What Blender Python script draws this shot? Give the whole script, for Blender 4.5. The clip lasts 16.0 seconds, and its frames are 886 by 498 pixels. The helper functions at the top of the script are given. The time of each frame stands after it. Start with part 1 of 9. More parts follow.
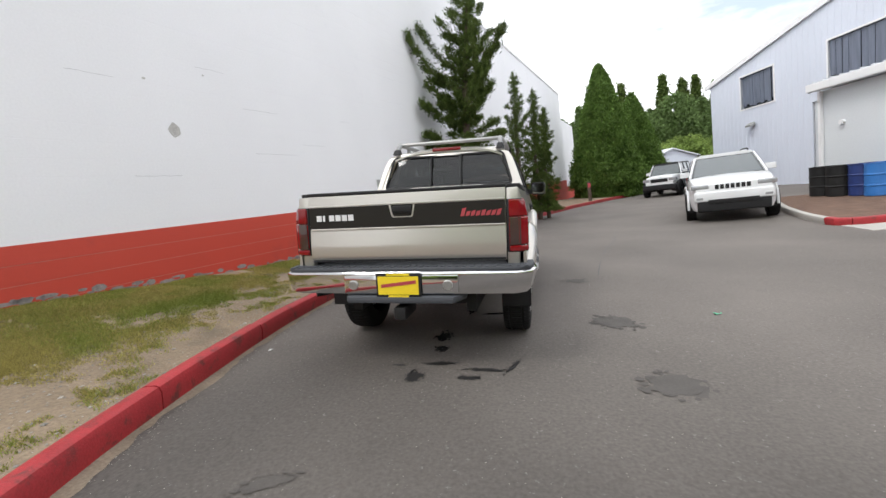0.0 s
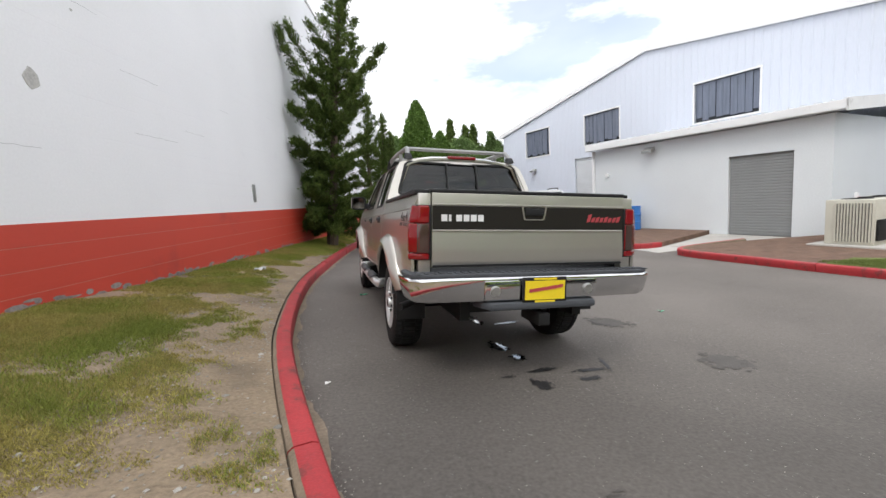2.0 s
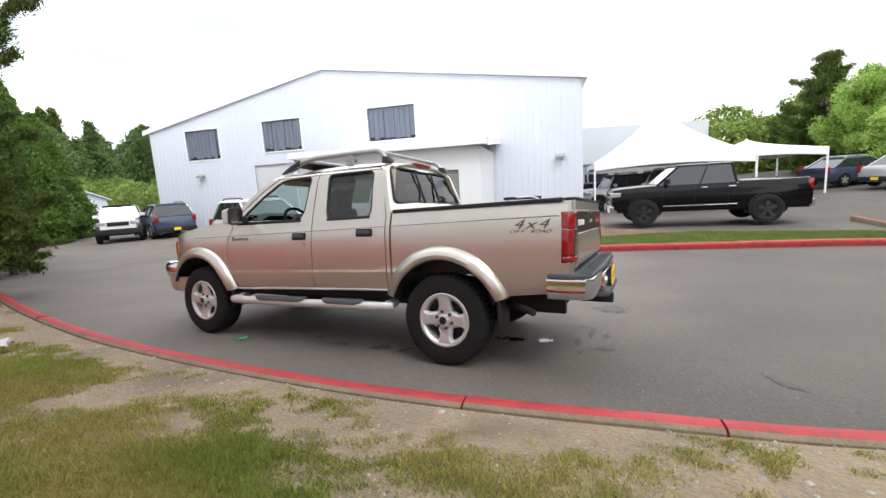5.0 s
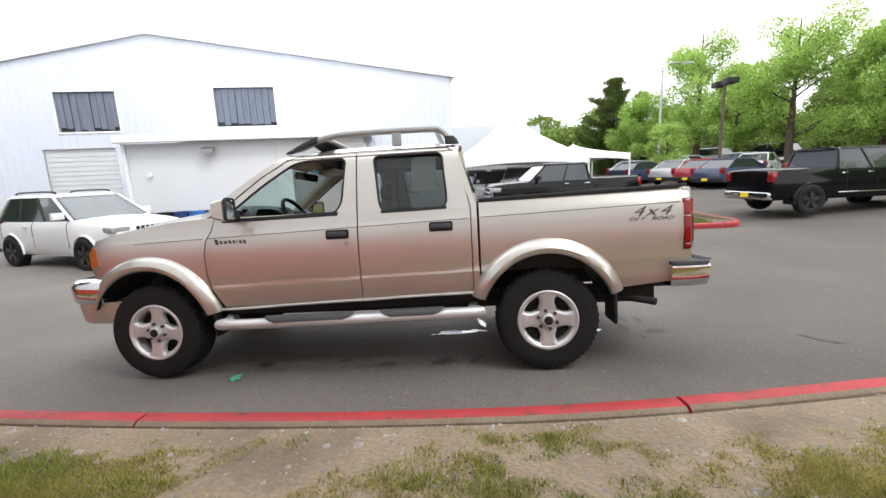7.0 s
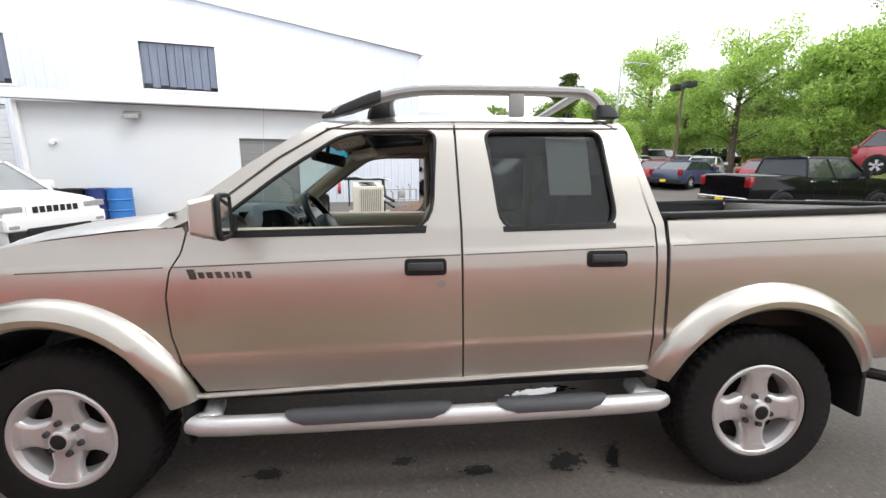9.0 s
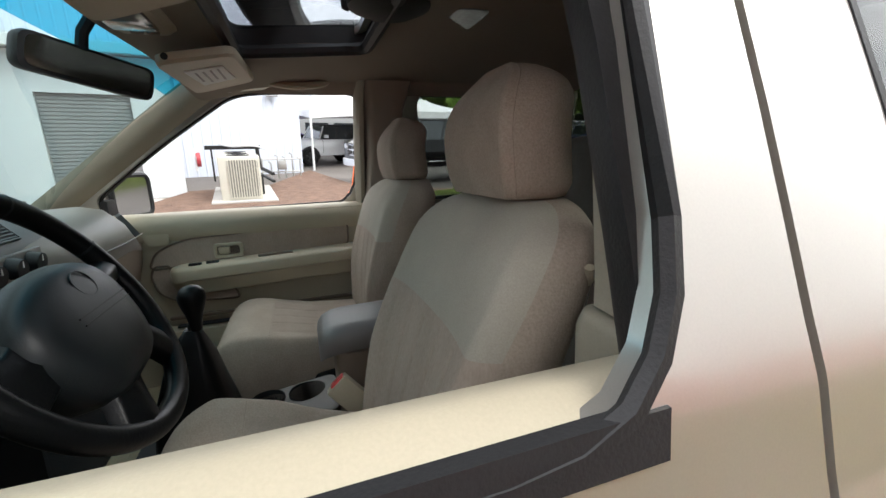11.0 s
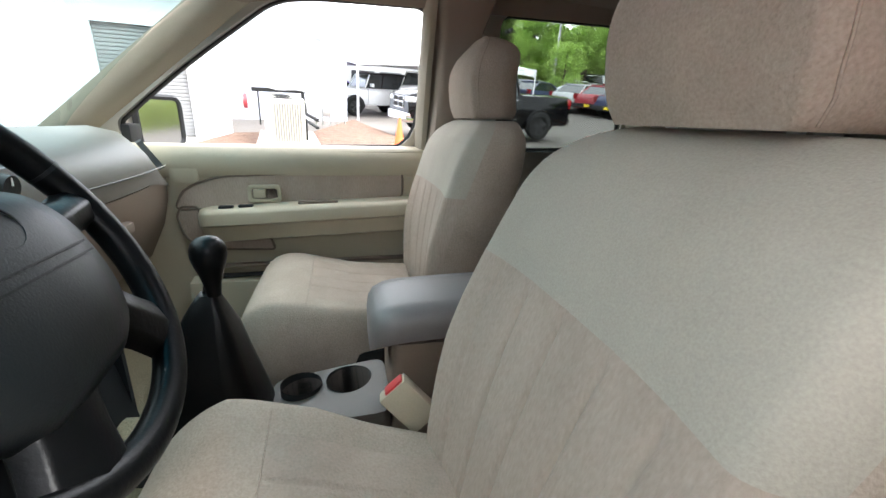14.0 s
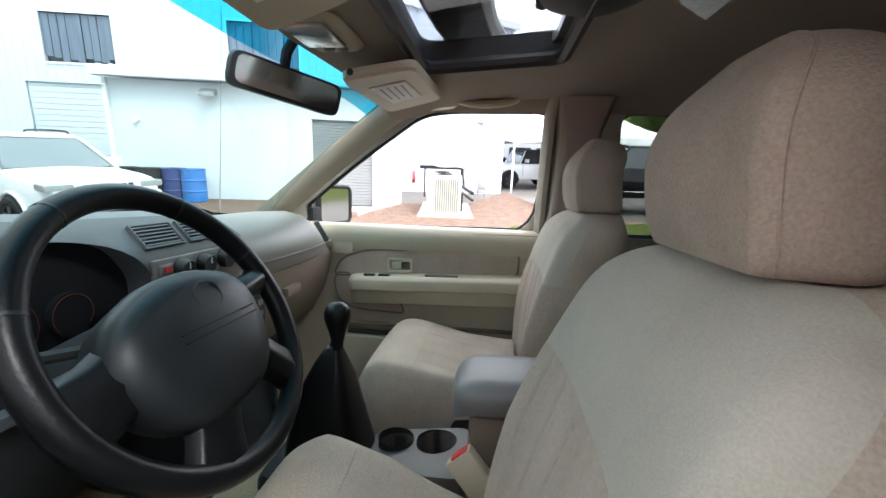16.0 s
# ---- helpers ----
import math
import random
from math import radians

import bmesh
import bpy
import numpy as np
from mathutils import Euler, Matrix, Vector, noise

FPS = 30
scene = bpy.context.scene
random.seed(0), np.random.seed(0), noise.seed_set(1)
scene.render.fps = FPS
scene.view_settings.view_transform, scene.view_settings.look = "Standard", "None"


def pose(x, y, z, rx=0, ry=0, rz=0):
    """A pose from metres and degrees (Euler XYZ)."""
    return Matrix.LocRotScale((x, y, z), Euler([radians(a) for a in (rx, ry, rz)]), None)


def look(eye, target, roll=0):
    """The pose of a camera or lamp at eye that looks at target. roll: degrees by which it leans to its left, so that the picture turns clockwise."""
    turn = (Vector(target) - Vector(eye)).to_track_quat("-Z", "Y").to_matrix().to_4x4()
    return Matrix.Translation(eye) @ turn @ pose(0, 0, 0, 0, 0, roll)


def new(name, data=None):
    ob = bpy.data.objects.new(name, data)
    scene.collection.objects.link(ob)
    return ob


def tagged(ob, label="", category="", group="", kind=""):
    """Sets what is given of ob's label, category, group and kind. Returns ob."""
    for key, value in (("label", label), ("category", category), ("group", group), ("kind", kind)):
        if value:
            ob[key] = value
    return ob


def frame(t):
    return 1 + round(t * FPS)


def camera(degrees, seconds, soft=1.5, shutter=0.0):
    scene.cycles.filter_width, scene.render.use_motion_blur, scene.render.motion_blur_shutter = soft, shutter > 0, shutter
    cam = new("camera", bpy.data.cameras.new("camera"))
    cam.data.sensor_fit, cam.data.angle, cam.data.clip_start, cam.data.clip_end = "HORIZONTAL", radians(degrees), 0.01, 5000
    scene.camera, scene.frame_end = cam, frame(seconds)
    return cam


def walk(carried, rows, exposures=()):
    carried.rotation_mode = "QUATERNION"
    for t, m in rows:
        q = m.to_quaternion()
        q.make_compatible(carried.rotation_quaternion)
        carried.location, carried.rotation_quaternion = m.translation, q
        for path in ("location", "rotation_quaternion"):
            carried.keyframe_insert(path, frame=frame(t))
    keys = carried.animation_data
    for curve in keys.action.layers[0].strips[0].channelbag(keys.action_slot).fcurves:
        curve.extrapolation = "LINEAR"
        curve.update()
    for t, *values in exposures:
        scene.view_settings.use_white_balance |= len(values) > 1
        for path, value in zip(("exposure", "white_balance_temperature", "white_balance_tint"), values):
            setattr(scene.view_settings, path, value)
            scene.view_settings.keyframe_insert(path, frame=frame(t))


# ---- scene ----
cam = camera(93.5, 16.0)
EXPOSURES = [(0.0, 0.72, 6400, 10), (2.5, 0.68, 6400, 10), (4.5, 1.0, 6420, 10), (7.0, 1.15, 6400, 10), (9.2, 1.2, 6400, 10), (11.3, 1.7, 6420, 10), (11.5, 1.72, 6420, 10),
             (12.0, 2.13, 6420, 10), (12.5, 2.42, 6420, 10), (13.5, 2.78, 6350, 10), (14.5, 2.88, 6200, 10), (16.0, 2.55, 6100, 10)]
PATH = [
    (0, (1.024, -5.196, 1.232), (0.559, -3.266, 0.99), -7.6),
    (0.5, (0.446, -5.232, 1.258), (0.225, -3.257, 1.035), -7.3),
    (1, (-0.112, -5.257, 1.258), (0.02, -3.271, 1.063), -5.2),
    (1.5, (-0.677, -5.168, 1.258), (-0.284, -3.228, 0.974), -5.6),
    (2, (-1.224, -4.998, 1.309), (-0.703, -3.081, 1.077), -3.5),
    (2.5, (-1.761, -4.804, 1.362), (-0.845, -3.06, 1.018), -3.1),
    (3, (-2.206, -4.457, 1.402), (-1.051, -2.858, 1.071), -0.2),
    (3.5, (-2.657, -4.169, 1.451), (-1.29, -2.738, 1.164), -1.5),
    (4, (-3.081, -3.807, 1.481), (-1.613, -2.477, 1.203), -4.0),
    (4.5, (-3.401, -3.386, 1.509), (-1.804, -2.226, 1.186), -2.8),
    (4.7, (-3.526, -3.202, 1.511), (-1.849, -2.156, 1.201), -3.0),
    (6.8, (-3.701, -1.142, 1.54), (-1.75, -0.895, 1.172), -2.3),
    (7, (-3.642, -0.959, 1.52), (-1.679, -0.809, 1.166), -2.5),
    (7.5, (-3.456, -0.598, 1.518), (-1.499, -0.575, 1.105), -1.9),
    (8, (-3.168, -0.292, 1.505), (-1.201, -0.315, 1.143), -1.5),
    (8.5, (-2.812, -0.046, 1.521), (-0.881, -0.238, 1.039), 1.7),
    (9, (-2.354, 0.064, 1.547), (-0.402, -0.065, 1.129), 0.8),
    (9.2, (-2.182, 0.097, 1.568), (-0.243, -0.044, 1.098), 2.2),
    (11.3, (-0.702, 0.223, 1.424), (1.091, -0.47, 0.874), 1.3),
    (11.5, (-0.641, 0.213, 1.414), (1.137, -0.524, 0.87), 2.5),
    (12, (-0.572, 0.237, 1.403), (1.053, -0.805, 0.878), 3.9),
    (12.5, (-0.559, 0.278, 1.392), (0.999, -0.845, 0.831), 4.8),
    (13, (-0.56, 0.295, 1.374), (1.008, -0.76, 0.719), 4.8),
    (13.5, (-0.559, 0.286, 1.366), (1.134, -0.502, 0.647), 4.3),
    (14, (-0.552, 0.247, 1.367), (1.245, -0.222, 0.624), 4.0),
    (14.5, (-0.56, 0.193, 1.375), (1.304, 0.056, 0.663), 4.1),
    (15, (-0.577, 0.149, 1.394), (1.317, 0.28, 0.763), 3.1),
    (15.5, (-0.609, 0.138, 1.42), (1.292, 0.406, 0.86), 2.2),
    (16, (-0.65, 0.146, 1.435), (1.281, 0.377, 0.967), 2.2),
]
walk(cam, [(t, look(eye, aim, roll)) for t, eye, aim, roll in PATH], EXPOSURES)

# ---- world and light ----
world = bpy.data.worlds.new("sky")
scene.world = world
world.use_nodes = True
wn, wl = world.node_tree.nodes, world.node_tree.links
wn.clear()
w_out = wn.new("ShaderNodeOutputWorld")
w_bg = wn.new("ShaderNodeBackground")
w_bg.inputs["Strength"].default_value = 0.1
w_sky = wn.new("ShaderNodeTexSky")
w_sky.sky_type = 'NISHITA'
w_sky.sun_disc = False
w_sky.sun_elevation = radians(52)
w_sky.sun_rotation = radians(215)
w_co = wn.new("ShaderNodeTexCoord")
w_map = wn.new("ShaderNodeMapping")
w_map.inputs["Scale"].default_value = (1.0, 1.0, 2.6)
w_map.inputs["Location"].default_value = (0.35, 0.1, 0.2)
w_noise = wn.new("ShaderNodeTexNoise")
w_noise.inputs["Scale"].default_value = 1.7
w_noise.inputs["Detail"].default_value = 7
w_noise.inputs["Roughness"].default_value = 0.55
w_ramp = wn.new("ShaderNodeValToRGB")
w_ramp.color_ramp.elements[0].position = 0.33
w_ramp.color_ramp.elements[0].color = (0.35, 0.35, 0.35, 1)
w_ramp.color_ramp.elements[1].position = 0.41
w_ramp.color_ramp.elements[1].color = (1, 1, 1, 1)
w_noise2 = wn.new("ShaderNodeTexNoise")
w_noise2.inputs["Scale"].default_value = 3.0
w_noise2.inputs["Detail"].default_value = 6
w_ramp2 = wn.new("ShaderNodeValToRGB")
w_ramp2.color_ramp.elements[0].color = (8.6, 8.9, 9.4, 1)
w_ramp2.color_ramp.elements[0].position = 0.3
w_ramp2.color_ramp.elements[1].color = (11.5, 11.5, 11.6, 1)
w_ramp2.color_ramp.elements[1].position = 0.6
w_mix = wn.new("ShaderNodeMix")
w_mix.data_type = 'RGBA'
wl.new(w_co.outputs["Generated"], w_map.inputs["Vector"])
wl.new(w_map.outputs["Vector"], w_noise.inputs["Vector"])
wl.new(w_map.outputs["Vector"], w_noise2.inputs["Vector"])
wl.new(w_noise.outputs["Fac"], w_ramp.inputs["Fac"])
wl.new(w_noise2.outputs["Fac"], w_ramp2.inputs["Fac"])
wl.new(w_ramp.outputs["Color"], w_mix.inputs["Factor"])
wl.new(w_sky.outputs["Color"], w_mix.inputs["A"])
wl.new(w_ramp2.outputs["Color"], w_mix.inputs["B"])
wl.new(w_mix.outputs["Result"], w_bg.inputs["Color"])
wl.new(w_bg.outputs["Background"], w_out.inputs["Surface"])

sun = new("sun", bpy.data.lights.new("sun", 'SUN'))
sun.data.energy = 0.9
sun.data.angle = radians(18)
sun.data.color = (1.0, 0.97, 0.92)
sun.matrix_world = look((-14, -20, 31), (0, 0, 0))


# ---- materials ----
def mat(name, col, rough=0.6, metal=0.0, var=0.15, scale=3.0, fine=90.0, bump=0.15, bdist=0.004, col2=None, blotch=0.0,
        bscale=1.5, coat=0.0, spec=0.5, stretch=(1, 1, 1), island=0.0, thin=0.0):
    """A surface with broad stains, fine grain and fine relief."""
    m = bpy.data.materials.new(name)
    m.use_nodes = True
    n, l = m.node_tree.nodes, m.node_tree.links
    b = n["Principled BSDF"]
    b.inputs["Roughness"].default_value = rough
    b.inputs["Metallic"].default_value = metal
    b.inputs["Coat Weight"].default_value = coat
    b.inputs["Coat Roughness"].default_value = 0.06
    b.inputs["Specular IOR Level"].default_value = spec
    co = n.new("ShaderNodeTexCoord")
    mp = n.new("ShaderNodeMapping")
    mp.inputs["Scale"].default_value = stretch
    l.new(co.outputs["Object"], mp.inputs["Vector"])
    n1 = n.new("ShaderNodeTexNoise")
    n1.inputs["Scale"].default_value = scale
    n1.inputs["Detail"].default_value = 5
    n2 = n.new("ShaderNodeTexNoise")
    n2.inputs["Scale"].default_value = fine
    n2.inputs["Detail"].default_value = 3
    for k in (n1, n2):
        l.new(mp.outputs["Vector"], k.inputs["Vector"])
    add = n.new("ShaderNodeMath")
    add.operation = 'ADD'
    l.new(n1.outputs["Fac"], add.inputs[0])
    l.new(n2.outputs["Fac"], add.inputs[1])
    rng = n.new("ShaderNodeMapRange")
    rng.inputs["From Min"].default_value = 0.6
    rng.inputs["From Max"].default_value = 1.4
    rng.inputs["To Min"].default_value = 1 - var
    rng.inputs["To Max"].default_value = 1 + var
    l.new(add.outputs[0], rng.inputs["Value"])
    hsv = n.new("ShaderNodeHueSaturation")
    hsv.inputs["Color"].default_value = (*col, 1)
    l.new(rng.outputs["Result"], hsv.inputs["Value"])
    last = hsv.outputs["Color"]
    if col2 is not None:
        n3 = n.new("ShaderNodeTexNoise")
        n3.inputs["Scale"].default_value = bscale
        n3.inputs["Detail"].default_value = 8
        n3.inputs["Roughness"].default_value = 0.65
        l.new(mp.outputs["Vector"], n3.inputs["Vector"])
        rp = n.new("ShaderNodeValToRGB")
        rp.color_ramp.elements[0].position = max(0.0, 0.62 - blotch)
        rp.color_ramp.elements[1].position = min(1.0, 0.74 - blotch)
        l.new(n3.outputs["Fac"], rp.inputs["Fac"])
        mx = n.new("ShaderNodeMix")
        mx.data_type = 'RGBA'
        mx.inputs["B"].default_value = (*col2, 1)
        l.new(rp.outputs["Color"], mx.inputs["Factor"])
        l.new(last, mx.inputs["A"])
        last = mx.outputs["Result"]
    if island:
        ge = n.new("ShaderNodeNewGeometry")
        r2 = n.new("ShaderNodeMapRange")
        r2.inputs["To Min"].default_value = 1 - island
        r2.inputs["To Max"].default_value = 1 + island
        l.new(ge.outputs["Random Per Island"], r2.inputs["Value"])
        h2 = n.new("ShaderNodeHueSaturation")
        l.new(last, h2.inputs["Color"])
        l.new(r2.outputs["Result"], h2.inputs["Value"])
        last = h2.outputs["Color"]
    l.new(last, b.inputs["Base Color"])
    if thin:
        tr = n.new("ShaderNodeBsdfTranslucent")
        l.new(last, tr.inputs["Color"])
        ms = n.new("ShaderNodeMixShader")
        ms.inputs["Fac"].default_value = thin
        l.new(b.outputs["BSDF"], ms.inputs[1])
        l.new(tr.outputs["BSDF"], ms.inputs[2])
        l.new(ms.outputs["Shader"], n["Material Output"].inputs["Surface"])
    if bump:
        bp = n.new("ShaderNodeBump")
        bp.inputs["Strength"].default_value = bump
        bp.inputs["Distance"].default_value = bdist
        l.new(n2.outputs["Fac"], bp.inputs["Height"])
        l.new(bp.outputs["Normal"], b.inputs["Normal"])
    return m


def glass(name, tint, rough=0.0, shade=0.0):
    """Thin clear sheet: a tinted see-through pane with a reflecting face."""
    m = bpy.data.materials.new(name)
    m.use_nodes = True
    n, l = m.node_tree.nodes, m.node_tree.links
    n.clear()
    o = n.new("ShaderNodeOutputMaterial")
    t = n.new("ShaderNodeBsdfTransparent")
    t.inputs["Color"].default_value = (*tint, 1)
    g = n.new("ShaderNodeBsdfGlossy")
    g.inputs["Roughness"].default_value = rough
    lw = n.new("ShaderNodeLayerWeight")
    lw.inputs["Blend"].default_value = 0.5
    pw = n.new("ShaderNodeMath")
    pw.operation = 'POWER'
    pw.inputs[1].default_value = 5.0
    l.new(lw.outputs["Facing"], pw.inputs[0])
    f = n.new("ShaderNodeMath")
    f.operation = 'MULTIPLY_ADD'
    f.inputs[1].default_value = 0.92
    f.inputs[2].default_value = 0.05
    l.new(pw.outputs[0], f.inputs[0])
    mx = n.new("ShaderNodeMixShader")
    l.new(f.outputs[0], mx.inputs["Fac"])
    l.new(t.outputs["BSDF"], mx.inputs[1])
    l.new(g.outputs["BSDF"], mx.inputs[2])
    l.new(mx.outputs["Shader"], o.inputs["Surface"])
    return m


def block_wall(name, col, stain, depth, blotch):
    """Thick paint over concrete blocks: course joints 0.2 m apart show here and there."""
    m = mat(name, col, rough=0.6, var=0.035, scale=0.7, fine=40, bump=0.0, col2=stain, blotch=blotch, bscale=1.1)
    n, l = m.node_tree.nodes, m.node_tree.links
    b = n["Principled BSDF"]
    co = n.new("ShaderNodeTexCoord")
    sep = n.new("ShaderNodeSeparateXYZ")
    l.new(co.outputs["Object"], sep.inputs[0])

    def op(kind, a, v, w=None):
        q = n.new("ShaderNodeMath")
        q.operation = kind
        l.new(a, q.inputs[0])
        if isinstance(v, (int, float)):
            q.inputs[1].default_value = v
        else:
            l.new(v, q.inputs[1])
        return q.outputs[0]
    saw = op('PINGPONG', op('MULTIPLY', sep.outputs["Z"], 5.0), 0.5)
    line = op('LESS_THAN', saw, 0.03)
    mp = n.new("ShaderNodeMapping")
    mp.inputs["Scale"].default_value = (1, 0.5, 3.0)
    l.new(co.outputs["Object"], mp.inputs["Vector"])
    nz = n.new("ShaderNodeTexNoise")
    nz.inputs["Scale"].default_value = 0.9
    nz.inputs["Detail"].default_value = 4
    l.new(mp.outputs["Vector"], nz.inputs["Vector"])
    some = n.new("ShaderNodeMapRange")
    some.inputs["From Min"].default_value = 0.47
    some.inputs["From Max"].default_value = 0.62
    l.new(nz.outputs["Fac"], some.inputs["Value"])
    joint = op('MULTIPLY', line, some.outputs["Result"])
    fine = n.new("ShaderNodeTexNoise")
    fine.inputs["Scale"].default_value = 35
    l.new(co.outputs["Object"], fine.inputs["Vector"])
    h = op('SUBTRACT', op('MULTIPLY', fine.outputs["Fac"], 0.12), joint)
    bp = n.new("ShaderNodeBump")
    bp.inputs["Strength"].default_value = depth
    bp.inputs["Distance"].default_value = 0.006
    l.new(h, bp.inputs["Height"])
    l.new(bp.outputs["Normal"], b.inputs["Normal"])
    return m


ASPHALT = mat("asphalt", (0.113, 0.100, 0.089), rough=0.85, var=0.36, scale=0.45, fine=50, bump=0.6, bdist=0.006,
              col2=(0.27, 0.26, 0.25), blotch=-0.01, bscale=24)


def tone_along_y(m):
    """The lane beside the wall is paler and the yard before it darker, with a ragged meeting."""
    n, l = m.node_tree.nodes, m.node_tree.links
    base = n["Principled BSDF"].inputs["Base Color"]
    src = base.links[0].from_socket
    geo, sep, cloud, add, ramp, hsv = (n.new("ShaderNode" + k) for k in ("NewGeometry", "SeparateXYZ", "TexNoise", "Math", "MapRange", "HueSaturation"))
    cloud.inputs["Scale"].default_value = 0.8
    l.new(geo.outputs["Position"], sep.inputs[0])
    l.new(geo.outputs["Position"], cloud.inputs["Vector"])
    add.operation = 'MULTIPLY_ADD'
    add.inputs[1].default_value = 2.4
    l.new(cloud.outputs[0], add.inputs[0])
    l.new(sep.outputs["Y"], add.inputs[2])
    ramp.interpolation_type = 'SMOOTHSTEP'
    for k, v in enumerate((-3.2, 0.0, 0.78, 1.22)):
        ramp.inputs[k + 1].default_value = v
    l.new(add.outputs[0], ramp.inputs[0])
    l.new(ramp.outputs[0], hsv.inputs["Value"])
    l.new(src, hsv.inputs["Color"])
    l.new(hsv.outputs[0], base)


tone_along_y(ASPHALT)
DIRT = mat("dirt", (0.25, 0.19, 0.128), rough=0.95, var=0.35, scale=2.2, fine=45, bump=0.8, bdist=0.02,
           col2=(0.17, 0.13, 0.09), blotch=0.08, bscale=1.3)
MULCH = mat("mulch", (0.165, 0.10, 0.07), rough=0.95, var=0.5, scale=4, fine=60, bump=0.9, bdist=0.03)
LAWN = mat("lawn", (0.15, 0.19, 0.045), rough=0.9, var=0.4, scale=3, fine=80, bump=0.7, bdist=0.03, thin=0.2)
KERB_RED = mat("red kerb paint", (0.36, 0.026, 0.031), rough=0.6, var=0.26, scale=4, fine=80, bump=0.5,
               col2=(0.15, 0.03, 0.027), blotch=0.09, bscale=7)
CONCRETE = mat("concrete", (0.42, 0.40, 0.37), rough=0.85, var=0.15, scale=1.5, fine=90, bump=0.3,
               col2=(0.27, 0.25, 0.22), blotch=0.03, bscale=2)
WALL_WHITE = block_wall("white painted blocks", (0.84, 0.84, 0.86), (0.79, 0.79, 0.815), 0.5, 0.0)
WALL_RED = block_wall("red painted blocks", (0.52, 0.052, 0.028), (0.42, 0.045, 0.03), 0.3, 0.03)
SIDING = mat("white steel siding", (0.61, 0.645, 0.725), rough=0.45, var=0.04, scale=0.5, fine=20, bump=0.02,
             col2=(0.70, 0.72, 0.76), blotch=0.0, bscale=0.8, stretch=(1, 1, 0.25))
TRIM_WHITE = mat("white trim", (0.78, 0.78, 0.78), rough=0.5, var=0.06, scale=2, bump=0.05, col2=(0.6, 0.59, 0.57), blotch=0.0, bscale=3)
DOOR_GREY = mat("grey door", (0.26, 0.265, 0.265), rough=0.55, var=0.08, scale=1.5, bump=0.05)
DOOR_WHITE = mat("off-white door", (0.58, 0.60, 0.62), rough=0.5, var=0.08, scale=1.5, bump=0.05)
ROOF_GREY = mat("pale grey roof", (0.62, 0.64, 0.67), rough=0.5, var=0.08, scale=1, bump=0.05)
STEEL = mat("dull steel", (0.42, 0.42, 0.40), rough=0.45, metal=0.7, var=0.15, scale=6, bump=0.08)
BLACK_STEEL = mat("black steel", (0.014, 0.014, 0.014), rough=0.6, var=0.2, scale=8, bump=0.1, spec=0.3)
BLUE_PLASTIC = mat("blue plastic", (0.035, 0.17, 0.48), rough=0.45, var=0.12, scale=5, bump=0.1)
NAVY_PLASTIC = mat("dark blue plastic", (0.02, 0.04, 0.16), rough=0.45, var=0.12, scale=5, bump=0.1)
BEIGE_METAL = mat("beige metal", (0.56, 0.54, 0.46), rough=0.5, var=0.08, scale=3, bump=0.05, col2=(0.45, 0.42, 0.35), blotch=0.0)
FIN_METAL = mat("condenser fins", (0.22, 0.22, 0.20), rough=0.5, metal=0.5, var=0.25, scale=6, bump=0.1)
ORANGE = mat("orange plastic", (0.80, 0.16, 0.04), rough=0.5, var=0.1, scale=6, bump=0.08)
BARK = mat("bark", (0.10, 0.075, 0.055), rough=0.95, var=0.4, scale=9, fine=50, bump=0.8, bdist=0.02, stretch=(1, 1, 0.3))
NEEDLE = mat("conifer needles", (0.09, 0.13, 0.03), rough=0.7, var=0.4, scale=2, fine=30, bump=0.0, island=0.5, spec=0.2, thin=0.25)
CEDAR = mat("bright cedar foliage", (0.10, 0.17, 0.034), rough=0.7, var=0.3, scale=1.2, fine=30, bump=0.0, island=0.35, spec=0.2, thin=0.3)
LEAF = mat("spring leaves", (0.37, 0.52, 0.13), rough=0.6, var=0.25, scale=0.7, fine=20, bump=0.0, island=0.35, spec=0.2, thin=0.45)
LEAF_DARK = mat("darker leaves", (0.12, 0.18, 0.06), rough=0.65, var=0.35, scale=0.3, fine=10, bump=0.0, island=0.4, spec=0.2, thin=0.4)
GRASS = mat("grass blades", (0.25, 0.29, 0.065), rough=0.8, var=0.25, scale=1.2, fine=20, bump=0.0, island=0.4, spec=0.15,
            col2=(0.36, 0.33, 0.10), blotch=0.10, bscale=1.1, thin=0.35)
GRASS_DRY = mat("yellowed grass blades", (0.37, 0.32, 0.105), rough=0.85, var=0.25, scale=1.2, fine=20, bump=0.0, island=0.4, spec=0.15,
                col2=(0.26, 0.28, 0.07), blotch=0.1, bscale=2.0, thin=0.35)
STONE = mat("pebbles", (0.30, 0.28, 0.25), rough=0.85, var=0.2, scale=6, bump=0.2, island=0.35)
TENT = mat("white tent canvas", (0.80, 0.80, 0.80), rough=0.7, var=0.04, scale=1, bump=0.05)
TYRE = mat("tyre rubber", (0.012, 0.012, 0.012), rough=0.8, var=0.3, scale=12, fine=150, bump=0.3, spec=0.25)
ALLOY = mat("silver alloy", (0.62, 0.62, 0.62), rough=0.33, metal=0.55, var=0.06, scale=8, bump=0.04)
BLACK_RIM = mat("black alloy", (0.03, 0.03, 0.032), rough=0.28, var=0.1, bump=0.03)
PLASTIC = mat("black plastic", (0.012, 0.012, 0.013), rough=0.55, var=0.2, scale=10, fine=300, bump=0.15, spec=0.35)
GREY_PLASTIC = mat("dark grey plastic", (0.045, 0.047, 0.052), rough=0.55, var=0.2, scale=8, fine=250, bump=0.2)
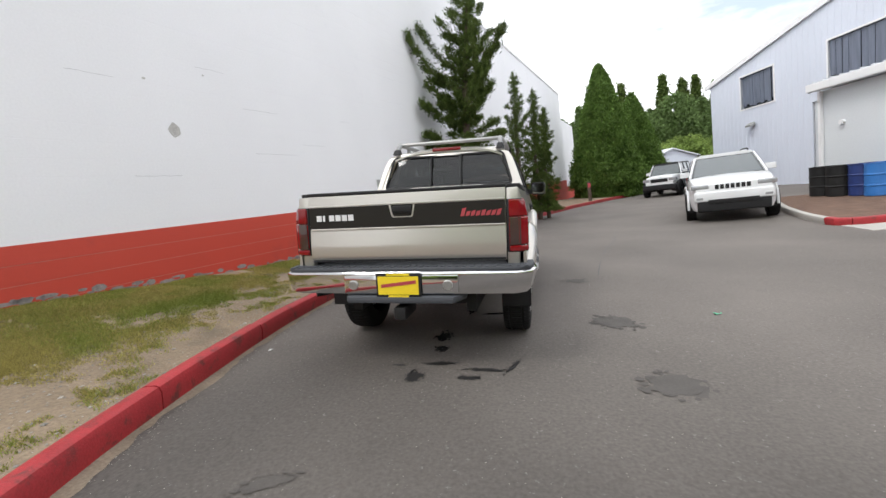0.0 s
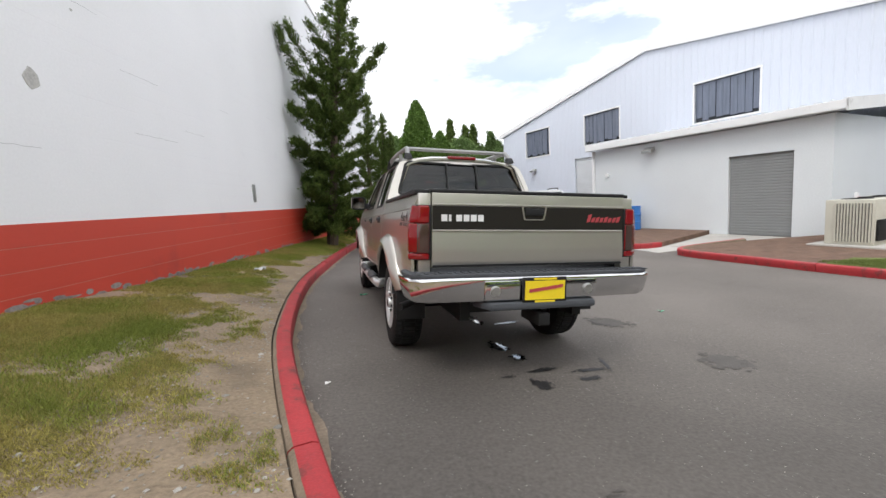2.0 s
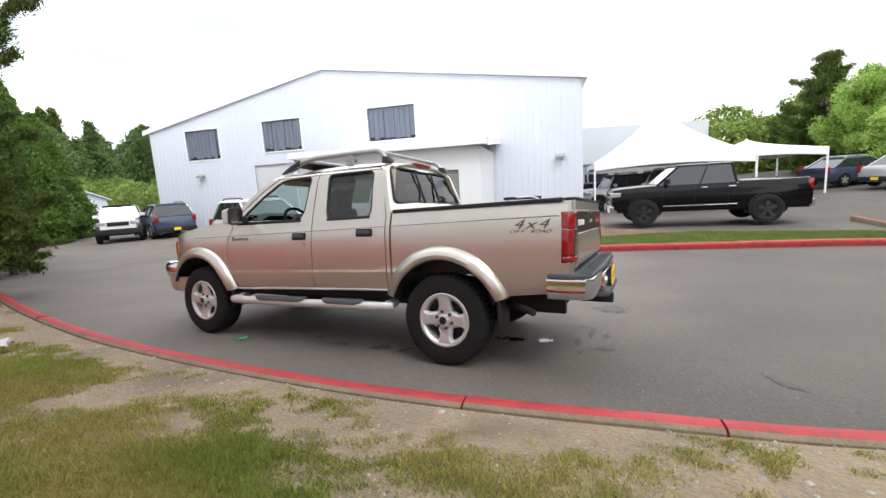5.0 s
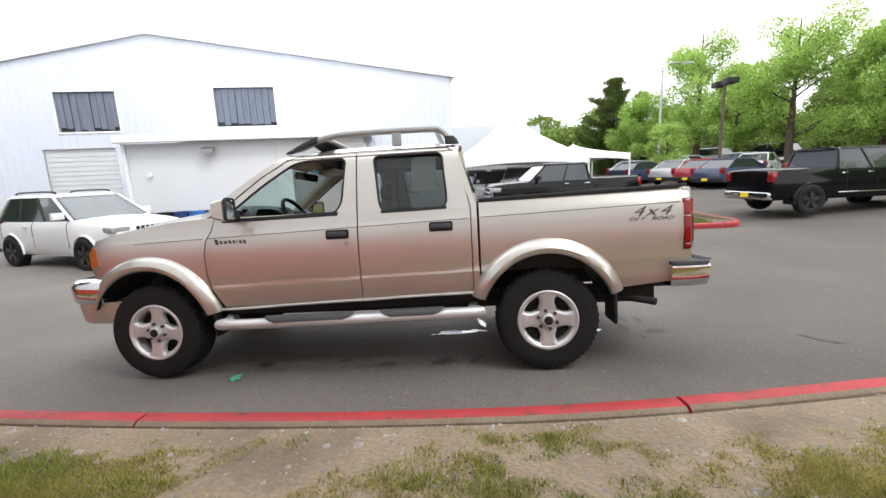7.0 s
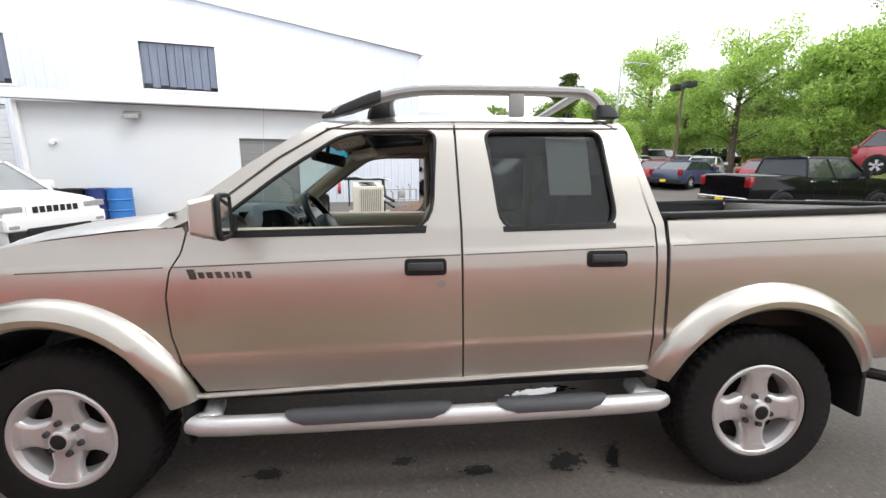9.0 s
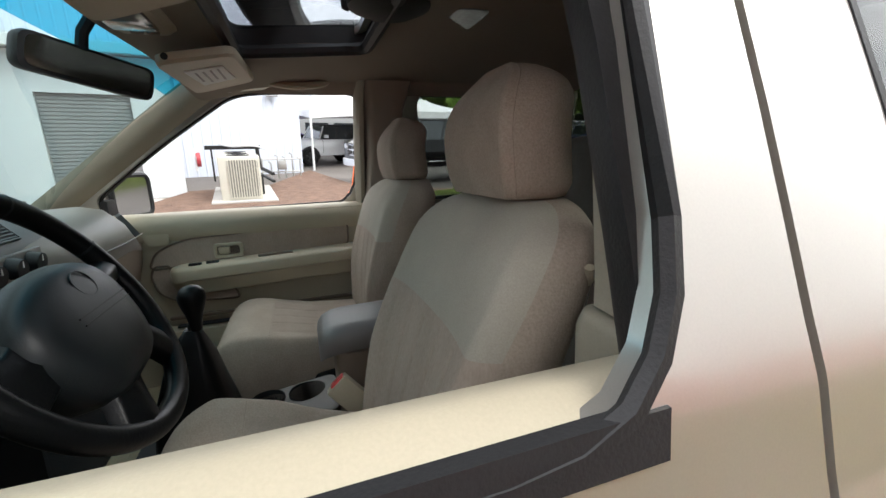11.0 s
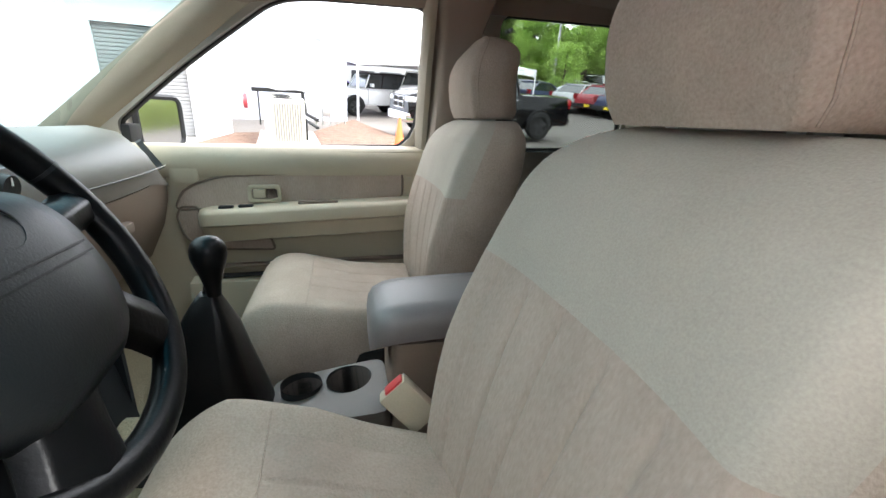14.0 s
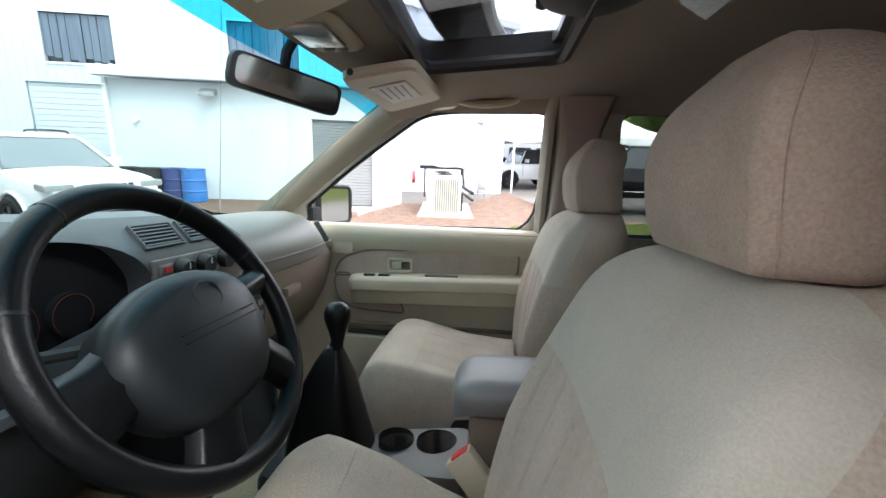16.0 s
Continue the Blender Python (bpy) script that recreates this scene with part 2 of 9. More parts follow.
CHROME = mat("chrome", (0.72, 0.72, 0.73), rough=0.08, metal=1.0, var=0.05, scale=4, bump=0.01)
RED_LENS = mat("red lens", (0.21, 0.005, 0.008), rough=0.12, var=0.08, scale=20, bump=0.05, coat=0.6)
SMOKE_LENS = mat("smoked lens", (0.06, 0.035, 0.03), rough=0.12, var=0.08, scale=20, bump=0.05, coat=0.6)
AMBER_LENS = mat("amber lens", (0.45, 0.12, 0.03), rough=0.15, var=0.08, bump=0.03, coat=0.5)
CLEAR_LENS = mat("clear lamp lens", (0.40, 0.41, 0.42), rough=0.1, metal=0.4, var=0.2, scale=20, bump=0.1, coat=0.5)
DARK_GLASS = glass("dark tinted glass", (0.54, 0.57, 0.56))
CAR_GLASS = glass("car glass", (0.35, 0.40, 0.40))
WINDOW_GLASS = mat("building window glass", (0.02, 0.024, 0.028), rough=0.06, var=0.3, scale=1.0, bump=0.02, coat=0.35, spec=0.5)
SCREEN_GLASS = mat("sloping windscreen glass", (0.05, 0.065, 0.07), rough=0.02, metal=0.35, var=0.1, scale=1.0, bump=0.0, coat=1.0, spec=1.0)
PARKED_GLASS = mat("dark car glass", (0.02, 0.025, 0.028), rough=0.03, var=0.2, scale=1.0, bump=0.0, coat=0.35, spec=0.6)
CURTAIN = mat("blue-grey hanging strips", (0.13, 0.15, 0.20), rough=0.5, var=0.35, scale=2.0, bump=0.05, coat=0.3, stretch=(1, 4, 0.4))


def car_paint(name, col, metal=0.0, rough=0.35):
    return mat(name, col, rough=rough, metal=metal, var=0.04, scale=2.0, fine=400, bump=0.01, coat=0.7)


PAINT_WHITE = car_paint("white car paint", (0.72, 0.73, 0.74))
PAINT_BLACK = mat("black car paint", (0.004, 0.004, 0.005), rough=0.14, var=0.1, scale=2.0, fine=400, bump=0.005, spec=0.22, coat=0.05)
PAINT_RED = car_paint("red car paint", (0.28, 0.02, 0.03))
PAINT_SILVER = car_paint("silver car paint", (0.42, 0.43, 0.44), metal=0.3)
PAINT_BLUE = car_paint("dark blue car paint", (0.03, 0.04, 0.09))
PAINT_PURPLE = car_paint("purple car paint", (0.07, 0.03, 0.22))


# ---- mesh helpers ----
def part(name, bm, material, parent=None, label="", smooth=32, bevel=0.0, seg=2):
    """Links a bmesh as one mesh object, under a thing or a part if one is given."""
    if bevel:
        bmesh.ops.remove_doubles(bm, verts=bm.verts, dist=1e-5)
        bm.normal_update()
        es = [e for e in bm.edges if e.is_manifold and e.calc_face_angle(0) > radians(30)]
        bmesh.ops.bevel(bm, geom=es, offset=bevel, segments=seg, profile=0.6, affect='EDGES', clamp_overlap=True)
    bmesh.ops.recalc_face_normals(bm, faces=bm.faces)
    me = bpy.data.meshes.new(name)
    bm.to_mesh(me)
    bm.free()
    me.materials.append(material)
    if smooth:
        me.shade_smooth()
        me.set_sharp_from_angle(angle=radians(smooth))
    ob = new(name, me)
    if parent:
        ob.parent = parent
    if label:
        tagged(ob, label)
    return ob


def thing(name, label, category, m=None, group="", kind=""):
    ob = new(name)
    ob.empty_display_size = 0.2
    if m is not None:
        ob.matrix_world = m
    return tagged(ob, label, category, group, kind)


def box(bm, x0, x1, y0, y1, z0, z1):
    vs = [bm.verts.new((x, y, z)) for x in (x0, x1) for y in (y0, y1) for z in (z0, z1)]
    for f in ((0, 1, 3, 2), (4, 6, 7, 5), (0, 4, 5, 1), (2, 3, 7, 6), (0, 2, 6, 4), (1, 5, 7, 3)):
        bm.faces.new([vs[i] for i in f])
    return vs


def boxed(*a):
    bm = bmesh.new()
    box(bm, *a)
    return bm


def loft(bm, rings, closed=True, caps=True):
    """Joins rings of points of equal count."""
    vr = [[bm.verts.new(p) for p in r] for r in rings]
    n = len(vr[0])
    for a, b in zip(vr, vr[1:]):
        for i in range(n if closed else n - 1):
            j = (i + 1) % n
            bm.faces.new((a[i], a[j], b[j], b[i]))
    if caps and closed:
        bm.faces.new(vr[0][::-1])
        bm.faces.new(vr[-1])
    return vr


def ring(c, ax, r, seg, ry=None):
    """A circle or ellipse of points round the axis ax at c."""
    ax = Vector(ax).normalized()
    u = ax.orthogonal().normalized() if abs(ax.z) < 0.9 else Vector((1, 0, 0))
    u = (u - ax * u.dot(ax)).normalized()
    v = ax.cross(u)
    return [Vector(c) + u * r * math.cos(a) + v * (ry or r) * math.sin(a) for a in (2 * math.pi * i / seg for i in range(seg))]


def cyl(bm, a, b, r0, r1=None, seg=16, caps=True):
    ax = Vector(b) - Vector(a)
    loft(bm, [ring(a, ax, r0, seg), ring(b, ax, r0 if r1 is None else r1, seg)], True, caps)


def tube(bm, pts, r, seg=8, closed=False, caps=True):
    """A round bar swept along points; r is a number or one for each point."""
    pts = [Vector(p) for p in pts]
    n = len(pts)
    rs = r if isinstance(r, (list, tuple)) else [r] * n
    up = None
    rings = []
    for i in range(n):
        a = pts[(i - 1) % n] if closed or i else pts[i]
        b = pts[(i + 1) % n] if closed or i < n - 1 else pts[i]
        t = (b - a).normalized()
        if up is None:
            up = t.orthogonal().normalized()
        up = (up - t * up.dot(t)).normalized()
        v = t.cross(up)
        rings.append([pts[i] + up * rs[i] * math.cos(q) + v * rs[i] * math.sin(q) for q in (2 * math.pi * k / seg for k in range(seg))])
    if closed:
        rings.append(rings[0])
        loft(bm, rings, True, False)
        bmesh.ops.remove_doubles(bm, verts=bm.verts, dist=1e-6)
    else:
        loft(bm, rings, True, caps)


def spin(bm, prof, c, axis='x', seg=32, sgn=1):
    """Turns a profile of (distance along the axis, radius) round an axis through c."""
    rings = []
    for i in range(seg):
        a = 2 * math.pi * i / seg
        row = []
        for d, r in prof:
            u, v = r * math.cos(a), r * math.sin(a)
            p = {'x': (sgn * d, u, v), 'y': (u, sgn * d, v), 'z': (u, v, sgn * d)}[axis]
            row.append(Vector(c) + Vector(p))
        rings.append(row)
    rings.append(rings[0])
    loft(bm, rings, False, False)
    bmesh.ops.remove_doubles(bm, verts=bm.verts, dist=1e-6)


def smooth_path(pts, n):
    """A Catmull-Rom line through points, n steps for each span."""
    pts = [Vector(p) for p in pts]
    out = []
    for i in range(len(pts) - 1):
        p0, p1, p2, p3 = pts[max(i - 1, 0)], pts[i], pts[i + 1], pts[min(i + 2, len(pts) - 1)]
        for k in range(n):
            t = k / n
            out.append(0.5 * ((2 * p1) + (p2 - p0) * t + (2 * p0 - 5 * p1 + 4 * p2 - p3) * t * t + (3 * p1 - p0 - 3 * p2 + p3) * t ** 3))
    out.append(pts[-1])
    return out


def lerp(table, x):
    """Value at x of a table of (x, value) rows."""
    return float(np.interp(x, [r[0] for r in table], [r[1] for r in table]))


def soft(table, x, r=0.05):
    """The same with its corners eased over a stretch r either side."""
    return sum(lerp(table, x + r * k / 4) for k in range(-4, 5)) / 9


def rounded(pts, rad, n=5):
    """A polygon with its corners rounded; rad is a number or one for each corner."""
    out = []
    m = len(pts)
    rs = rad if isinstance(rad, (list, tuple)) else [rad] * m
    for i in range(m):
        p, a, b = Vector(pts[i]), Vector(pts[i - 1]), Vector(pts[(i + 1) % m])
        if rs[i] <= 0:
            out.append(tuple(p))
            continue
        da, db = (a - p), (b - p)
        k = min(rs[i], da.length * 0.48, db.length * 0.48)
        s, e = p + da.normalized() * k, p + db.normalized() * k
        for j in range(n + 1):
            t = j / n
            out.append(tuple((1 - t) ** 2 * s + 2 * t * (1 - t) * p + t * t * e))
    return out


def skin(outer, holes, cuts_a, cuts_b, fn, thick):
    """A sheet from a flat outline with holes, cut at the given lines, bent by fn(a, b) and thickened along -normal of side."""
    bm = bmesh.new()
    edges = []
    for loop in [outer] + list(holes):
        vs = [bm.verts.new((a, b, 0)) for a, b in loop]
        edges += [bm.edges.new((vs[i - 1], vs[i])) for i in range(len(vs))]
    bmesh.ops.triangle_fill(bm, use_beauty=True, use_dissolve=False, edges=edges)
    for k, cuts in ((0, cuts_a), (1, cuts_b)):
        for c in cuts:
            co, no = [0, 0, 0], [0, 0, 0]
            co[k], no[k] = c, 1
            bmesh.ops.bisect_plane(bm, geom=bm.verts[:] + bm.edges[:] + bm.faces[:], dist=1e-5, plane_co=co, plane_no=no)
    top = {}
    for v in bm.verts:
        top[v] = (v.co.x, v.co.y)
    if thick:
        faces = bm.faces[:]
        ret = bmesh.ops.extrude_face_region(bm, geom=faces)
        low = [g for g in ret["geom"] if isinstance(g, bmesh.types.BMVert)]
        lows = {v: (v.co.x, v.co.y) for v in low}
        for v, (a, b) in lows.items():
            v.co = fn(a, b, thick)
    for v, (a, b) in top.items():
        v.co = fn(a, b, 0.0)
    return bm


def text_bm(body, size, depth=0.002, shear=0.0, bold=0.0):
    cu = bpy.data.curves.new("writing", 'FONT')
    cu.body, cu.size, cu.extrude, cu.shear, cu.offset = body, size, depth, shear, bold
    cu.align_x, cu.align_y = 'CENTER', 'CENTER'
    cu.resolution_u = 3
    tmp = bpy.data.objects.new("writing", cu)
    scene.collection.objects.link(tmp)
    me = bpy.data.meshes.new_from_object(tmp.evaluated_get(bpy.context.evaluated_depsgraph_get()))
    bm = bmesh.new()
    bm.from_mesh(me)
    bpy.data.objects.remove(tmp)
    bpy.data.curves.remove(cu)
    bpy.data.meshes.remove(me)
    return bm


# ---- the lie of the land ----
def road_z(x, y):
    """Height of the asphalt: it falls from the wall to a shallow dish and runs level to the buildings."""
    h = lerp([(-40, 0.9), (-4, 0.32), (2.0, -0.16), (3.2, -0.23), (4.6, -0.30), (6.5, -0.345), (9, -0.36), (12, -0.34), (30, -0.3)], x)
    rise = 0.055 * max(0.0, 0.5 * x - 0.8 * y - 12.5) if y < 0 else 0.0
    return h - 0.016 * max(-4.5, min(y, 4.5)) * max(0.0, min(1.0, (5 - x) / 4)) + min(rise, 2.0)


def wall_x(y):
    return -3.602 + 0.231 * y


KERB_L = smooth_path([Vector((a, b, 0)) for a, b in [(3.2, -13.5), (1.3, -9.6), (-0.15, -6.6), (-0.8, -5.1), (-1.19, -3.9), (-1.34, -3.23),
                      (-1.54, -1.99), (-1.62, -1.0), (-1.62, 0.6), (-1.47, 2.55), (-0.92, 6.0), (-0.05, 10.0), (1.1, 13.6), (3.0, 18.6),
                      (5.2, 22.6), (7.6, 26.0)]], 6)
KERB_R = smooth_path([Vector((a, b, 0)) for a, b in [(9.6, 3.75), (7.6, 3.55), (6.95, 3.25), (6.75, 2.75), (6.85, 1.6), (7.0, 0.2), (7.25, -1.3),
                      (7.75, -3.2), (8.3, -5.2), (8.75, -7.1), (8.85, -8.2), (9.2, -8.8), (10.2, -9.0), (13.5, -8.6)]], 6)
KERB_B = smooth_path([Vector((a, b, 0)) for a, b in [(8.6, 11.2), (7.9, 9.2), (7.35, 7.7), (6.95, 6.3), (6.7, 5.0), (6.75, 4.55), (7.1, 4.4), (7.6, 4.42)]], 6)

# one sheet of asphalt out to the horizon, close-meshed near the walk
bm = bmesh.new()
xs = [-900, -300, -90, -30] + [-12 + 0.8 * i for i in range(46)] + [30, 45, 80, 200, 900]
ys = [-900, -300, -100, -45] + [-24 + 1.0 * i for i in range(64)] + [55, 90, 250, 900]
rows = [[bm.verts.new((x, y, road_z(x, y))) for x in xs] for y in ys]
for a, b in zip(rows, rows[1:]):
    for i in range(len(xs) - 1):
        bm.faces.new((a[i], a[i + 1], b[i + 1], b[i]))
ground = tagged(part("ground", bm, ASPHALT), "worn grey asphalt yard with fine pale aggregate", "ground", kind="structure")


KERB_BACK = mat("bare soiled kerb concrete", (0.19, 0.145, 0.10), rough=0.9, var=0.3, scale=6, fine=70, bump=0.5, bdist=0.006)


def kerb_run(name, label, path, cuts, height, width, material, side, red_from=0.0):
    """A kerb of cast lengths with open joints, each length a piece."""
    holder = thing(name, label, "kerb", kind="structure")
    d = [0.0]
    for a, b in zip(path, path[1:]):
        d.append(d[-1] + (b - a).length)
    rng = random.Random(3)

    def at(s):
        i = max(0, min(len(path) - 2, int(np.searchsorted(d, s)) - 1))
        t = (s - d[i]) / max(1e-6, d[i + 1] - d[i])
        p = path[i].lerp(path[i + 1], t)
        q = (path[min(i + 2, len(path) - 1)] - path[max(i - 1, 0)]).normalized()
        return p, Vector((-q.y, q.x, 0)) * side
    stops = [0.0]
    while stops[-1] < d[-1] - 0.4:
        nxt = [c for c in cuts if c > stops[-1] + 0.3]
        stops.append(min([stops[-1] + 2.9, d[-1]] + nxt[:1]))
    for s0, s1 in zip(stops, stops[1:]):
        bm = bmesh.new()
        rings = []
        n = max(2, int((s1 - s0) / 0.22))
        dz = rng.uniform(-0.006, 0.006)
        for k in range(n + 1):
            s = s0 + 0.006 + (s1 - s0 - 0.012) * k / n
            p, w = at(s)
            z = road_z(p.x, p.y)
            wob = 0.006 * noise.noise((s * 1.3, 0.5, 2.0)) + dz
            prof = [(0.02, -0.1), (0.0, 0.06), (-0.008, height - 0.045), (0.004, height - 0.012), (0.03, height),
                    (width - 0.04, height), (width - 0.015, height - 0.015), (width, height - 0.06), (width, -0.1)]
            rings.append([p + w * (a + 0.5 * wob) + Vector((0, 0, z + h + wob)) for a, h in prof])
        loft(bm, rings, True, True)
        st = part("kerb_stone", bm, material if s0 >= red_from - 0.05 else CONCRETE, holder)
        st.data.materials.append(KERB_BACK)
        for i, f in enumerate(st.data.polygons):
            f.material_index = 1 if i < 9 * n and i % 9 >= 5 else 0
    return holder


GUTTER = mat("tan silt", (0.23, 0.185, 0.135), rough=0.95, var=0.35, scale=5, fine=60, bump=0.6, bdist=0.006)
bm = bmesh.new()
rows = []
for i in range(len(KERB_L) - 1):
    for k in range(6):
        p = KERB_L[i].lerp(KERB_L[i + 1], k / 6)
        if not -9 < p.y < 9:
            continue
        w = (KERB_L[i + 1] - KERB_L[i]).normalized()
        n_ = Vector((w.y, -w.x, 0))
        wide = 0.05 + 0.05 * noise.noise((p.x * 2, p.y * 2, 1.0)) + 0.03 * noise.noise((p.x * 9, p.y * 9, 4.0))
        a, b = p - n_ * 0.01, p + n_ * max(0.012, wide)
        rows.append([(a.x, a.y, road_z(a.x, a.y) + 0.012), (b.x, b.y, road_z(b.x, b.y) + 0.003)])
loft(bm, rows, False, False)
tagged(part("gutter_silt", bm, GUTTER, smooth=60), "tan silt lying in the gutter along the kerb", "silt", kind="structure")


def arc_at(path, y):
    s, best = 0.0, (9e9, 0)
    for a, b in zip(path, path[1:]):
        best = min(best, (abs(a.y - y), s))
        s += (b - a).length
    return best[1]


kerb_run("kerb_verge", "worn red-painted concrete kerb along the verge", KERB_L,
         [arc_at(KERB_L, y) for y in (-3.23, -2.0, 0.86)], 0.17, 0.145, KERB_RED, 1)
kerb_run("kerb_island", "red-painted concrete kerb round the lawn island", KERB_R, [], 0.15, 0.15, KERB_RED, 1)
KERB_B_LEN = sum((b - a).length for a, b in zip(KERB_B, KERB_B[1:]))
kerb_run("kerb_barrels", "bare concrete kerb with a red-painted end beside the barrels", KERB_B, [KERB_B_LEN - 1.25, KERB_B_LEN - 0.7], 0.15, 0.15, KERB_RED, 1, KERB_B_LEN - 1.25)


# verge between the left kerb and the wall
def verge_z(p, t):
    """Height from the kerb (t = 0) to the foot of the wall (t = 1)."""
    yw = p.y
    base = lerp([(-14, 1.1), (-2.3, 0.73), (-0.9, 0.62), (0.95, 0.51), (6.7, 0.37), (14, 0.2), (30, -0.1)], yw)
    k = road_z(p.x, p.y) + 0.135
    return k + (base - k) * t ** 1.2 + 0.02 * noise.noise((p.x * 1.3, p.y * 1.3, 3.0)) * min(1, 6 * t) * (1 - t)


def wall_foot(p, q):
    """Where the line across the verge from p along q meets the wall."""
    k = (p.x - wall_x(p.y)) / (q.x * -1 + 0.231 * q.y) if abs(-q.x + 0.231 * q.y) > 1e-3 else 5.0
    return p + q * min(max(k, 0.1), 14.0)


bm = bmesh.new()
rows = []
for i in range(len(KERB_L)):
    p = KERB_L[i]
    foot = Vector((wall_x(p.y + 0.3) - 0.02, p.y + 0.3, 0))
    q = (foot - p)
    a = p + q.normalized() * 0.145
    row = []
    for k in range(25):
        t = k / 24
        c = a.lerp(foot, t)
        row.append(bm.verts.new((c.x, c.y, verge_z(c, t))))
    rows.append(row)
for a, b in zip(rows, rows[1:]):
    for i in range(24):
        bm.faces.new((a[i], a[i + 1], b[i + 1], b[i]))
verge = tagged(part("verge", bm, DIRT, smooth=80), "bare trodden dirt and thin grass verge along the wall", "verge", kind="structure")

# ---- tall white block wall with red band ----
MORTAR = mat("pale mortar", (0.52, 0.20, 0.15), rough=0.9, var=0.15, scale=5, bump=0.2)
W_M = Matrix.Translation((wall_x(0), 0, 0)) @ Matrix.Rotation(math.atan2(-0.231, 1), 4, 'Z')
wall = thing("wall_white", "tall white painted block wall with a red band at its foot", "wall", W_M, kind="structure")
part("upper_wall", boxed(-0.5, 0.0, -16, 31.2, 1.325, 8.0), WALL_WHITE, wall, "white painted concrete blocks", smooth=0)
part("mortar", boxed(-0.5, 0.002, -16, 31.2, -1.0, 1.3245), MORTAR, wall, "pale mortar joints", smooth=0)
zc = 1.325
while zc > -0.3:
    bm = boxed(-0.3, 0.005, -16, 31.2, zc - 0.2035 + 0.007, zc)
    part("red_course", bm, WALL_RED, wall, "red painted block course", smooth=0)
    zc -= 0.2035
part("coping", boxed(-0.55, 0.04, -16, 31.2, 8.0, 8.12), TRIM_WHITE, wall, "", smooth=0, bevel=0.01)
far_wall = thing("wall_white_far", "lower white wall beyond the conifers", "wall", W_M, kind="structure")
part("upper_wall", boxed(-0.9, -0.35, 31.3, 39.5, 0.75, 6.4), WALL_WHITE, far_wall, "", smooth=0)
part("red_band", boxed(-0.9, -0.346, 31.3, 39.5, -1.0, 0.75), WALL_RED, far_wall, "", smooth=0)

# ---- gabled steel warehouse ----
B_M = Matrix.Translation((17.05, 0, 0)) @ Matrix.Rotation(radians(12.75), 4, 'Z')
S_PEAK, Z_PEAK, S_END, Z_R, Z_L, B_Z0, B_DEEP = 12.8, 7.9, 24.35, 6.08, 5.62, -0.7, 34.0


def gable_z(s):
    return lerp([(0, Z_R), (S_PEAK, Z_PEAK), (S_END, Z_L)], s)


house = thing("warehouse", "white ribbed steel warehouse with a shallow gable", "building", B_M, kind="structure")
OPEN = [(7.93, 10.45, 4.0, 5.64), (14.36, 16.7, 3.93, 5.55), (19.6, 21.84, 3.8, 5.46), (14.7, 17.5, -0.3, 3.24)]
bm = skin([(0, B_Z0), (S_END, B_Z0), (S_END, Z_L), (S_PEAK, Z_PEAK), (0, Z_R)],
          [[(a, c), (a, d), (b, d), (b, c)] for a, b, c, d in OPEN], [], [], lambda s, z, t: Vector((t, s, z)), 0.25)
part("gable_wall", bm, SIDING, house, smooth=0)
bm = bmesh.new()
box(bm, 0.1, B_DEEP, -0.1, 0.15, B_Z0, Z_R - 0.02)
part("side_wall", bm, SIDING, house, smooth=0)
bm = bmesh.new()
box(bm, 0.1, B_DEEP, S_END - 0.15, S_END + 0.1, B_Z0, Z_L - 0.02)
part("side_wall", bm, SIDING, house, smooth=0)
bm = bmesh.new()
box(bm, B_DEEP, B_DEEP + 0.2, -0.1, S_END + 0.1, B_Z0, 5.6)
part("back_wall", bm, SIDING, house, smooth=0)
bm = bmesh.new()
loft(bm, [[(x, -0.35, Z_R - 0.05), (x, S_PEAK, Z_PEAK), (x, S_END + 0.35, Z_L - 0.07), (x, S_END + 0.35, Z_L + 0.06), (x, S_PEAK, Z_PEAK + 0.14),
           (x, -0.35, Z_R + 0.08)] for x in (-0.09, B_DEEP + 0.3)])
part("roof", bm, ROOF_GREY, house, "pale grey steel roof", smooth=0)
for s0, z0, s1, z1 in ((-0.4, Z_R - 0.03, S_PEAK, Z_PEAK + 0.02), (S_PEAK, Z_PEAK + 0.02, S_END + 0.4, Z_L - 0.03)):
    bm = bmesh.new()
    loft(bm, [[(-0.13, s, z - 0.12), (-0.13, s, z + 0.14), (-0.04, s, z + 0.14), (-0.04, s, z - 0.12)] for s, z in ((s0, z0), (s1, z1))])
    part("barge_board", bm, TRIM_WHITE, house, smooth=0)


def ribs(holder, s0, s1, zlow, ztop, openings, step, x=0.0, off=0.011, w=0.035):
    """Raised ribs of the steel sheets, broken at openings, joined as one fine part."""
    bm = bmesh.new()
    s = s0 + step / 2
    while s < s1:
        spans = [(zlow, ztop(s))]
        for a, b, c, d in openings:
            if a - 0.05 < s < b + 0.05:
                spans = [q for lo, hi in spans for q in ((lo, min(hi, c - 0.05)), (max(lo, d + 0.05), hi)) if q[1] - q[0] > 0.05]
        for lo, hi in spans:
            loft(bm, [[(x, s - w, z), (x - off, s - w * 0.45, z), (x - off, s + w * 0.45, z), (x, s + w, z)] for z in (lo, hi)], False, False)
        s += step
    return tagged(part("ribs", bm, SIDING, holder, smooth=0), kind="stuff")


ribs(house, 0.1, S_END, B_Z0, lambda s: gable_z(s) - 0.12, OPEN, 0.305, x=-0.001)


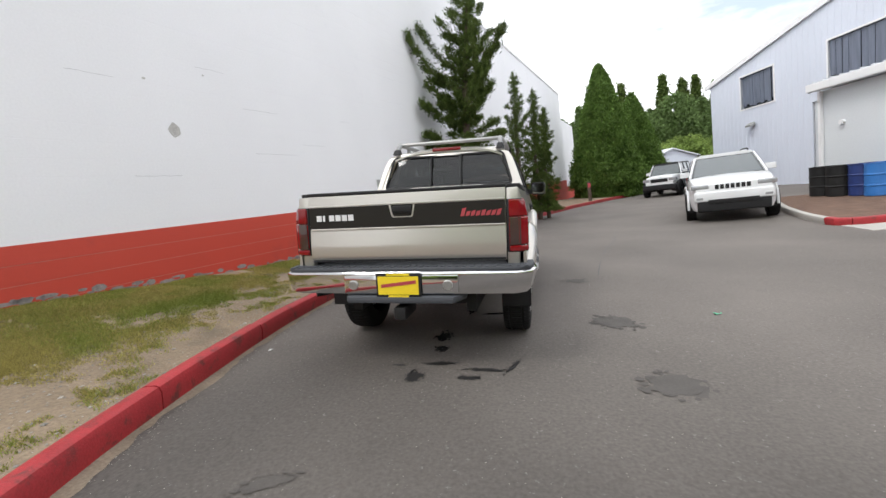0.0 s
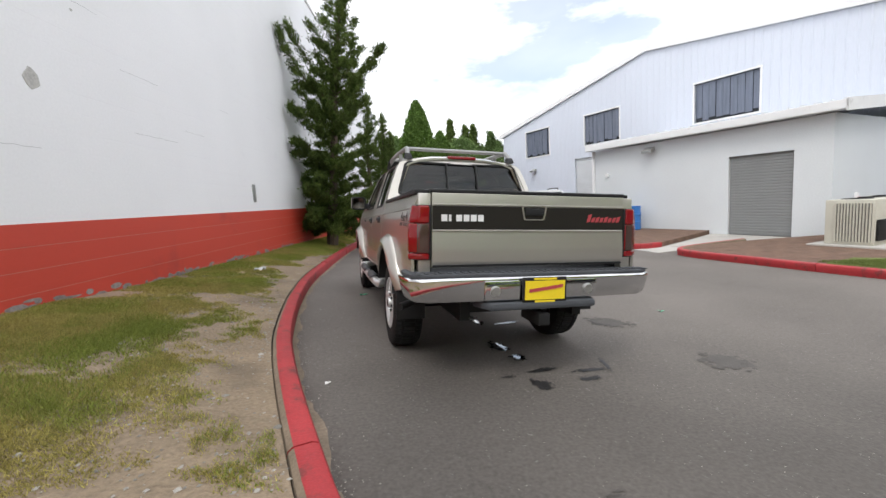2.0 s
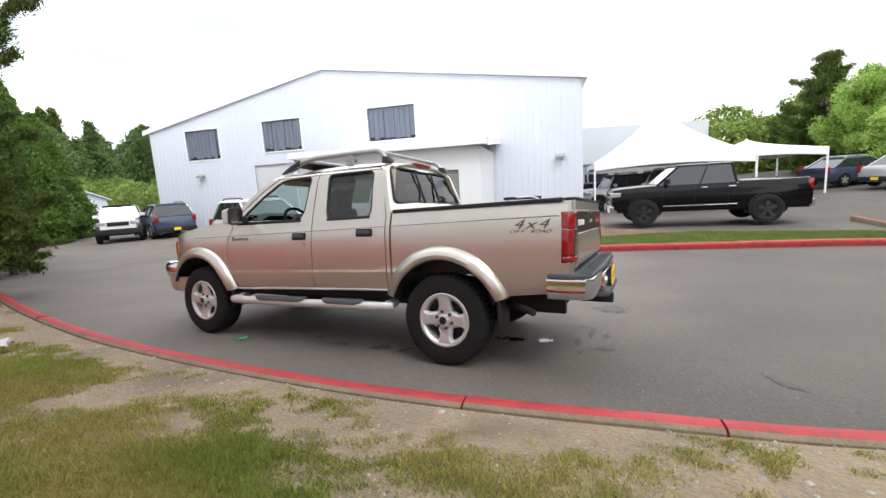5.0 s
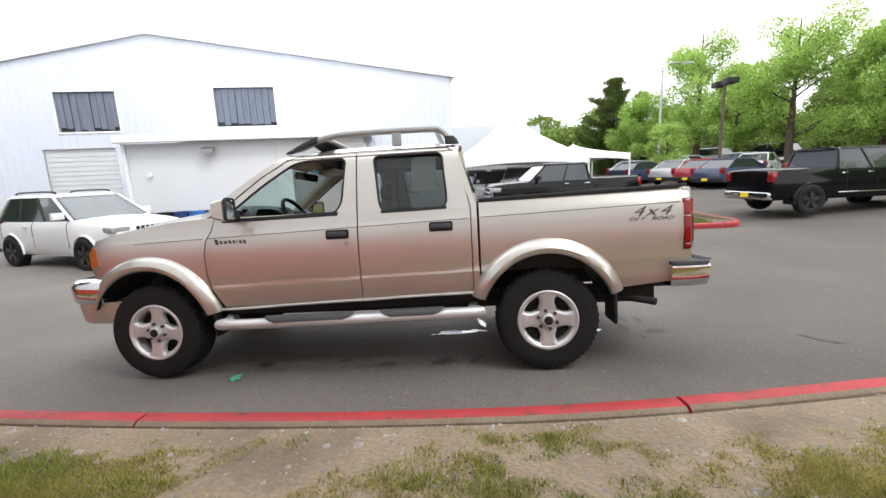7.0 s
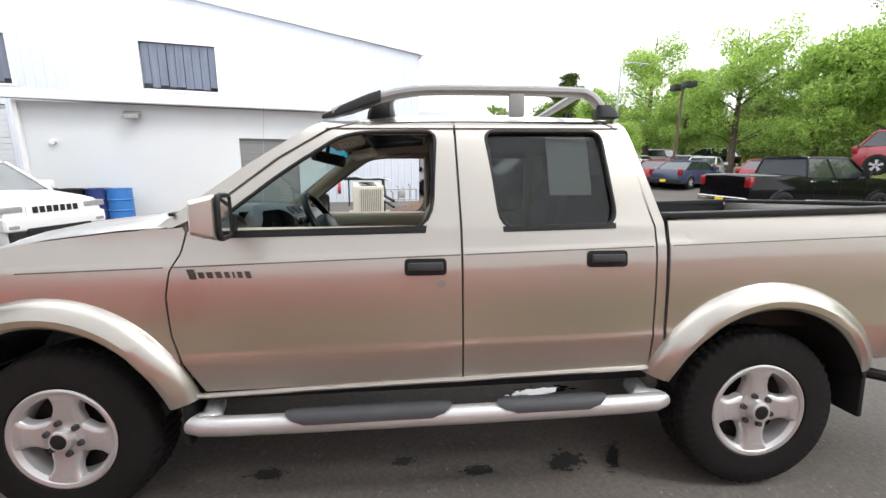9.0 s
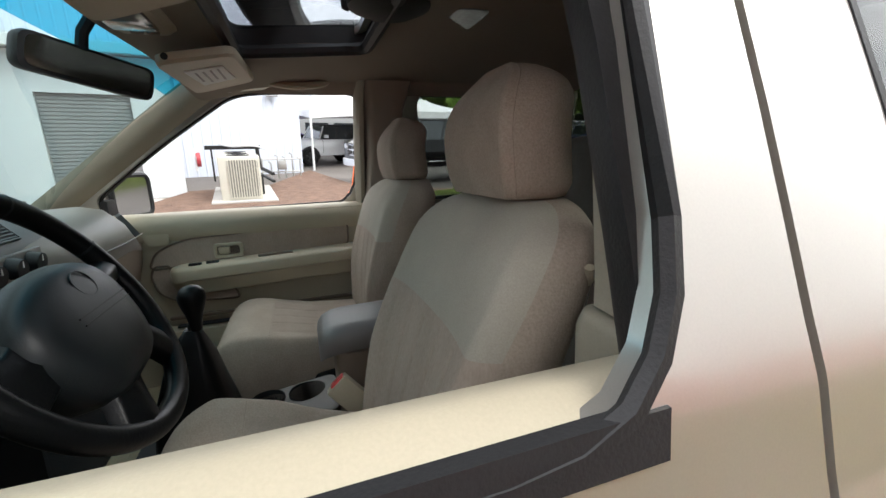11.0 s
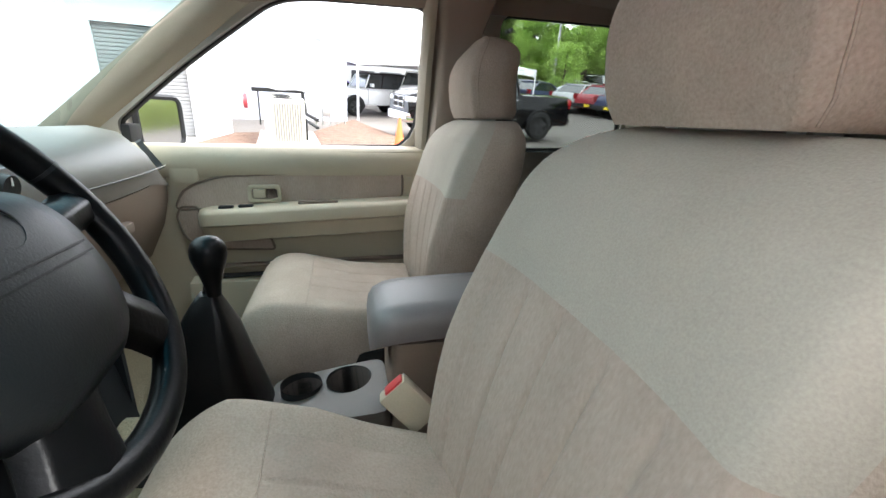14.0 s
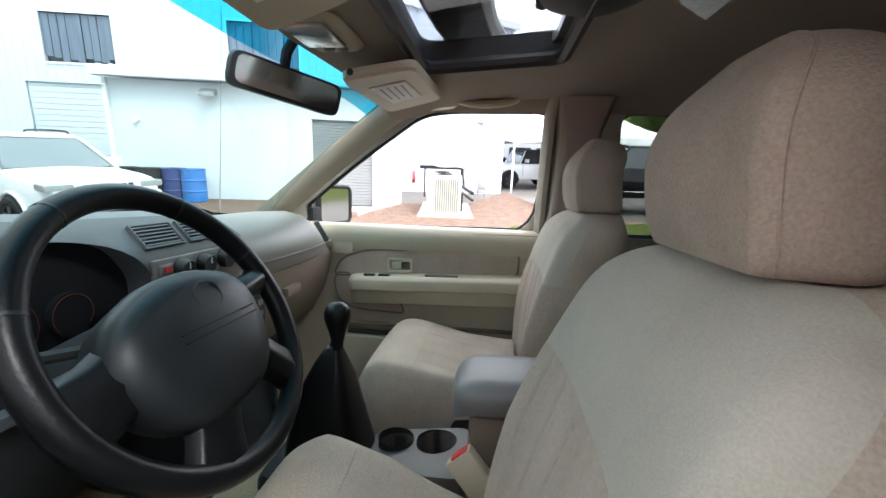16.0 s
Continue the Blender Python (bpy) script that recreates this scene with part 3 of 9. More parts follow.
def strip_window(holder, s0, s1, z0, z1, seed):
    """Wide window behind uneven hanging strips, in a thin white frame."""
    rng = random.Random(seed)
    win = part("window", boxed(0.12, 0.16, s0, s1, z0, z1), WINDOW_GLASS, holder, "dark window with uneven vertical strips", smooth=0)
    n = 9
    for i in range(n):
        a = s0 + (s1 - s0) * i / n
        b = s0 + (s1 - s0) * (i + 1) / n - 0.02
        off = rng.uniform(0.0, 0.05)
        bm = bmesh.new()
        box(bm, 0.04 + off, 0.055 + off, a, b, z0 + rng.uniform(0.02, 0.2), z1 - 0.02)
        part("strip", bm, CURTAIN, win, smooth=0)
    for a, b, c, d in ((s0 - 0.07, s0, z0 - 0.07, z1 + 0.07), (s1, s1 + 0.07, z0 - 0.07, z1 + 0.07), (s0, s1, z0 - 0.07, z0), (s0, s1, z1, z1 + 0.07)):
        part("frame", boxed(-0.035, 0.2, a, b, c, d), TRIM_WHITE, win, smooth=0)


for i, (a, b, c, d) in enumerate(OPEN[:3]):
    strip_window(house, a, b, c, d, i)


def shutter(holder, s0, s1, z0, z1, x, material, label, slat=0.2):
    """Sectional door of stacked panels with a frame."""
    dr = part("door", boxed(x + 0.05, x + 0.1, s0, s1, z0, z1), material, holder, label, smooth=0)
    z = z0
    while z < z1 - 0.01:
        h = min(slat, z1 - z)
        bm = boxed(x + 0.02, x + 0.05, s0 + 0.01, s1 - 0.01, z + 0.008, z + h - 0.006)
        part("slat", bm, material, dr, smooth=0, bevel=0.008, seg=1)
        z += h
    for a, b, c, d in ((s0 - 0.09, s0, z0, z1 + 0.1), (s1, s1 + 0.09, z0, z1 + 0.1), (s0, s1, z1, z1 + 0.1)):
        part("door_frame", boxed(x - 0.03, x + 0.12, a, b, c, d), TRIM_WHITE, dr, smooth=0)


shutter(house, 14.7, 17.5, -0.3, 3.24, 0.06, DOOR_WHITE, "off-white sectional garage door")

# ---- low annex in front of the gable ----
A_M = Matrix.Translation((11.68, 2.95, 0)) @ Matrix.Rotation(radians(12.75), 4, 'Z')
annex = thing("annex", "low smooth white annex with a roller door", "building", A_M, kind="structure")
A_LEN, A_TOP, A_DEEP = 7.95, 2.95, 4.55
A_OPEN = [(0.86, 2.56, -0.6, 2.11)]
bm = skin([(0, -0.7), (A_LEN, -0.7), (A_LEN, A_TOP), (0, A_TOP)], [[(a, c), (a, d), (b, d), (b, c)] for a, b, c, d in A_OPEN], [], [],
          lambda s, z, t: Vector((t, s, z)), 0.2)
ANNEX_WHITE = mat("white annex panels", (0.66, 0.685, 0.70), rough=0.55, var=0.05, scale=0.6, fine=25, bump=0.03)
part("front_wall", bm, ANNEX_WHITE, annex, smooth=0)
part("end_wall", boxed(0.2, A_DEEP - 0.02, 0.0, 0.2, -0.7, A_TOP), ANNEX_WHITE, annex, smooth=0)
part("end_wall", boxed(0.2, A_DEEP - 0.02, A_LEN - 0.2, A_LEN, -0.7, A_TOP), ANNEX_WHITE, annex, smooth=0)
bm = bmesh.new()
loft(bm, [[(-0.3, s, 3.1), (A_DEEP - 0.02, s, 3.55), (A_DEEP - 0.02, s, 3.4), (-0.3, s, 2.95)] for s in (-0.35, A_LEN + 0.08)])
part("roof", bm, ROOF_GREY, annex, "white steel lean-to roof", smooth=0)
part("fascia", boxed(-0.38, -0.3, -0.38, A_LEN + 0.1, 2.97, 3.20), TRIM_WHITE, annex, "white gutter board", smooth=0, bevel=0.015)
bm = bmesh.new()
loft(bm, [[(x, -0.38, z - 0.2), (x, -0.38, z + 0.12), (x, -0.33, z + 0.12), (x, -0.33, z - 0.2)] for x, z in ((-0.38, 3.11), (A_DEEP - 0.03, 3.55))])
part("fascia", bm, TRIM_WHITE, annex, "", smooth=0)
bm = bmesh.new()
s = -0.3
while s < A_LEN + 0.08:
    box(bm, -0.36, 0.4, s - 0.04, s + 0.04, 3.2, 3.245)
    s += 0.3
tagged(part("roof_ribs", bm, ROOF_GREY, annex, smooth=0), kind="stuff")
part("downpipe", boxed(-0.12, -0.02, A_LEN - 0.12, A_LEN - 0.02, -0.4, 2.95), TRIM_WHITE, annex, "", smooth=0, bevel=0.01)
shutter(annex, 0.86, 2.56, -0.42, 2.11, 0.06, DOOR_GREY, "grey steel roller door", slat=0.085)


def flood_lamp(parent, s, z, x=0.0):
    lamp = part("lamp", boxed(x - 0.12, x, s - 0.09, s + 0.09, z - 0.06, z + 0.1), STEEL, parent, "weathered wall floodlight", bevel=0.01)
    bm = bmesh.new()
    loft(bm, [[(x - 0.34, s - 0.2, z - 0.12), (x - 0.34, s + 0.2, z - 0.12), (x - 0.34, s + 0.2, z - 0.02), (x - 0.34, s - 0.2, z - 0.02)],
              [(x - 0.1, s - 0.2, z - 0.05), (x - 0.1, s + 0.2, z - 0.05), (x - 0.1, s + 0.2, z + 0.1), (x - 0.1, s - 0.2, z + 0.1)]])
    part("hood", bm, STEEL, lamp, bevel=0.01)
    part("lens", boxed(x - 0.346, x - 0.34, s - 0.17, s + 0.17, z - 0.11, z - 0.03), CLEAR_LENS, lamp)


flood_lamp(annex, 5.22, 2.68)
flood_lamp(house, 21.0, 2.9)
flood_lamp(house, 0.9, 2.6)
bm = bmesh.new()
cyl(bm, (-0.1, 7.2, 1.9), (0, 7.2, 1.9), 0.07)
part("sensor", bm, TRIM_WHITE, annex, "small round white sensor")

# drive slab, mulch beds and island lawn
def sheet(name, pts, dz, material, label, category, n=6):
    bm = skin(pts, [], [min(p[0] for p in pts) + 0.8 * i for i in range(1, 12)], [min(p[1] for p in pts) + 0.8 * i for i in range(1, 18)],
              lambda a, b, t: Vector((a, b, road_z(a, b) + dz - t)), 0.3)
    return tagged(part(name, bm, material, smooth=60), label, category, kind="structure")


sheet("drive_slab", [(6.72, 3.62), (7.7, 3.68), (11.4, 3.4), (11.05, 5.95), (7.6, 4.42), (6.75, 4.5)], 0.012, CONCRETE,
      "pale concrete slab in front of the roller door", "slab")
bed_r = [(p.x + 0.14, p.y) for p in KERB_R[8:-12]]
sheet("island_bed", bed_r + [(10.6, -7.9), (10.5, -4.0), (11.2, -1.6), (16.6, -0.3), (12.4, 1.0), (11.7, 2.9), (9.6, 3.4)], 0.125, MULCH,
      "reddish brown mulch bed below the warehouse", "bed")
lawn_edge = [(p.x + 0.16, p.y) for p in KERB_R if -7.9 < p.y < 0.4]
sheet("island_lawn", lawn_edge + [(10.2, -8.0), (10.2, -4.0), (9.3, -2.0), (8.7, -0.3), (8.1, 0.35)], 0.15, LAWN, "short green lawn strip behind the red kerb", "lawn")
sheet("barrel_bed", [(7.62, 4.55), (11.0, 6.0), (9.85, 10.85), (8.75, 11.1)] + [(p.x + 0.14, p.y) for p in KERB_B[2:-8]], 0.125, MULCH,
      "reddish brown mulch bed beside the annex", "bed")


# ---- the pickup truck: everything under it in its own frame, +y ahead, z = 0 where the tyres stand ----
LEAN = Matrix(((0.99679, -0.00064, 0.08001, 0), (-0.00064, 0.99987, 0.016, 0), (-0.08001, -0.016, 0.99667, 0), (0, 0, 0, 1)))
truck = thing("pickup_truck", "champagne-tan crew cab pickup truck with chrome bumpers, parked beside the kerb", "pickup truck",
              LEAN @ Matrix.Translation((0.02, 0, 0.01)))
PAINT = mat("champagne metallic paint", (0.555, 0.528, 0.482), rough=0.3, metal=0.8, var=0.04, scale=2.0, fine=500, bump=0.015, coat=0.6)

BADGE = mat("pale badge letters", (0.75, 0.75, 0.75), rough=0.4, var=0.05, bump=0.0)

CREASE_SHADE = mat("painted crease shade", (0.16, 0.145, 0.125), rough=0.4, metal=0.6, var=0.05, bump=0.0)
# half width of the body by height
WIDTH = [(0.40, 0.74), (0.50, 0.775), (0.56, 0.80), (0.62, 0.815), (0.70, 0.828), (0.745, 0.836), (0.755, 0.83), (0.80, 0.833), (0.95, 0.835),
         (1.06, 0.830), (1.128, 0.822), (1.135, 0.8165), (1.20, 0.80), (1.24, 0.785), (1.30, 0.767), (1.45, 0.72), (1.58, 0.672), (1.63, 0.645), (1.66, 0.60), (1.69, 0.50)]
ZC = [0.5, 0.54, 0.58, 0.62, 0.66, 0.7, 0.71, 0.72, 0.73, 0.74, 0.75, 0.76, 0.8, 0.88, 0.96, 1.02, 1.04, 1.05, 1.06, 1.07, 1.08, 1.09, 1.1, 1.11, 1.12, 1.13, 1.14, 1.18, 1.21, 1.25, 1.32, 1.4, 1.48, 1.55, 1.6, 1.63, 1.65]


def half(y, z):
    w = lerp(WIDTH, z + 0.026 * (y + 0.9) * max(0.0, min(1.0, (1.22 - z) / 0.06)))
    return w - (0.55 * max(0.0, y - 1.62) ** 2.2 if y > 1.62 else 0.0)


def side_fn(s, inset=0.0):
    return lambda y, z, t: Vector((s * (half(y, z) - inset - t), y, z))


AX_F, AX_R, HUB_Z, R_T = 1.488, -1.475, 0.368, 0.368


def arch(yc, r, a0=-14, a1=194, n=22, zc=0.40):
    return [(yc + r * math.cos(radians(a)), zc + r * math.sin(radians(a))) for a in np.linspace(a0, a1, n)]


YC = [-2.2, -1.95, -1.7, -1.5, -1.3, -1.1, 0.6, 0.9, 1.1, 1.3, 1.5, 1.65, 1.75, 1.85, 1.92]
for s in (-1, 1):
    # front fender
    top = [(0.96, 1.22), (1.25, 1.20), (1.55, 1.165), (1.80, 1.12), (1.93, 1.085)]
    out = [(1.0, 0.58), (0.995, 0.68), (1.023, 0.80), (1.030, 0.95), (1.013, 1.05), (0.973, 1.12), (0.953, 1.20)] + top + [(1.975, 1.02), (1.985, 0.86), (1.95, 0.80), (1.93, 0.62)] + \
          [p for p in arch(AX_F, 0.47, 28, 166) ]
    part("front_fender", skin(out, [], YC, ZC, side_fn(s), 0.02), PAINT, truck)
    # doors
    fd = [(-0.142, 0.565), (0.915, 0.545), (0.985, 0.68), (1.015, 0.80), (1.022, 0.95), (1.005, 1.05), (0.965, 1.12), (0.945, 1.20), (0.90, 1.255), (0.60, 1.49), (0.40, 1.615), (0.30, 1.645), (-0.12, 1.655), (-0.136, 1.2)]
    fw = rounded([(-0.02, 1.195), (0.885, 1.183), (0.868, 1.214), (0.575, 1.445), (0.36, 1.585), (0.27, 1.605), (-0.045, 1.61)],
                 [0.13, 0.0, 0.03, 0.1, 0.09, 0.05, 0.05])
    if s > 0:
        fw = rounded([(-0.02, 1.195), (0.842, 1.185), (0.846, 1.272), (0.69, 1.393), (0.59, 1.464), (0.385, 1.598), (0.28, 1.611), (-0.045, 1.613)],
                     [0.13, 0.02, 0.02, 0.05, 0.1, 0.09, 0.05, 0.05])
    door = part("front_door", skin(fd, [fw], YC, ZC, side_fn(s), 0.03), PAINT, truck)
    rd = [(-0.955, 0.60), (-0.148, 0.565), (-0.146, 1.2), (-0.13, 1.655), (-0.80, 1.645), (-0.855, 1.60), (-0.955, 1.2)]
    rw = rounded([(-0.80, 1.205), (-0.31, 1.195), (-0.255, 1.61), (-0.765, 1.61)], [0.08, 0.08, 0.045, 0.05])
    rdoor = part("rear_door", skin(rd, [rw], YC, ZC, side_fn(s), 0.03), PAINT, truck)
    part("window_pane", skin(rw, [], [], ZC, side_fn(s, 0.018), 0.004), DARK_GLASS, rdoor, "dark tinted window glass")
    for dr, loop, nm in ((door, fw, 0), (rdoor, rw, 1)):
        bm = bmesh.new()
        f = side_fn(s, 0.004)
        tube(bm, [f(a, b, 0) for a, b in loop], 0.009, 6, True)
        part("window_seal", bm, PLASTIC, dr, "black rubber window seal")
    for dr, strip in ((door, [(0.005, 1.187), (0.872, 1.176), (0.862, 1.204), (0.0, 1.217)]), (rdoor, [(-0.79, 1.196), (-0.315, 1.187), (-0.313, 1.21), (-0.792, 1.219)])):
        part("belt_strip", skin(strip, [], [0.3, 0.6], [], side_fn(s, -0.003), 0.012), PLASTIC, dr, "black rubber belt strip", smooth=30)
    if s < 0:
        part("price_sheet", skin([(-0.72, 1.335), (-0.535, 1.335), (-0.535, 1.59), (-0.72, 1.59)], [], [], ZC, side_fn(s, 0.05), 0.001), BADGE, rdoor, "pale paper sheet behind the window", smooth=0)
    # rear cab pillar
    rp = [(-1.005, 0.60), (-0.963, 0.60), (-0.963, 1.2), (-0.862, 1.60), (-0.81, 1.65), (-0.875, 1.655), (-1.0, 1.22)]
    part("cab_pillar", skin(rp, [], [], ZC, side_fn(s), 0.05), PAINT, truck)
    # windscreen pillar and roof edge
    ap = [(1.0, 1.22), (1.06, 1.225), (0.72, 1.475), (0.44, 1.66), (-0.875, 1.672), (-0.86, 1.66), (-0.12, 1.664), (0.30, 1.652), (0.41, 1.622), (0.61, 1.498), (0.91, 1.262)]
    part("windscreen_pillar", skin(ap, [], [0.3, 0.0, -0.3, -0.6], ZC, side_fn(s), 0.03), PAINT, truck)
    # sill, tucked in and coloured black for the shade below the doors
    part("sill", skin([(-1.0, 0.5), (0.985, 0.47), (0.985, 0.528), (-1.0, 0.592)], [], [], ZC, side_fn(s, 0.05), 0.05), PLASTIC, truck)
    bm = bmesh.new()
    tube(bm, [(s * (half(y, z) + 0.004), y, z) for y, z in ((-1.0, 0.588), (-0.5, 0.573), (0.0, 0.557), (0.5, 0.541), (0.985, 0.525))], 0.011, 8)
    part("sill_strip", bm, PAINT, truck)
    # bed side
    bs = [(-1.018, 0.56), (-1.018, 1.235), (-2.40, 1.262), (-2.44, 1.25), (-2.45, 0.66), (-2.40, 0.625), (-1.935, 0.575)] + arch(AX_R, 0.47, 158, 22)
    bed_side = part("bed_side", skin(bs, [], YC, ZC, side_fn(s), 0.02), PAINT, truck)
    bm = bmesh.new()
    loft(bm, [[(s * 0.80, y, z - 0.004), (s * 0.80, y, z + 0.022), (s * 0.70, y, z + 0.022), (s * 0.70, y, z - 0.02)] for y, z in ((-1.02, 1.235), (-2.40, 1.262))])
    part("bed_rail", bm, PLASTIC, truck, "black plastic bed rail cap", bevel=0.006)
    # flares
    for yc, a0, a1, nm in ((AX_F, 24, 168, "f"), (AX_R, 17, 162, "r")):
        rings = []
        for a in np.linspace(a0, a1, 27):
            c, q = math.cos(radians(a)), math.sin(radians(a))
            pr = []
            for r, o in ((0.455, -0.03), (0.452, 0.05), (0.465, 0.064), (0.49, 0.066), (0.53, 0.045), (0.555, 0.012), (0.56, -0.01)):
                y, z = yc + r * c, 0.40 + r * q
                pr.append(Vector((s * (half(y, max(z, 0.5)) + o), y, z)))
            rings.append(pr)
        bm = bmesh.new()
        loft(bm, rings, True, True)
        part("wheel_flare", bm, PAINT, truck)
        bm = bmesh.new()
        loft(bm, [[Vector((s * x, yc + 0.449 * math.cos(radians(a)), 0.40 + 0.449 * math.sin(radians(a)))) for x in (0.40, 0.87)] for a in np.linspace(a0 - 2, a1 + 2, 26)], False, False)
        part("wheel_well", bm, PLASTIC, truck)
    # pressed side crease, its shade painted as a dark strip, broken at shut lines
    for y0, y1 in ((1.58, 1.03), (1.0, -0.135), (-0.15, -0.945), (-1.03, -2.38)):
        bm = bmesh.new()
        tube(bm, [(s * (half(y, z) - 0.0012), y, z) for y, z in ((y, 1.0985 - 0.0275 * (y + 0.145)) for y in np.linspace(y0, y1, 9))], 0.0032, 6)
        part("crease_shade_strip", bm, CREASE_SHADE, truck, "thin strip of painted shade along the body crease")
    # tube step
    bm = bmesh.new()
    tube(bm, smooth_path([(s * 0.70, 0.93, 0.44), (s * 0.80, 0.90, 0.425), (s * 0.86, 0.80, 0.42), (s * 0.865, -0.85, 0.45), (s * 0.80, -0.935, 0.455), (s * 0.70, -0.95, 0.46)], 5), 0.04, 14)
    step = part("side_step", bm, ALLOY, truck, "satin silver tube step")
    for y0, y1 in ((-0.09, 0.58), (-0.74, -0.28)):
        bm = bmesh.new()
        loft(bm, [[(s * (0.865 + 0.045 * math.cos(a)), y, 0.432 + 0.0135 * (0.8 - y) / 0.77 + 0.047 * math.sin(a)) for a in np.linspace(1.3 - 1.35 * k, 1.3 + 1.5 * k, 11)]
                  for y, k in ((y0, 0.25), (y0 + 0.03, 0.7), (y0 + 0.08, 0.98), (y1 - 0.08, 0.98), (y1 - 0.03, 0.7), (y1, 0.25))], False, False)
        part("tread_pad", bm, GREY_PLASTIC, step, "black ribbed tread pad")
    # handles
    for y, z in ((0.008, 1.052), (-0.745, 1.073)):
        bm = skin(rounded([(y - 0.085, z - 0.034), (y + 0.085, z - 0.034), (y + 0.085, z + 0.034), (y - 0.085, z + 0.034)], 0.018), [], [], [],
                  side_fn(s, -0.006), 0.012)
        h = part("door_handle", bm, PLASTIC, truck, "black plastic door handle")
        bm = boxed(s * (half(y, z) + 0.006), s * (half(y, z) + 0.024), y - 0.07, y + 0.07, z - 0.012, z + 0.02)
        part("grip", bm, GREY_PLASTIC, h, bevel=0.007)
    bm = bmesh.new()
    cyl(bm, (s * 0.825, -0.055, 0.985), (s * 0.838, -0.055, 0.985), 0.017)
    part("door_lock", bm, STEEL, truck)
    # mirrors, each glass turned towards the driver
    my, sl = (0.80, 0.20) if s < 0 else (0.86, 0.42)
    bm = bmesh.new()
    loft(bm, [[(s * (0.80 + d), my + e * 0.05 * k - sl * (d - 0.10), 1.268 + f * k) for e, f in rounded([(-1, -0.085), (1, -0.06), (1, 0.06), (-1, 0.085)], [0.03, 0.06, 0.06, 0.03], 4)] for d, k in ((0.03, 0.8), (0.045, 0.95), (0.07, 1.0), (0.18, 1.0), (0.205, 0.93), (0.218, 0.75))])
    mir = part("door_mirror", bm, PAINT, truck, bevel=0.0)
    ring_ = rounded([(0.838, 1.192), (1.005, 1.192), (1.005, 1.345), (0.838, 1.345)], 0.03, 4)
    bm = bmesh.new()
    loft(bm, [[(s * x, my - 0.058 + d - sl * (x - 0.90), z) for x, z in ring_] for d in (0.0, 0.006)])
    part("mirror_glass", bm, CHROME, mir, "mirror glass")
    bm = bmesh.new()
    tube(bm, [(s * x, my - 0.055 - sl * (x - 0.90), z) for x, z in ring_], 0.010, 6, True)
    part("mirror_rim", bm, PLASTIC, mir, "black mirror rim")
    part("mirror_foot", boxed(min(s * 0.76, s * 0.84), max(s * 0.76, s * 0.84), my - 0.04, my + 0.04, 1.195, 1.265), PLASTIC, mir, bevel=0.01)
    # mud flaps
    for y in (0.985, -1.94):
        part("mud_flap", boxed(min(s * 0.62, s * 0.845), max(s * 0.62, s * 0.845), y - 0.012, y + 0.012, 0.33, 0.58), PLASTIC, truck, "black rubber mud flap", bevel=0.008)


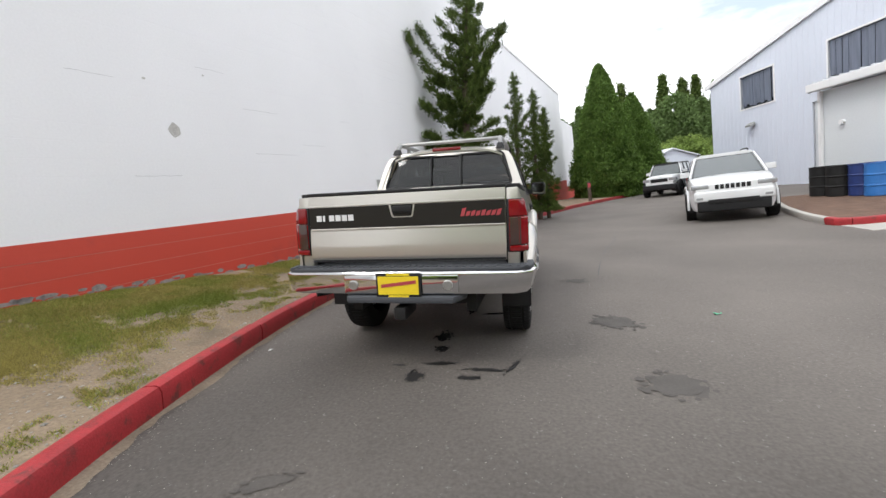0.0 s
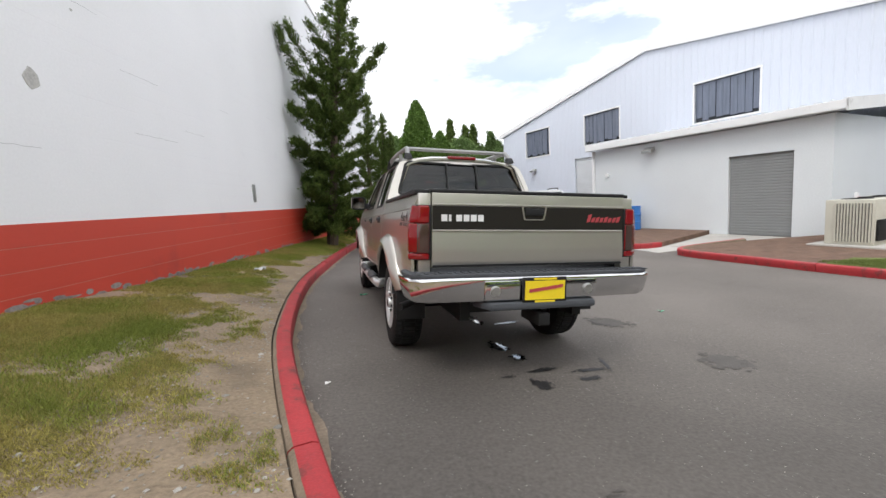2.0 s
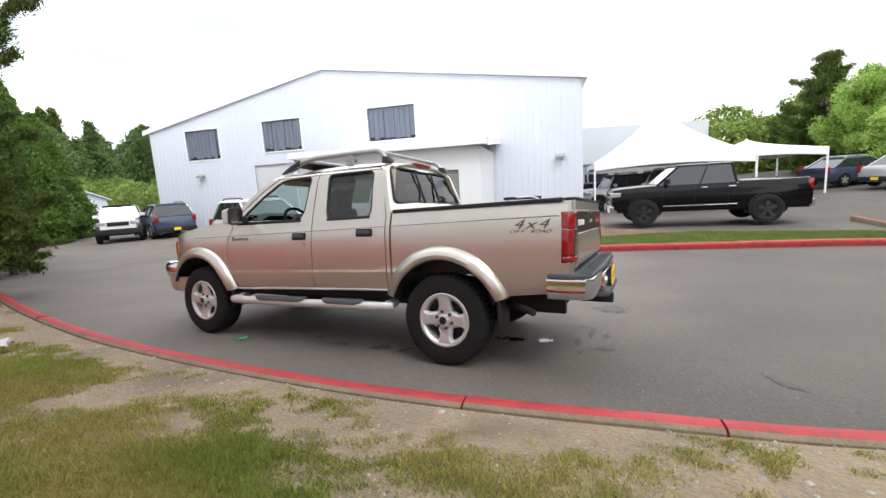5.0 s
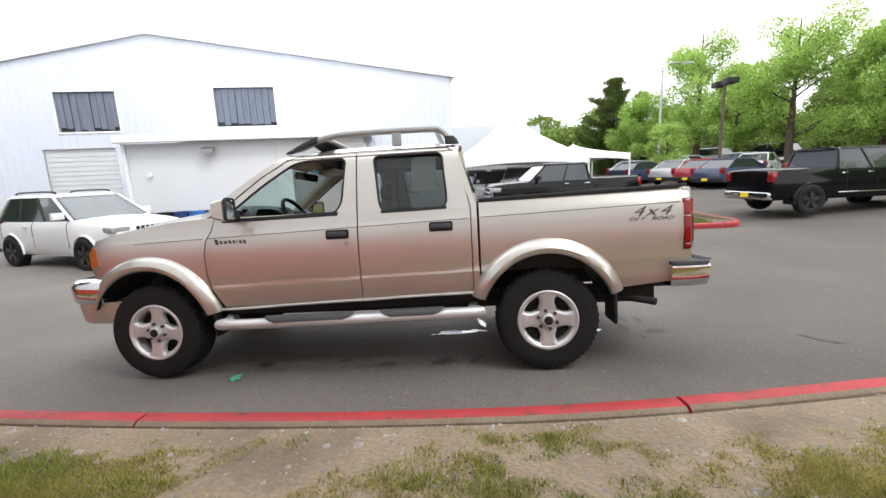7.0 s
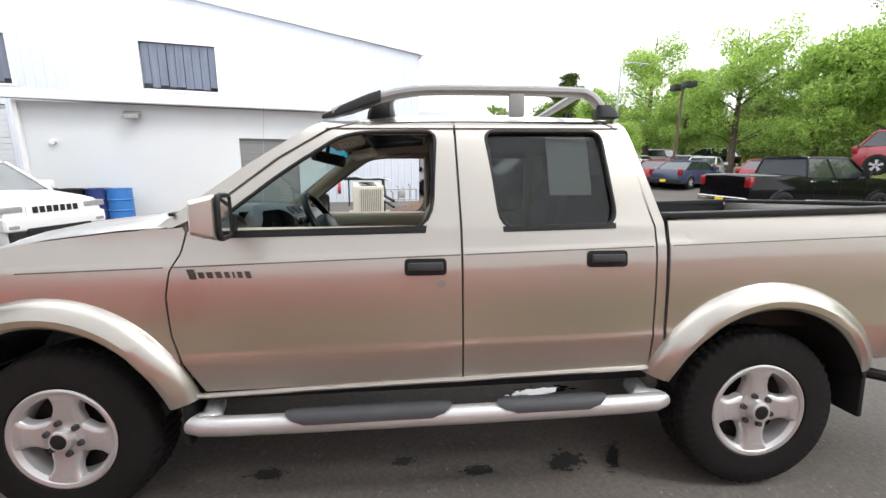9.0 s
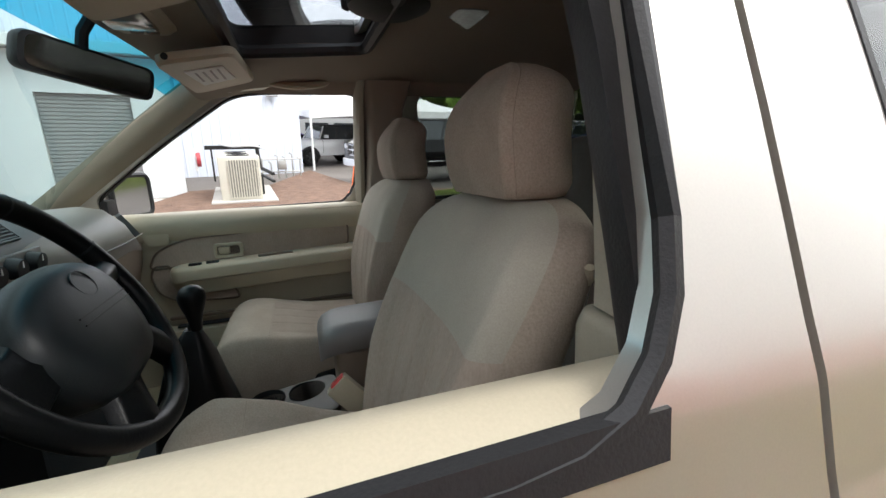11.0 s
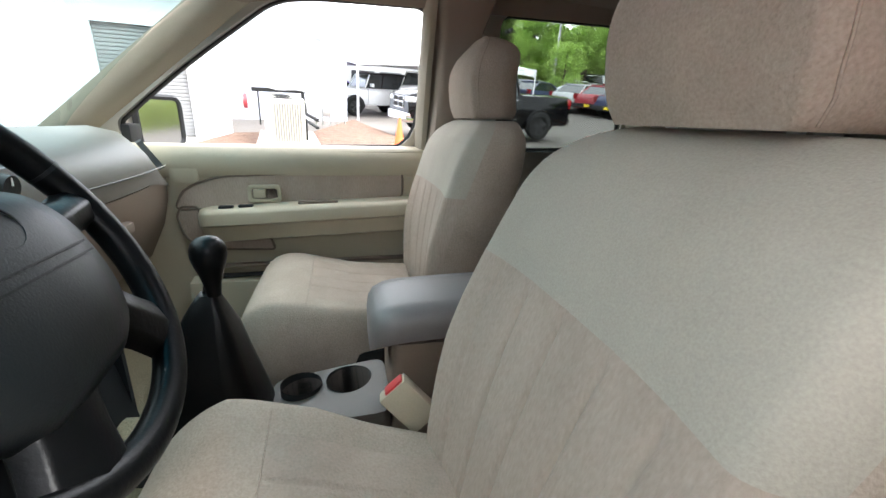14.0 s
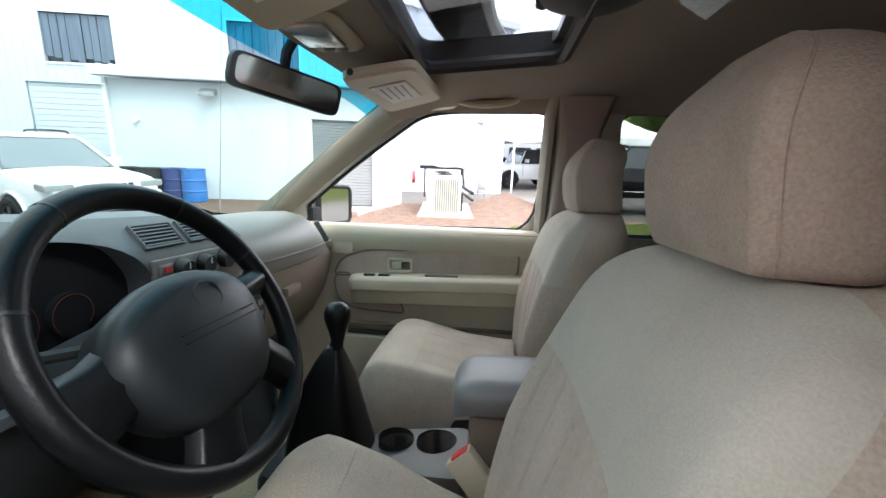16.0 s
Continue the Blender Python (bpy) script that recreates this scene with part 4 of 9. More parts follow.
def wheel(holder, c, s, r, rim_r, width, rim_mat, spokes=4, name="wheel", turn=0.0):
    """Tyre with tread blocks, alloy rim with spokes, hub cap and nuts. s: side that faces out."""
    w = new(name)
    w.parent = holder
    w.location = c
    h = width / 2
    bm = bmesh.new()
    seg = 150
    rings = []
    for i in range(seg):
        a = 2 * math.pi * i / seg
        g1, g2 = (0.972 if i % 3 == 0 else 1.0), (0.972 if i % 3 == 1 else 1.0)
        prof = [(-0.8, rim_r), (-1.0, rim_r + 0.02), (-1.04, (r + rim_r) / 2), (-0.95, r * 0.94), (-0.86, r * 0.975 * g1), (-0.55, r * g1), (-0.5, r * 0.972), (-0.42, r * 0.972), (-0.38, r * g2), (0.38, r * g2),
                (0.42, r * 0.972), (0.5, r * 0.972), (0.55, r * g1), (0.86, r * 0.975 * g1), (0.95, r * 0.94), (1.04, (r + rim_r) / 2), (1.0, rim_r + 0.02), (0.8, rim_r)]
        rings.append([(h * d, q * math.cos(a), q * math.sin(a)) for d, q in prof])
    rings.append(rings[0])
    loft(bm, rings, False, False)
    bmesh.ops.remove_doubles(bm, verts=bm.verts, dist=1e-6)
    part("tyre", bm, TYRE, w, "black all-terrain tyre")
    bm = bmesh.new()
    e = s * h
    spin(bm, [(e * 0.98, rim_r + 0.012), (e * 1.02, rim_r + 0.004), (e * 0.99, rim_r - 0.009), (e * 0.93, rim_r - 0.015), (e * 0.86, rim_r * 0.885), (e * 0.55, rim_r * 0.865), (e * 0.2, rim_r * 0.86), (-e * 0.5, rim_r - 0.05)], (0, 0, 0), 'x', 48)
    rim = part("rim", bm, rim_mat, w)
    bm = bmesh.new()
    spin(bm, [(e * 0.22, rim_r * 0.95), (e * 0.22, 0.01)], (0, 0, 0), 'x', 32)
    part("brake_disc", bm, BLACK_STEEL, w)
    for i in range(spokes):
        a = 2 * math.pi * i / spokes + math.pi / 2 + turn
        bm = bmesh.new()
        rings = []
        for q, hw, d in ((0.20, 0.36, 0.80), (0.40, 0.33, 0.86), (0.55, 0.27, 0.89), (0.70, 0.275, 0.92), (0.82, 0.34, 0.94), (0.90, 0.46, 0.955), (0.945, 0.54, 0.96)):
            rr, ww = rim_r * q, rim_r * hw
            rings.append([Vector((e * dd, rr * math.cos(a) - k * ww * math.sin(a), rr * math.sin(a) + k * ww * math.cos(a)))
                          for k, dd in ((-1, d - 0.36), (-0.86, d - 0.08), (-0.6, d), (0.6, d), (0.86, d - 0.08), (1, d - 0.36))])
        loft(bm, rings)
        part("spoke", bm, rim_mat, rim, bevel=0.004, seg=2)
    bm = bmesh.new()
    spin(bm, [(e * 0.6, rim_r * 0.42), (e * 0.84, rim_r * 0.40), (e * 0.86, rim_r * 0.24), (e * 1.10, rim_r * 0.215), (e * 1.14, rim_r * 0.18), (e * 1.14, 0.001)], (0, 0, 0), 'x', 24)
    part("hub_cap", bm, rim_mat, rim)
    bm = bmesh.new()
    spin(bm, [(e * 1.14, rim_r * 0.155), (e * 1.155, rim_r * 0.14), (e * 1.155, 0.001)], (0, 0, 0), 'x', 16)
    part("cap_badge", bm, BLACK_STEEL, rim)
    for i in range(6):
        a = 2 * math.pi * i / 6 + 0.3
        bm = bmesh.new()
        y, z = rim_r * 0.33 * math.cos(a), rim_r * 0.33 * math.sin(a)
        cyl(bm, (e * 0.8, y, z), (e * 0.97, y, z), 0.015, 0.012, 8)
        part("wheel_nut", bm, GREY_PLASTIC, rim, "dark wheel nut")
    return w


for s in (-1, 1):
    wheel(truck, (s * 0.715, AX_F, HUB_Z), s, R_T, 0.205, 0.225, ALLOY, turn=0.1)
    wheel(truck, (s * 0.715, AX_R, HUB_Z), s, R_T, 0.205, 0.225, ALLOY)

# roof skin
SUN_GLASS = glass("sunroof glass", (0.6, 0.62, 0.64))
bm = bmesh.new()
SUN_Y0, SUN_Y1, SUN_X = 0.0, 0.40, 0.32


def roof_z(x, y):
    z = lerp([(-0.88, 1.672), (-0.8, 1.70), (-0.4, 1.715), (0.1, 1.71), (0.35, 1.685), (0.46, 1.655)], y)
    return z - 0.09 * (abs(x) / 0.6) ** 4 + 0.028


def roof_fn(x, y, t):
    return Vector((x, y, roof_z(x, y) - t))


hole = rounded([(-SUN_X, SUN_Y0), (SUN_X, SUN_Y0), (SUN_X, SUN_Y1), (-SUN_X, SUN_Y1)], 0.06)
cuts = [-0.55, -0.45, -0.3, -0.15, 0, 0.15, 0.3, 0.45, 0.55]
bm = skin(rounded([(-0.615, -0.885), (0.615, -0.885), (0.60, 0.44), (0, 0.49), (-0.60, 0.44)], [0.05, 0.05, 0.1, 0.3, 0.1]), [hole], cuts,
          [-0.8, -0.6, -0.4, -0.2, 0.1, 0.2, 0.35, 0.42], roof_fn, 0.02)
part("roof", bm, PAINT, truck)
sunroof = part("sunroof", skin(hole, [], [-0.2, 0, 0.2], [0.1, 0.25], lambda x, y, t: roof_fn(x, y, t - 0.004), 0.006), SUN_GLASS, truck, "tinted glass sunroof")

# bonnet and cowl
bm = bmesh.new()
rings = []
for y, ze, hw, cr in ((1.03, 1.218, 0.70, 0.055), (1.25, 1.205, 0.70, 0.06), (1.55, 1.17, 0.695, 0.06), (1.80, 1.125, 0.675, 0.055), (1.93, 1.09, 0.65, 0.045), (1.98, 1.05, 0.63, 0.03), (1.995, 0.98, 0.62, 0.01)):
    rings.append([(x * hw, y + 0.05 * (1 - abs(x)) * (y > 1.9), ze + cr * (1 - abs(x) ** 3) - 0.0 + (0.012 if 0.55 < abs(x) < 0.62 else 0)) for x in np.linspace(-1, 1, 25)])
loft(bm, rings, False, False)
part("bonnet", bm, PAINT, truck)
bm = bmesh.new()
loft(bm, [[(x * 0.72, 0.96 + 0.09 * (1 - x * x) + d, 1.228 + 0.035 * (1 - x * x) - 0.02 * d) for x in np.linspace(-1, 1, 13)] for d in (-0.05, 0.09)], False, False)
part("cowl_grille", bm, PLASTIC, truck, "black plastic cowl grille below the windscreen")
for x in (-0.35, 0.25):
    bm = bmesh.new()
    tube(bm, [(x, 1.06, 1.275), (x - 0.05, 1.03, 1.285), (x - 0.5 * 0.9, 1.0, 1.272)], 0.008, 6)
    part("wiper", bm, PLASTIC, truck)
bm = bmesh.new()
tube(bm, [(0.725, 1.19, 1.19), (0.725, 1.17, 1.5), (0.725, 1.14, 1.98)], [0.003, 0.0018, 0.0013], 6)
part("antenna", bm, STEEL, truck, "thin steel whip antenna")
# front end: headlights, corner lamps, grille, bumper
for s in (-1, 1):
    bm = skin([(1.90, 0.90), (1.985, 0.88), (2.0, 0.99), (1.955, 1.04), (1.925, 1.02)], [], [], [], side_fn(s, -0.006), 0.03)
    part("corner_lamp", bm, AMBER_LENS, truck, "amber corner lamp")
    part("headlamp", boxed(min(s * 0.38, s * 0.66), max(s * 0.38, s * 0.66), 1.97, 2.02, 0.88, 1.02), CLEAR_LENS, truck, bevel=0.02)
part("grille", boxed(-0.36, 0.36, 1.96, 2.03, 0.86, 1.04), CHROME, truck, bevel=0.02)
part("front_panel", boxed(-0.7, 0.7, 1.88, 1.965, 0.60, 1.05), PAINT, truck, bevel=0.02)
bm = bmesh.new()
sec = [(-0.01, 0.60), (0.015, 0.62), (0.03, 0.67), (0.035, 0.75), (0.0, 0.795), (-0.06, 0.80), (-0.06, 0.60)]
pl = smooth_path([(-0.83, 1.86, 0), (-0.84, 1.98, 0), (-0.77, 2.13, 0), (-0.4, 2.19, 0), (0.4, 2.19, 0), (0.77, 2.13, 0), (0.84, 1.98, 0), (0.83, 1.86, 0)], 4)
rings = []
for i, p in enumerate(pl):
    q = (pl[min(i + 1, len(pl) - 1)] - pl[max(i - 1, 0)]).normalized()
    o = Vector((-q.y, q.x, 0))
    rings.append([p + o * a + Vector((0, 0, z)) for a, z in sec])
loft(bm, rings)
fb = part("front_bumper", bm, CHROME, truck, "chrome front bumper", smooth=50)
bm = bmesh.new()
loft(bm, [[p * 0.965 + Vector((0, 0.02, 0.45)), p * 0.985 + Vector((0, 0.015, 0.47)), p + Vector((0, 0, 0.615)), p * 0.94 + Vector((0, 0.02, 0.615)), p * 0.92 + Vector((0, 0.03, 0.45))] for p in pl])
part("valance", bm, PAINT, truck, "painted valance below the bumper")

# windscreen, rear window
GL_WIND = glass("windscreen glass", (0.46, 0.58, 0.57))
GL_BAND = glass("blue windscreen shade band", (0.03, 0.30, 0.42))


def wind(u, v):
    """u: -1 to 1 across, v: 0 at the cowl to 1 at the roof."""
    b = Vector((u * 0.725, 0.97 + 0.085 * (1 - u * u), 1.235 + 0.02 * (1 - u * u)))
    a = Vector((u * 0.575, 0.44 + 0.06 * (1 - u * u), 1.66 + 0.045 * (1 - u ** 4)))
    return b.lerp(a, v) + Vector((0, 0.02, 0.02)) * math.sin(math.pi * v)


for v0, v1, m_, nm, lb in ((0, 0.80, GL_WIND, "windscreen", "green-tinted windscreen"), (0.80, 1.0, GL_BAND, "shade_band", "blue shade band of the windscreen")):
    bm = bmesh.new()
    loft(bm, [[wind(u, v) for u in np.linspace(-1, 1, 17)] for v in np.linspace(v0, v1, 5)], False, False)
    o = part(nm, bm, m_, truck, lb, smooth=80)
    o.visible_shadow = False


REAR_GLASS = glass("dark rear glass", (0.28, 0.30, 0.295))


def back_fn(x, z, t):
    return Vector((x, -0.985 + 0.33 * (z - 1.24) - 0.035 * (1 - (x / 0.75) ** 2) + t, z))


back_out = [(-0.785, 1.20), (0.785, 1.20), (0.765, 1.30), (0.72, 1.45), (0.672, 1.58), (0.635, 1.645), (0.5, 1.685), (0.0, 1.705), (-0.5, 1.685), (-0.635, 1.645), (-0.672, 1.58), (-0.72, 1.45), (-0.765, 1.30)]
back_in = rounded([(-0.665, 1.325), (0.665, 1.325), (0.575, 1.645), (-0.575, 1.645)], 0.04)
part("cab_back", skin(back_out, [back_in], [-0.4, 0, 0.4], [1.3, 1.4, 1.5, 1.6], back_fn, 0.03), PAINT, truck)
bm = bmesh.new()
box(bm, -0.76, 0.76, -1.0, -0.96, 0.55, 1.22)
part("cab_back_lower", bm, PAINT, truck, smooth=0)
rear_win = part("rear_window", skin(back_in, [], [], [1.4, 1.5, 1.6], lambda x, z, t: back_fn(x, z, t + 0.006), 0.004), REAR_GLASS, truck, "dark sliding rear window in three panes")
bm = bmesh.new()
tube(bm, [back_fn(x, z, -0.002) for x, z in back_in], 0.014, 6, True)
part("window_seal", bm, PLASTIC, rear_win)
for x in (-0.165, 0.15):
    bm = bmesh.new()
    tube(bm, [back_fn(x, 1.325, -0.002), back_fn(x, 1.48, -0.002), back_fn(x, 1.645, -0.002)], 0.011, 6)
    part("divider", bm, PLASTIC, rear_win)
bm = bmesh.new()
box(bm, -0.15, 0.15, -0.905, -0.84, 1.69, 1.725)
part("brake_light", bm, RED_LENS, truck, "red high-level brake light", bevel=0.012)

# load bed
part("bed_floor", boxed(-0.70, 0.70, -2.40, -1.02, 0.72, 0.76), PLASTIC, truck, "black plastic bed liner", smooth=0)
part("bed_front", boxed(-0.79, 0.79, -1.06, -1.015, 0.60, 1.235), PLASTIC, truck, smooth=0)
for s in (-1, 1):
    part("bed_inner", boxed(min(s * 0.69, s * 0.72), max(s * 0.69, s * 0.72), -2.40, -1.06, 0.76, 1.24), PLASTIC, truck, smooth=0)
bm = bmesh.new()
loft(bm, [[(x, y, z) for y, z in rounded([(-2.474, 0.785), (-2.41, 0.785), (-2.41, 1.265), (-2.474, 1.265), (-2.476, 1.02), (-2.488, 0.90), (-2.488, 0.82)], 0.012, 3)] for x in (-0.705, 0.705)])
gate = part("tailgate", bm, PAINT, truck, "champagne tailgate with a dark stripe")
part("top_cap", boxed(-0.71, 0.71, -2.48, -2.40, 1.262, 1.285), PLASTIC, gate, "black plastic tailgate cap", bevel=0.008)
STRIPE = mat("dark bronze stripe", (0.017, 0.015, 0.012), rough=0.45, var=0.1, scale=5, bump=0.03, spec=0.25)
part("stripe", boxed(-0.703, 0.703, -2.479, -2.474, 1.03, 1.18), STRIPE, gate, "dark bronze stripe", smooth=0)
for z in (1.022, 1.188):
    part("moulding", boxed(-0.703, 0.703, -2.484, -2.474, z - 0.007, z + 0.007), PAINT, gate, smooth=0, bevel=0.003, seg=1)
part("moulding", boxed(-0.70, 0.70, -2.484, -2.474, 0.79, 0.806), PLASTIC, gate, smooth=0, bevel=0.003, seg=1)
bm = bmesh.new()
loft(bm, [[(x * k, -2.478 - d, 1.143 + z * k) for x, z in rounded([(-0.095, 0.045), (0.095, 0.045), (0.075, -0.05), (-0.075, -0.05)], 0.015, 3)] for k, d in ((1.0, -0.005), (1.0, 0.006), (0.88, 0.006), (0.85, -0.002))])
th = part("tailgate_handle", bm, PAINT, gate)
part("lever", boxed(-0.07, 0.07, -2.492, -2.476, 1.125, 1.172), PLASTIC, th, "black pull lever", bevel=0.008)
RED_MARK = mat("red decal", (0.40, 0.05, 0.06), rough=0.5, var=0.08, bump=0.0)
GREY_MARK = mat("dark grey decal", (0.07, 0.068, 0.065), rough=0.5, var=0.08, bump=0.0)
DARK_MARK = mat("dark decal", (0.03, 0.028, 0.026), rough=0.5, var=0.08, bump=0.0)
# maker's mark: plain blocks where letters stand
for i in range(6):
    x = -0.645 + 0.049 * i
    part("badge_block", boxed(x, x + 0.038 if i != 1 else x + 0.016, -2.483, -2.478, 1.083, 1.125), BADGE, gate, smooth=0)
for i in range(8):
    x, hgt = 0.405 + 0.034 * i, (0.058, 0.036, 0.04, 0.036, 0.042, 0.036, 0.038, 0.044)[i]
    bm = bmesh.new()
    loft(bm, [[(x + a + 0.25 * b, y, 1.082 + b) for a, b in ((0, 0), (0.024, 0.004), (0.028, hgt), (0.002, hgt - 0.006))] for y in (-2.481, -2.478)])
    part("decal_block", bm, RED_MARK, gate, smooth=0)

# tail lamps in painted corner posts
for s in (-1, 1):
    part("corner_post", boxed(min(s * 0.708, s * 0.79), max(s * 0.708, s * 0.79), -2.462, -2.40, 0.66, 1.258), PAINT, truck, bevel=0.012)
    bm = bmesh.new()
    loft(bm, [[(s * 0.71, -2.44, z), (s * 0.71, -2.478, z), (s * 0.80, -2.47, z), (s * (half(-2.3, z) + 0.010), -2.43, z), (s * (half(-2.3, z) + 0.010), -2.392, z), (s * 0.74, -2.39, z)] for z in (0.835, 1.185)])
    lamp = part("tail_lamp", bm, PLASTIC, truck, "tail lamp with red and smoked lenses", bevel=0.01)
    for z0, z1 in ((0.84, 0.88), (0.882, 1.068), (1.07, 1.18)):
        bm = bmesh.new()
        loft(bm, [[(s * 0.724, -2.46, z), (s * 0.724, -2.487, z), (s * 0.79, -2.480, z), (s * (half(-2.3, z) + 0.014), -2.44, z), (s * (half(-2.3, z) + 0.014), -2.397, z), (s * 0.75, -2.40, z)] for z in (z0, z1)])
        part("red_lens", bm, RED_LENS, lamp, bevel=0.012, seg=3)
    bm = bmesh.new()
    loft(bm, [[(s * x, y - d, z) for x, y, z in ((0.728, -2.487, 0.885), (0.800, -2.474, 0.885), (0.800, -2.474, 1.065), (0.728, -2.487, 1.065))] for d in (-0.004, 0.004)])
    part("smoked_lens", bm, SMOKE_LENS, lamp, "smoked reversing lens", bevel=0.002)

# rear step bumper
bm = bmesh.new()
out = [(-0.885, -2.30), (-0.895, -2.42), (-0.87, -2.555), (-0.79, -2.60), (-0.30, -2.62), (0.30, -2.62), (0.79, -2.60), (0.87, -2.555), (0.895, -2.42), (0.885, -2.30)]
rings = []
for z, k in ((0.585, 0.95), (0.60, 0.97), (0.64, 0.985), (0.715, 1.005), (0.728, 1.0), (0.735, 0.985)):
    rings.append([(x * k if abs(x) > 0.5 else x, -2.30 + (y + 2.30) * k, z) for x, y in out])
loft(bm, rings, True, True)
rear_bumper = part("rear_bumper", bm, CHROME, truck, "chrome rear step bumper", smooth=40)
bm = bmesh.new()
loft(bm, [[(x * 0.985, -2.30 + (y + 2.30) * 0.985, z) for x, y in out] for z in (0.733, 0.76)])
STEP_GREY = mat("dark grey step plastic", (0.062, 0.066, 0.074), rough=0.7, var=0.2, scale=8, fine=250, bump=0.2, spec=0.3)
pad = part("step_pad", bm, STEP_GREY, rear_bumper, "dark grey ribbed step pad", bevel=0.012)
for i in range(34):
    x = -0.82 + i * 0.0497
    part("pad_rib", boxed(x, x + 0.022, -2.585, -2.50, 0.7585, 0.766), STEP_GREY, pad, smooth=0)
bm = bmesh.new()
loft(bm, [[(x, y, z) for x, y in ((-0.44, -2.50), (-0.37, -2.665), (0.37, -2.665), (0.44, -2.50))] for z in (0.53, 0.578)])
low = part("lower_step", bm, STEP_GREY, rear_bumper, "grey step below the number plate", bevel=0.02)
part("recess_panel", boxed(-0.40, 0.40, -2.628, -2.60, 0.588, 0.715), CHROME, rear_bumper, "chrome recess panel", bevel=0.012)
for s in (-1, 1):
    bm = bmesh.new()
    cyl(bm, (s * 0.33, -2.625, 0.65), (s * 0.33, -2.64, 0.648), 0.035, 0.03, 12)
    part("bumper_bolt", bm, STEEL, rear_bumper)
YELLOW = mat("yellow plate", (0.80, 0.60, 0.02), rough=0.45, var=0.06, scale=8, bump=0.03)
plate = part("number_plate", boxed(-0.155, 0.155, -2.655, -2.64, 0.57, 0.735), PLASTIC, rear_bumper, "dealer plate in a black frame", bevel=0.005)
part("plate_face", boxed(-0.14, 0.14, -2.659, -2.652, 0.592, 0.713), YELLOW, plate, "yellow dealer plate", smooth=0)
bm = bmesh.new()
loft(bm, [[(x, -2.662, 0.64 + 0.12 * x + dz) for x in np.linspace(-0.115, 0.125, 9)] for dz in (0.012, 0.034)], False, False)
part("script_bar", bm, RED_MARK, plate, "", smooth=0)
part("frame_bar", boxed(-0.08, 0.08, -2.658, -2.653, 0.718, 0.731), YELLOW, plate, smooth=0)
part("frame_bar", boxed(-0.07, 0.07, -2.658, -2.653, 0.574, 0.587), YELLOW, plate, smooth=0)
bm = bmesh.new()
box(bm, -0.04, 0.04, -2.66, -2.40, 0.42, 0.50)
part("tow_hitch", bm, BLACK_STEEL, truck, "black square tow hitch", bevel=0.008)
part("hitch_bar", boxed(-0.40, 0.40, -2.34, -2.27, 0.45, 0.51), BLACK_STEEL, truck, bevel=0.01)
bm = bmesh.new()
tube(bm, [(-0.55, -1.5, 0.5), (-0.66, -1.95, 0.50), (-0.76, -2.10, 0.49), (-0.86, -2.20, 0.485)], 0.026, 10)
part("exhaust", bm, BLACK_STEEL, truck)

# chassis underneath
part("floor_pan", boxed(-0.70, 0.70, -1.0, 1.9, 0.50, 0.54), PLASTIC, truck, smooth=0)
for s in (-1, 1):
    part("frame_rail", boxed(min(s * 0.40, s * 0.47), max(s * 0.40, s * 0.47), -2.35, 1.9, 0.40, 0.54), BLACK_STEEL, truck, smooth=0)
for y in (AX_F, AX_R):
    bm = bmesh.new()
    cyl(bm, (-0.62, y, HUB_Z), (0.62, y, HUB_Z), 0.05, seg=12)
    part("axle", bm, BLACK_STEEL, truck)
bm = bmesh.new()
spin(bm, [(-0.12, 0.02), (-0.08, 0.12), (0.08, 0.12), (0.12, 0.02)], (0, AX_R, HUB_Z), 'x', 16)
part("differential", bm, BLACK_STEEL, truck)

# roof rack
RACK = mat("satin grey rack", (0.30, 0.30, 0.297), rough=0.4, metal=0.5, var=0.08, scale=6, bump=0.05)
for s in (-1, 1):
    bm = bmesh.new()
    tube(bm, smooth_path([(s * 0.56, 0.40, 1.70), (s * 0.56, 0.27, 1.745), (s * 0.555, 0.10, 1.79), (s * 0.55, -0.1, 1.805), (s * 0.545, -0.66, 1.802), (s * 0.545, -0.76, 1.785), (s * 0.55, -0.81, 1.735), (s * 0.55, -0.83, 1.70)], 5), 0.024, 10)
    rail = part("rack_rail", bm, RACK, truck, "satin grey roof rack rail")
    bm = bmesh.new()
    loft(bm, [[(s * 0.55 + a, -0.42 + b, z) for a, b in ((-0.015, -0.035), (0.015, -0.035), (0.015, 0.035), (-0.015, 0.035))] for z in (1.69, 1.795)])
    part("rack_foot", bm, RACK, rail, bevel=0.008)
    bm = bmesh.new()
    loft(bm, [[(s * 0.56 + a * k, y, z + b * k) for a, b in rounded([(-0.045, -0.025), (-0.03, 0.028), (0.03, 0.028), (0.045, -0.025)], 0.015, 3)] for y, z, k in ((0.45, 1.685, 0.25), (0.40, 1.698, 0.6), (0.33, 1.722, 0.9), (0.24, 1.755, 1.0), (0.19, 1.772, 0.95))])
    part("rack_end", bm, PLASTIC, rail, "black plastic rack end", bevel=0.006)
    bm = bmesh.new()
    loft(bm, [[(s * 0.55 + a * k, y + b * k, z) for a, b in rounded([(-0.035, -0.05), (0.035, -0.05), (0.035, 0.04), (-0.035, 0.04)], 0.02, 3)] for y, z, k in ((-0.835, 1.685, 1.15), (-0.83, 1.715, 1.0), (-0.818, 1.74, 0.75))])
    part("rack_end", bm, PLASTIC, rail, "black plastic rack end", smooth=40)
bm = bmesh.new()
tube(bm, smooth_path([(-0.56, 0.12, 1.79), (-0.3, 0.17, 1.80), (0.3, 0.17, 1.80), (0.56, 0.12, 1.79)], 4), 0.022, 8)
part("rack_bar", bm, RACK, truck)
bm = bmesh.new()
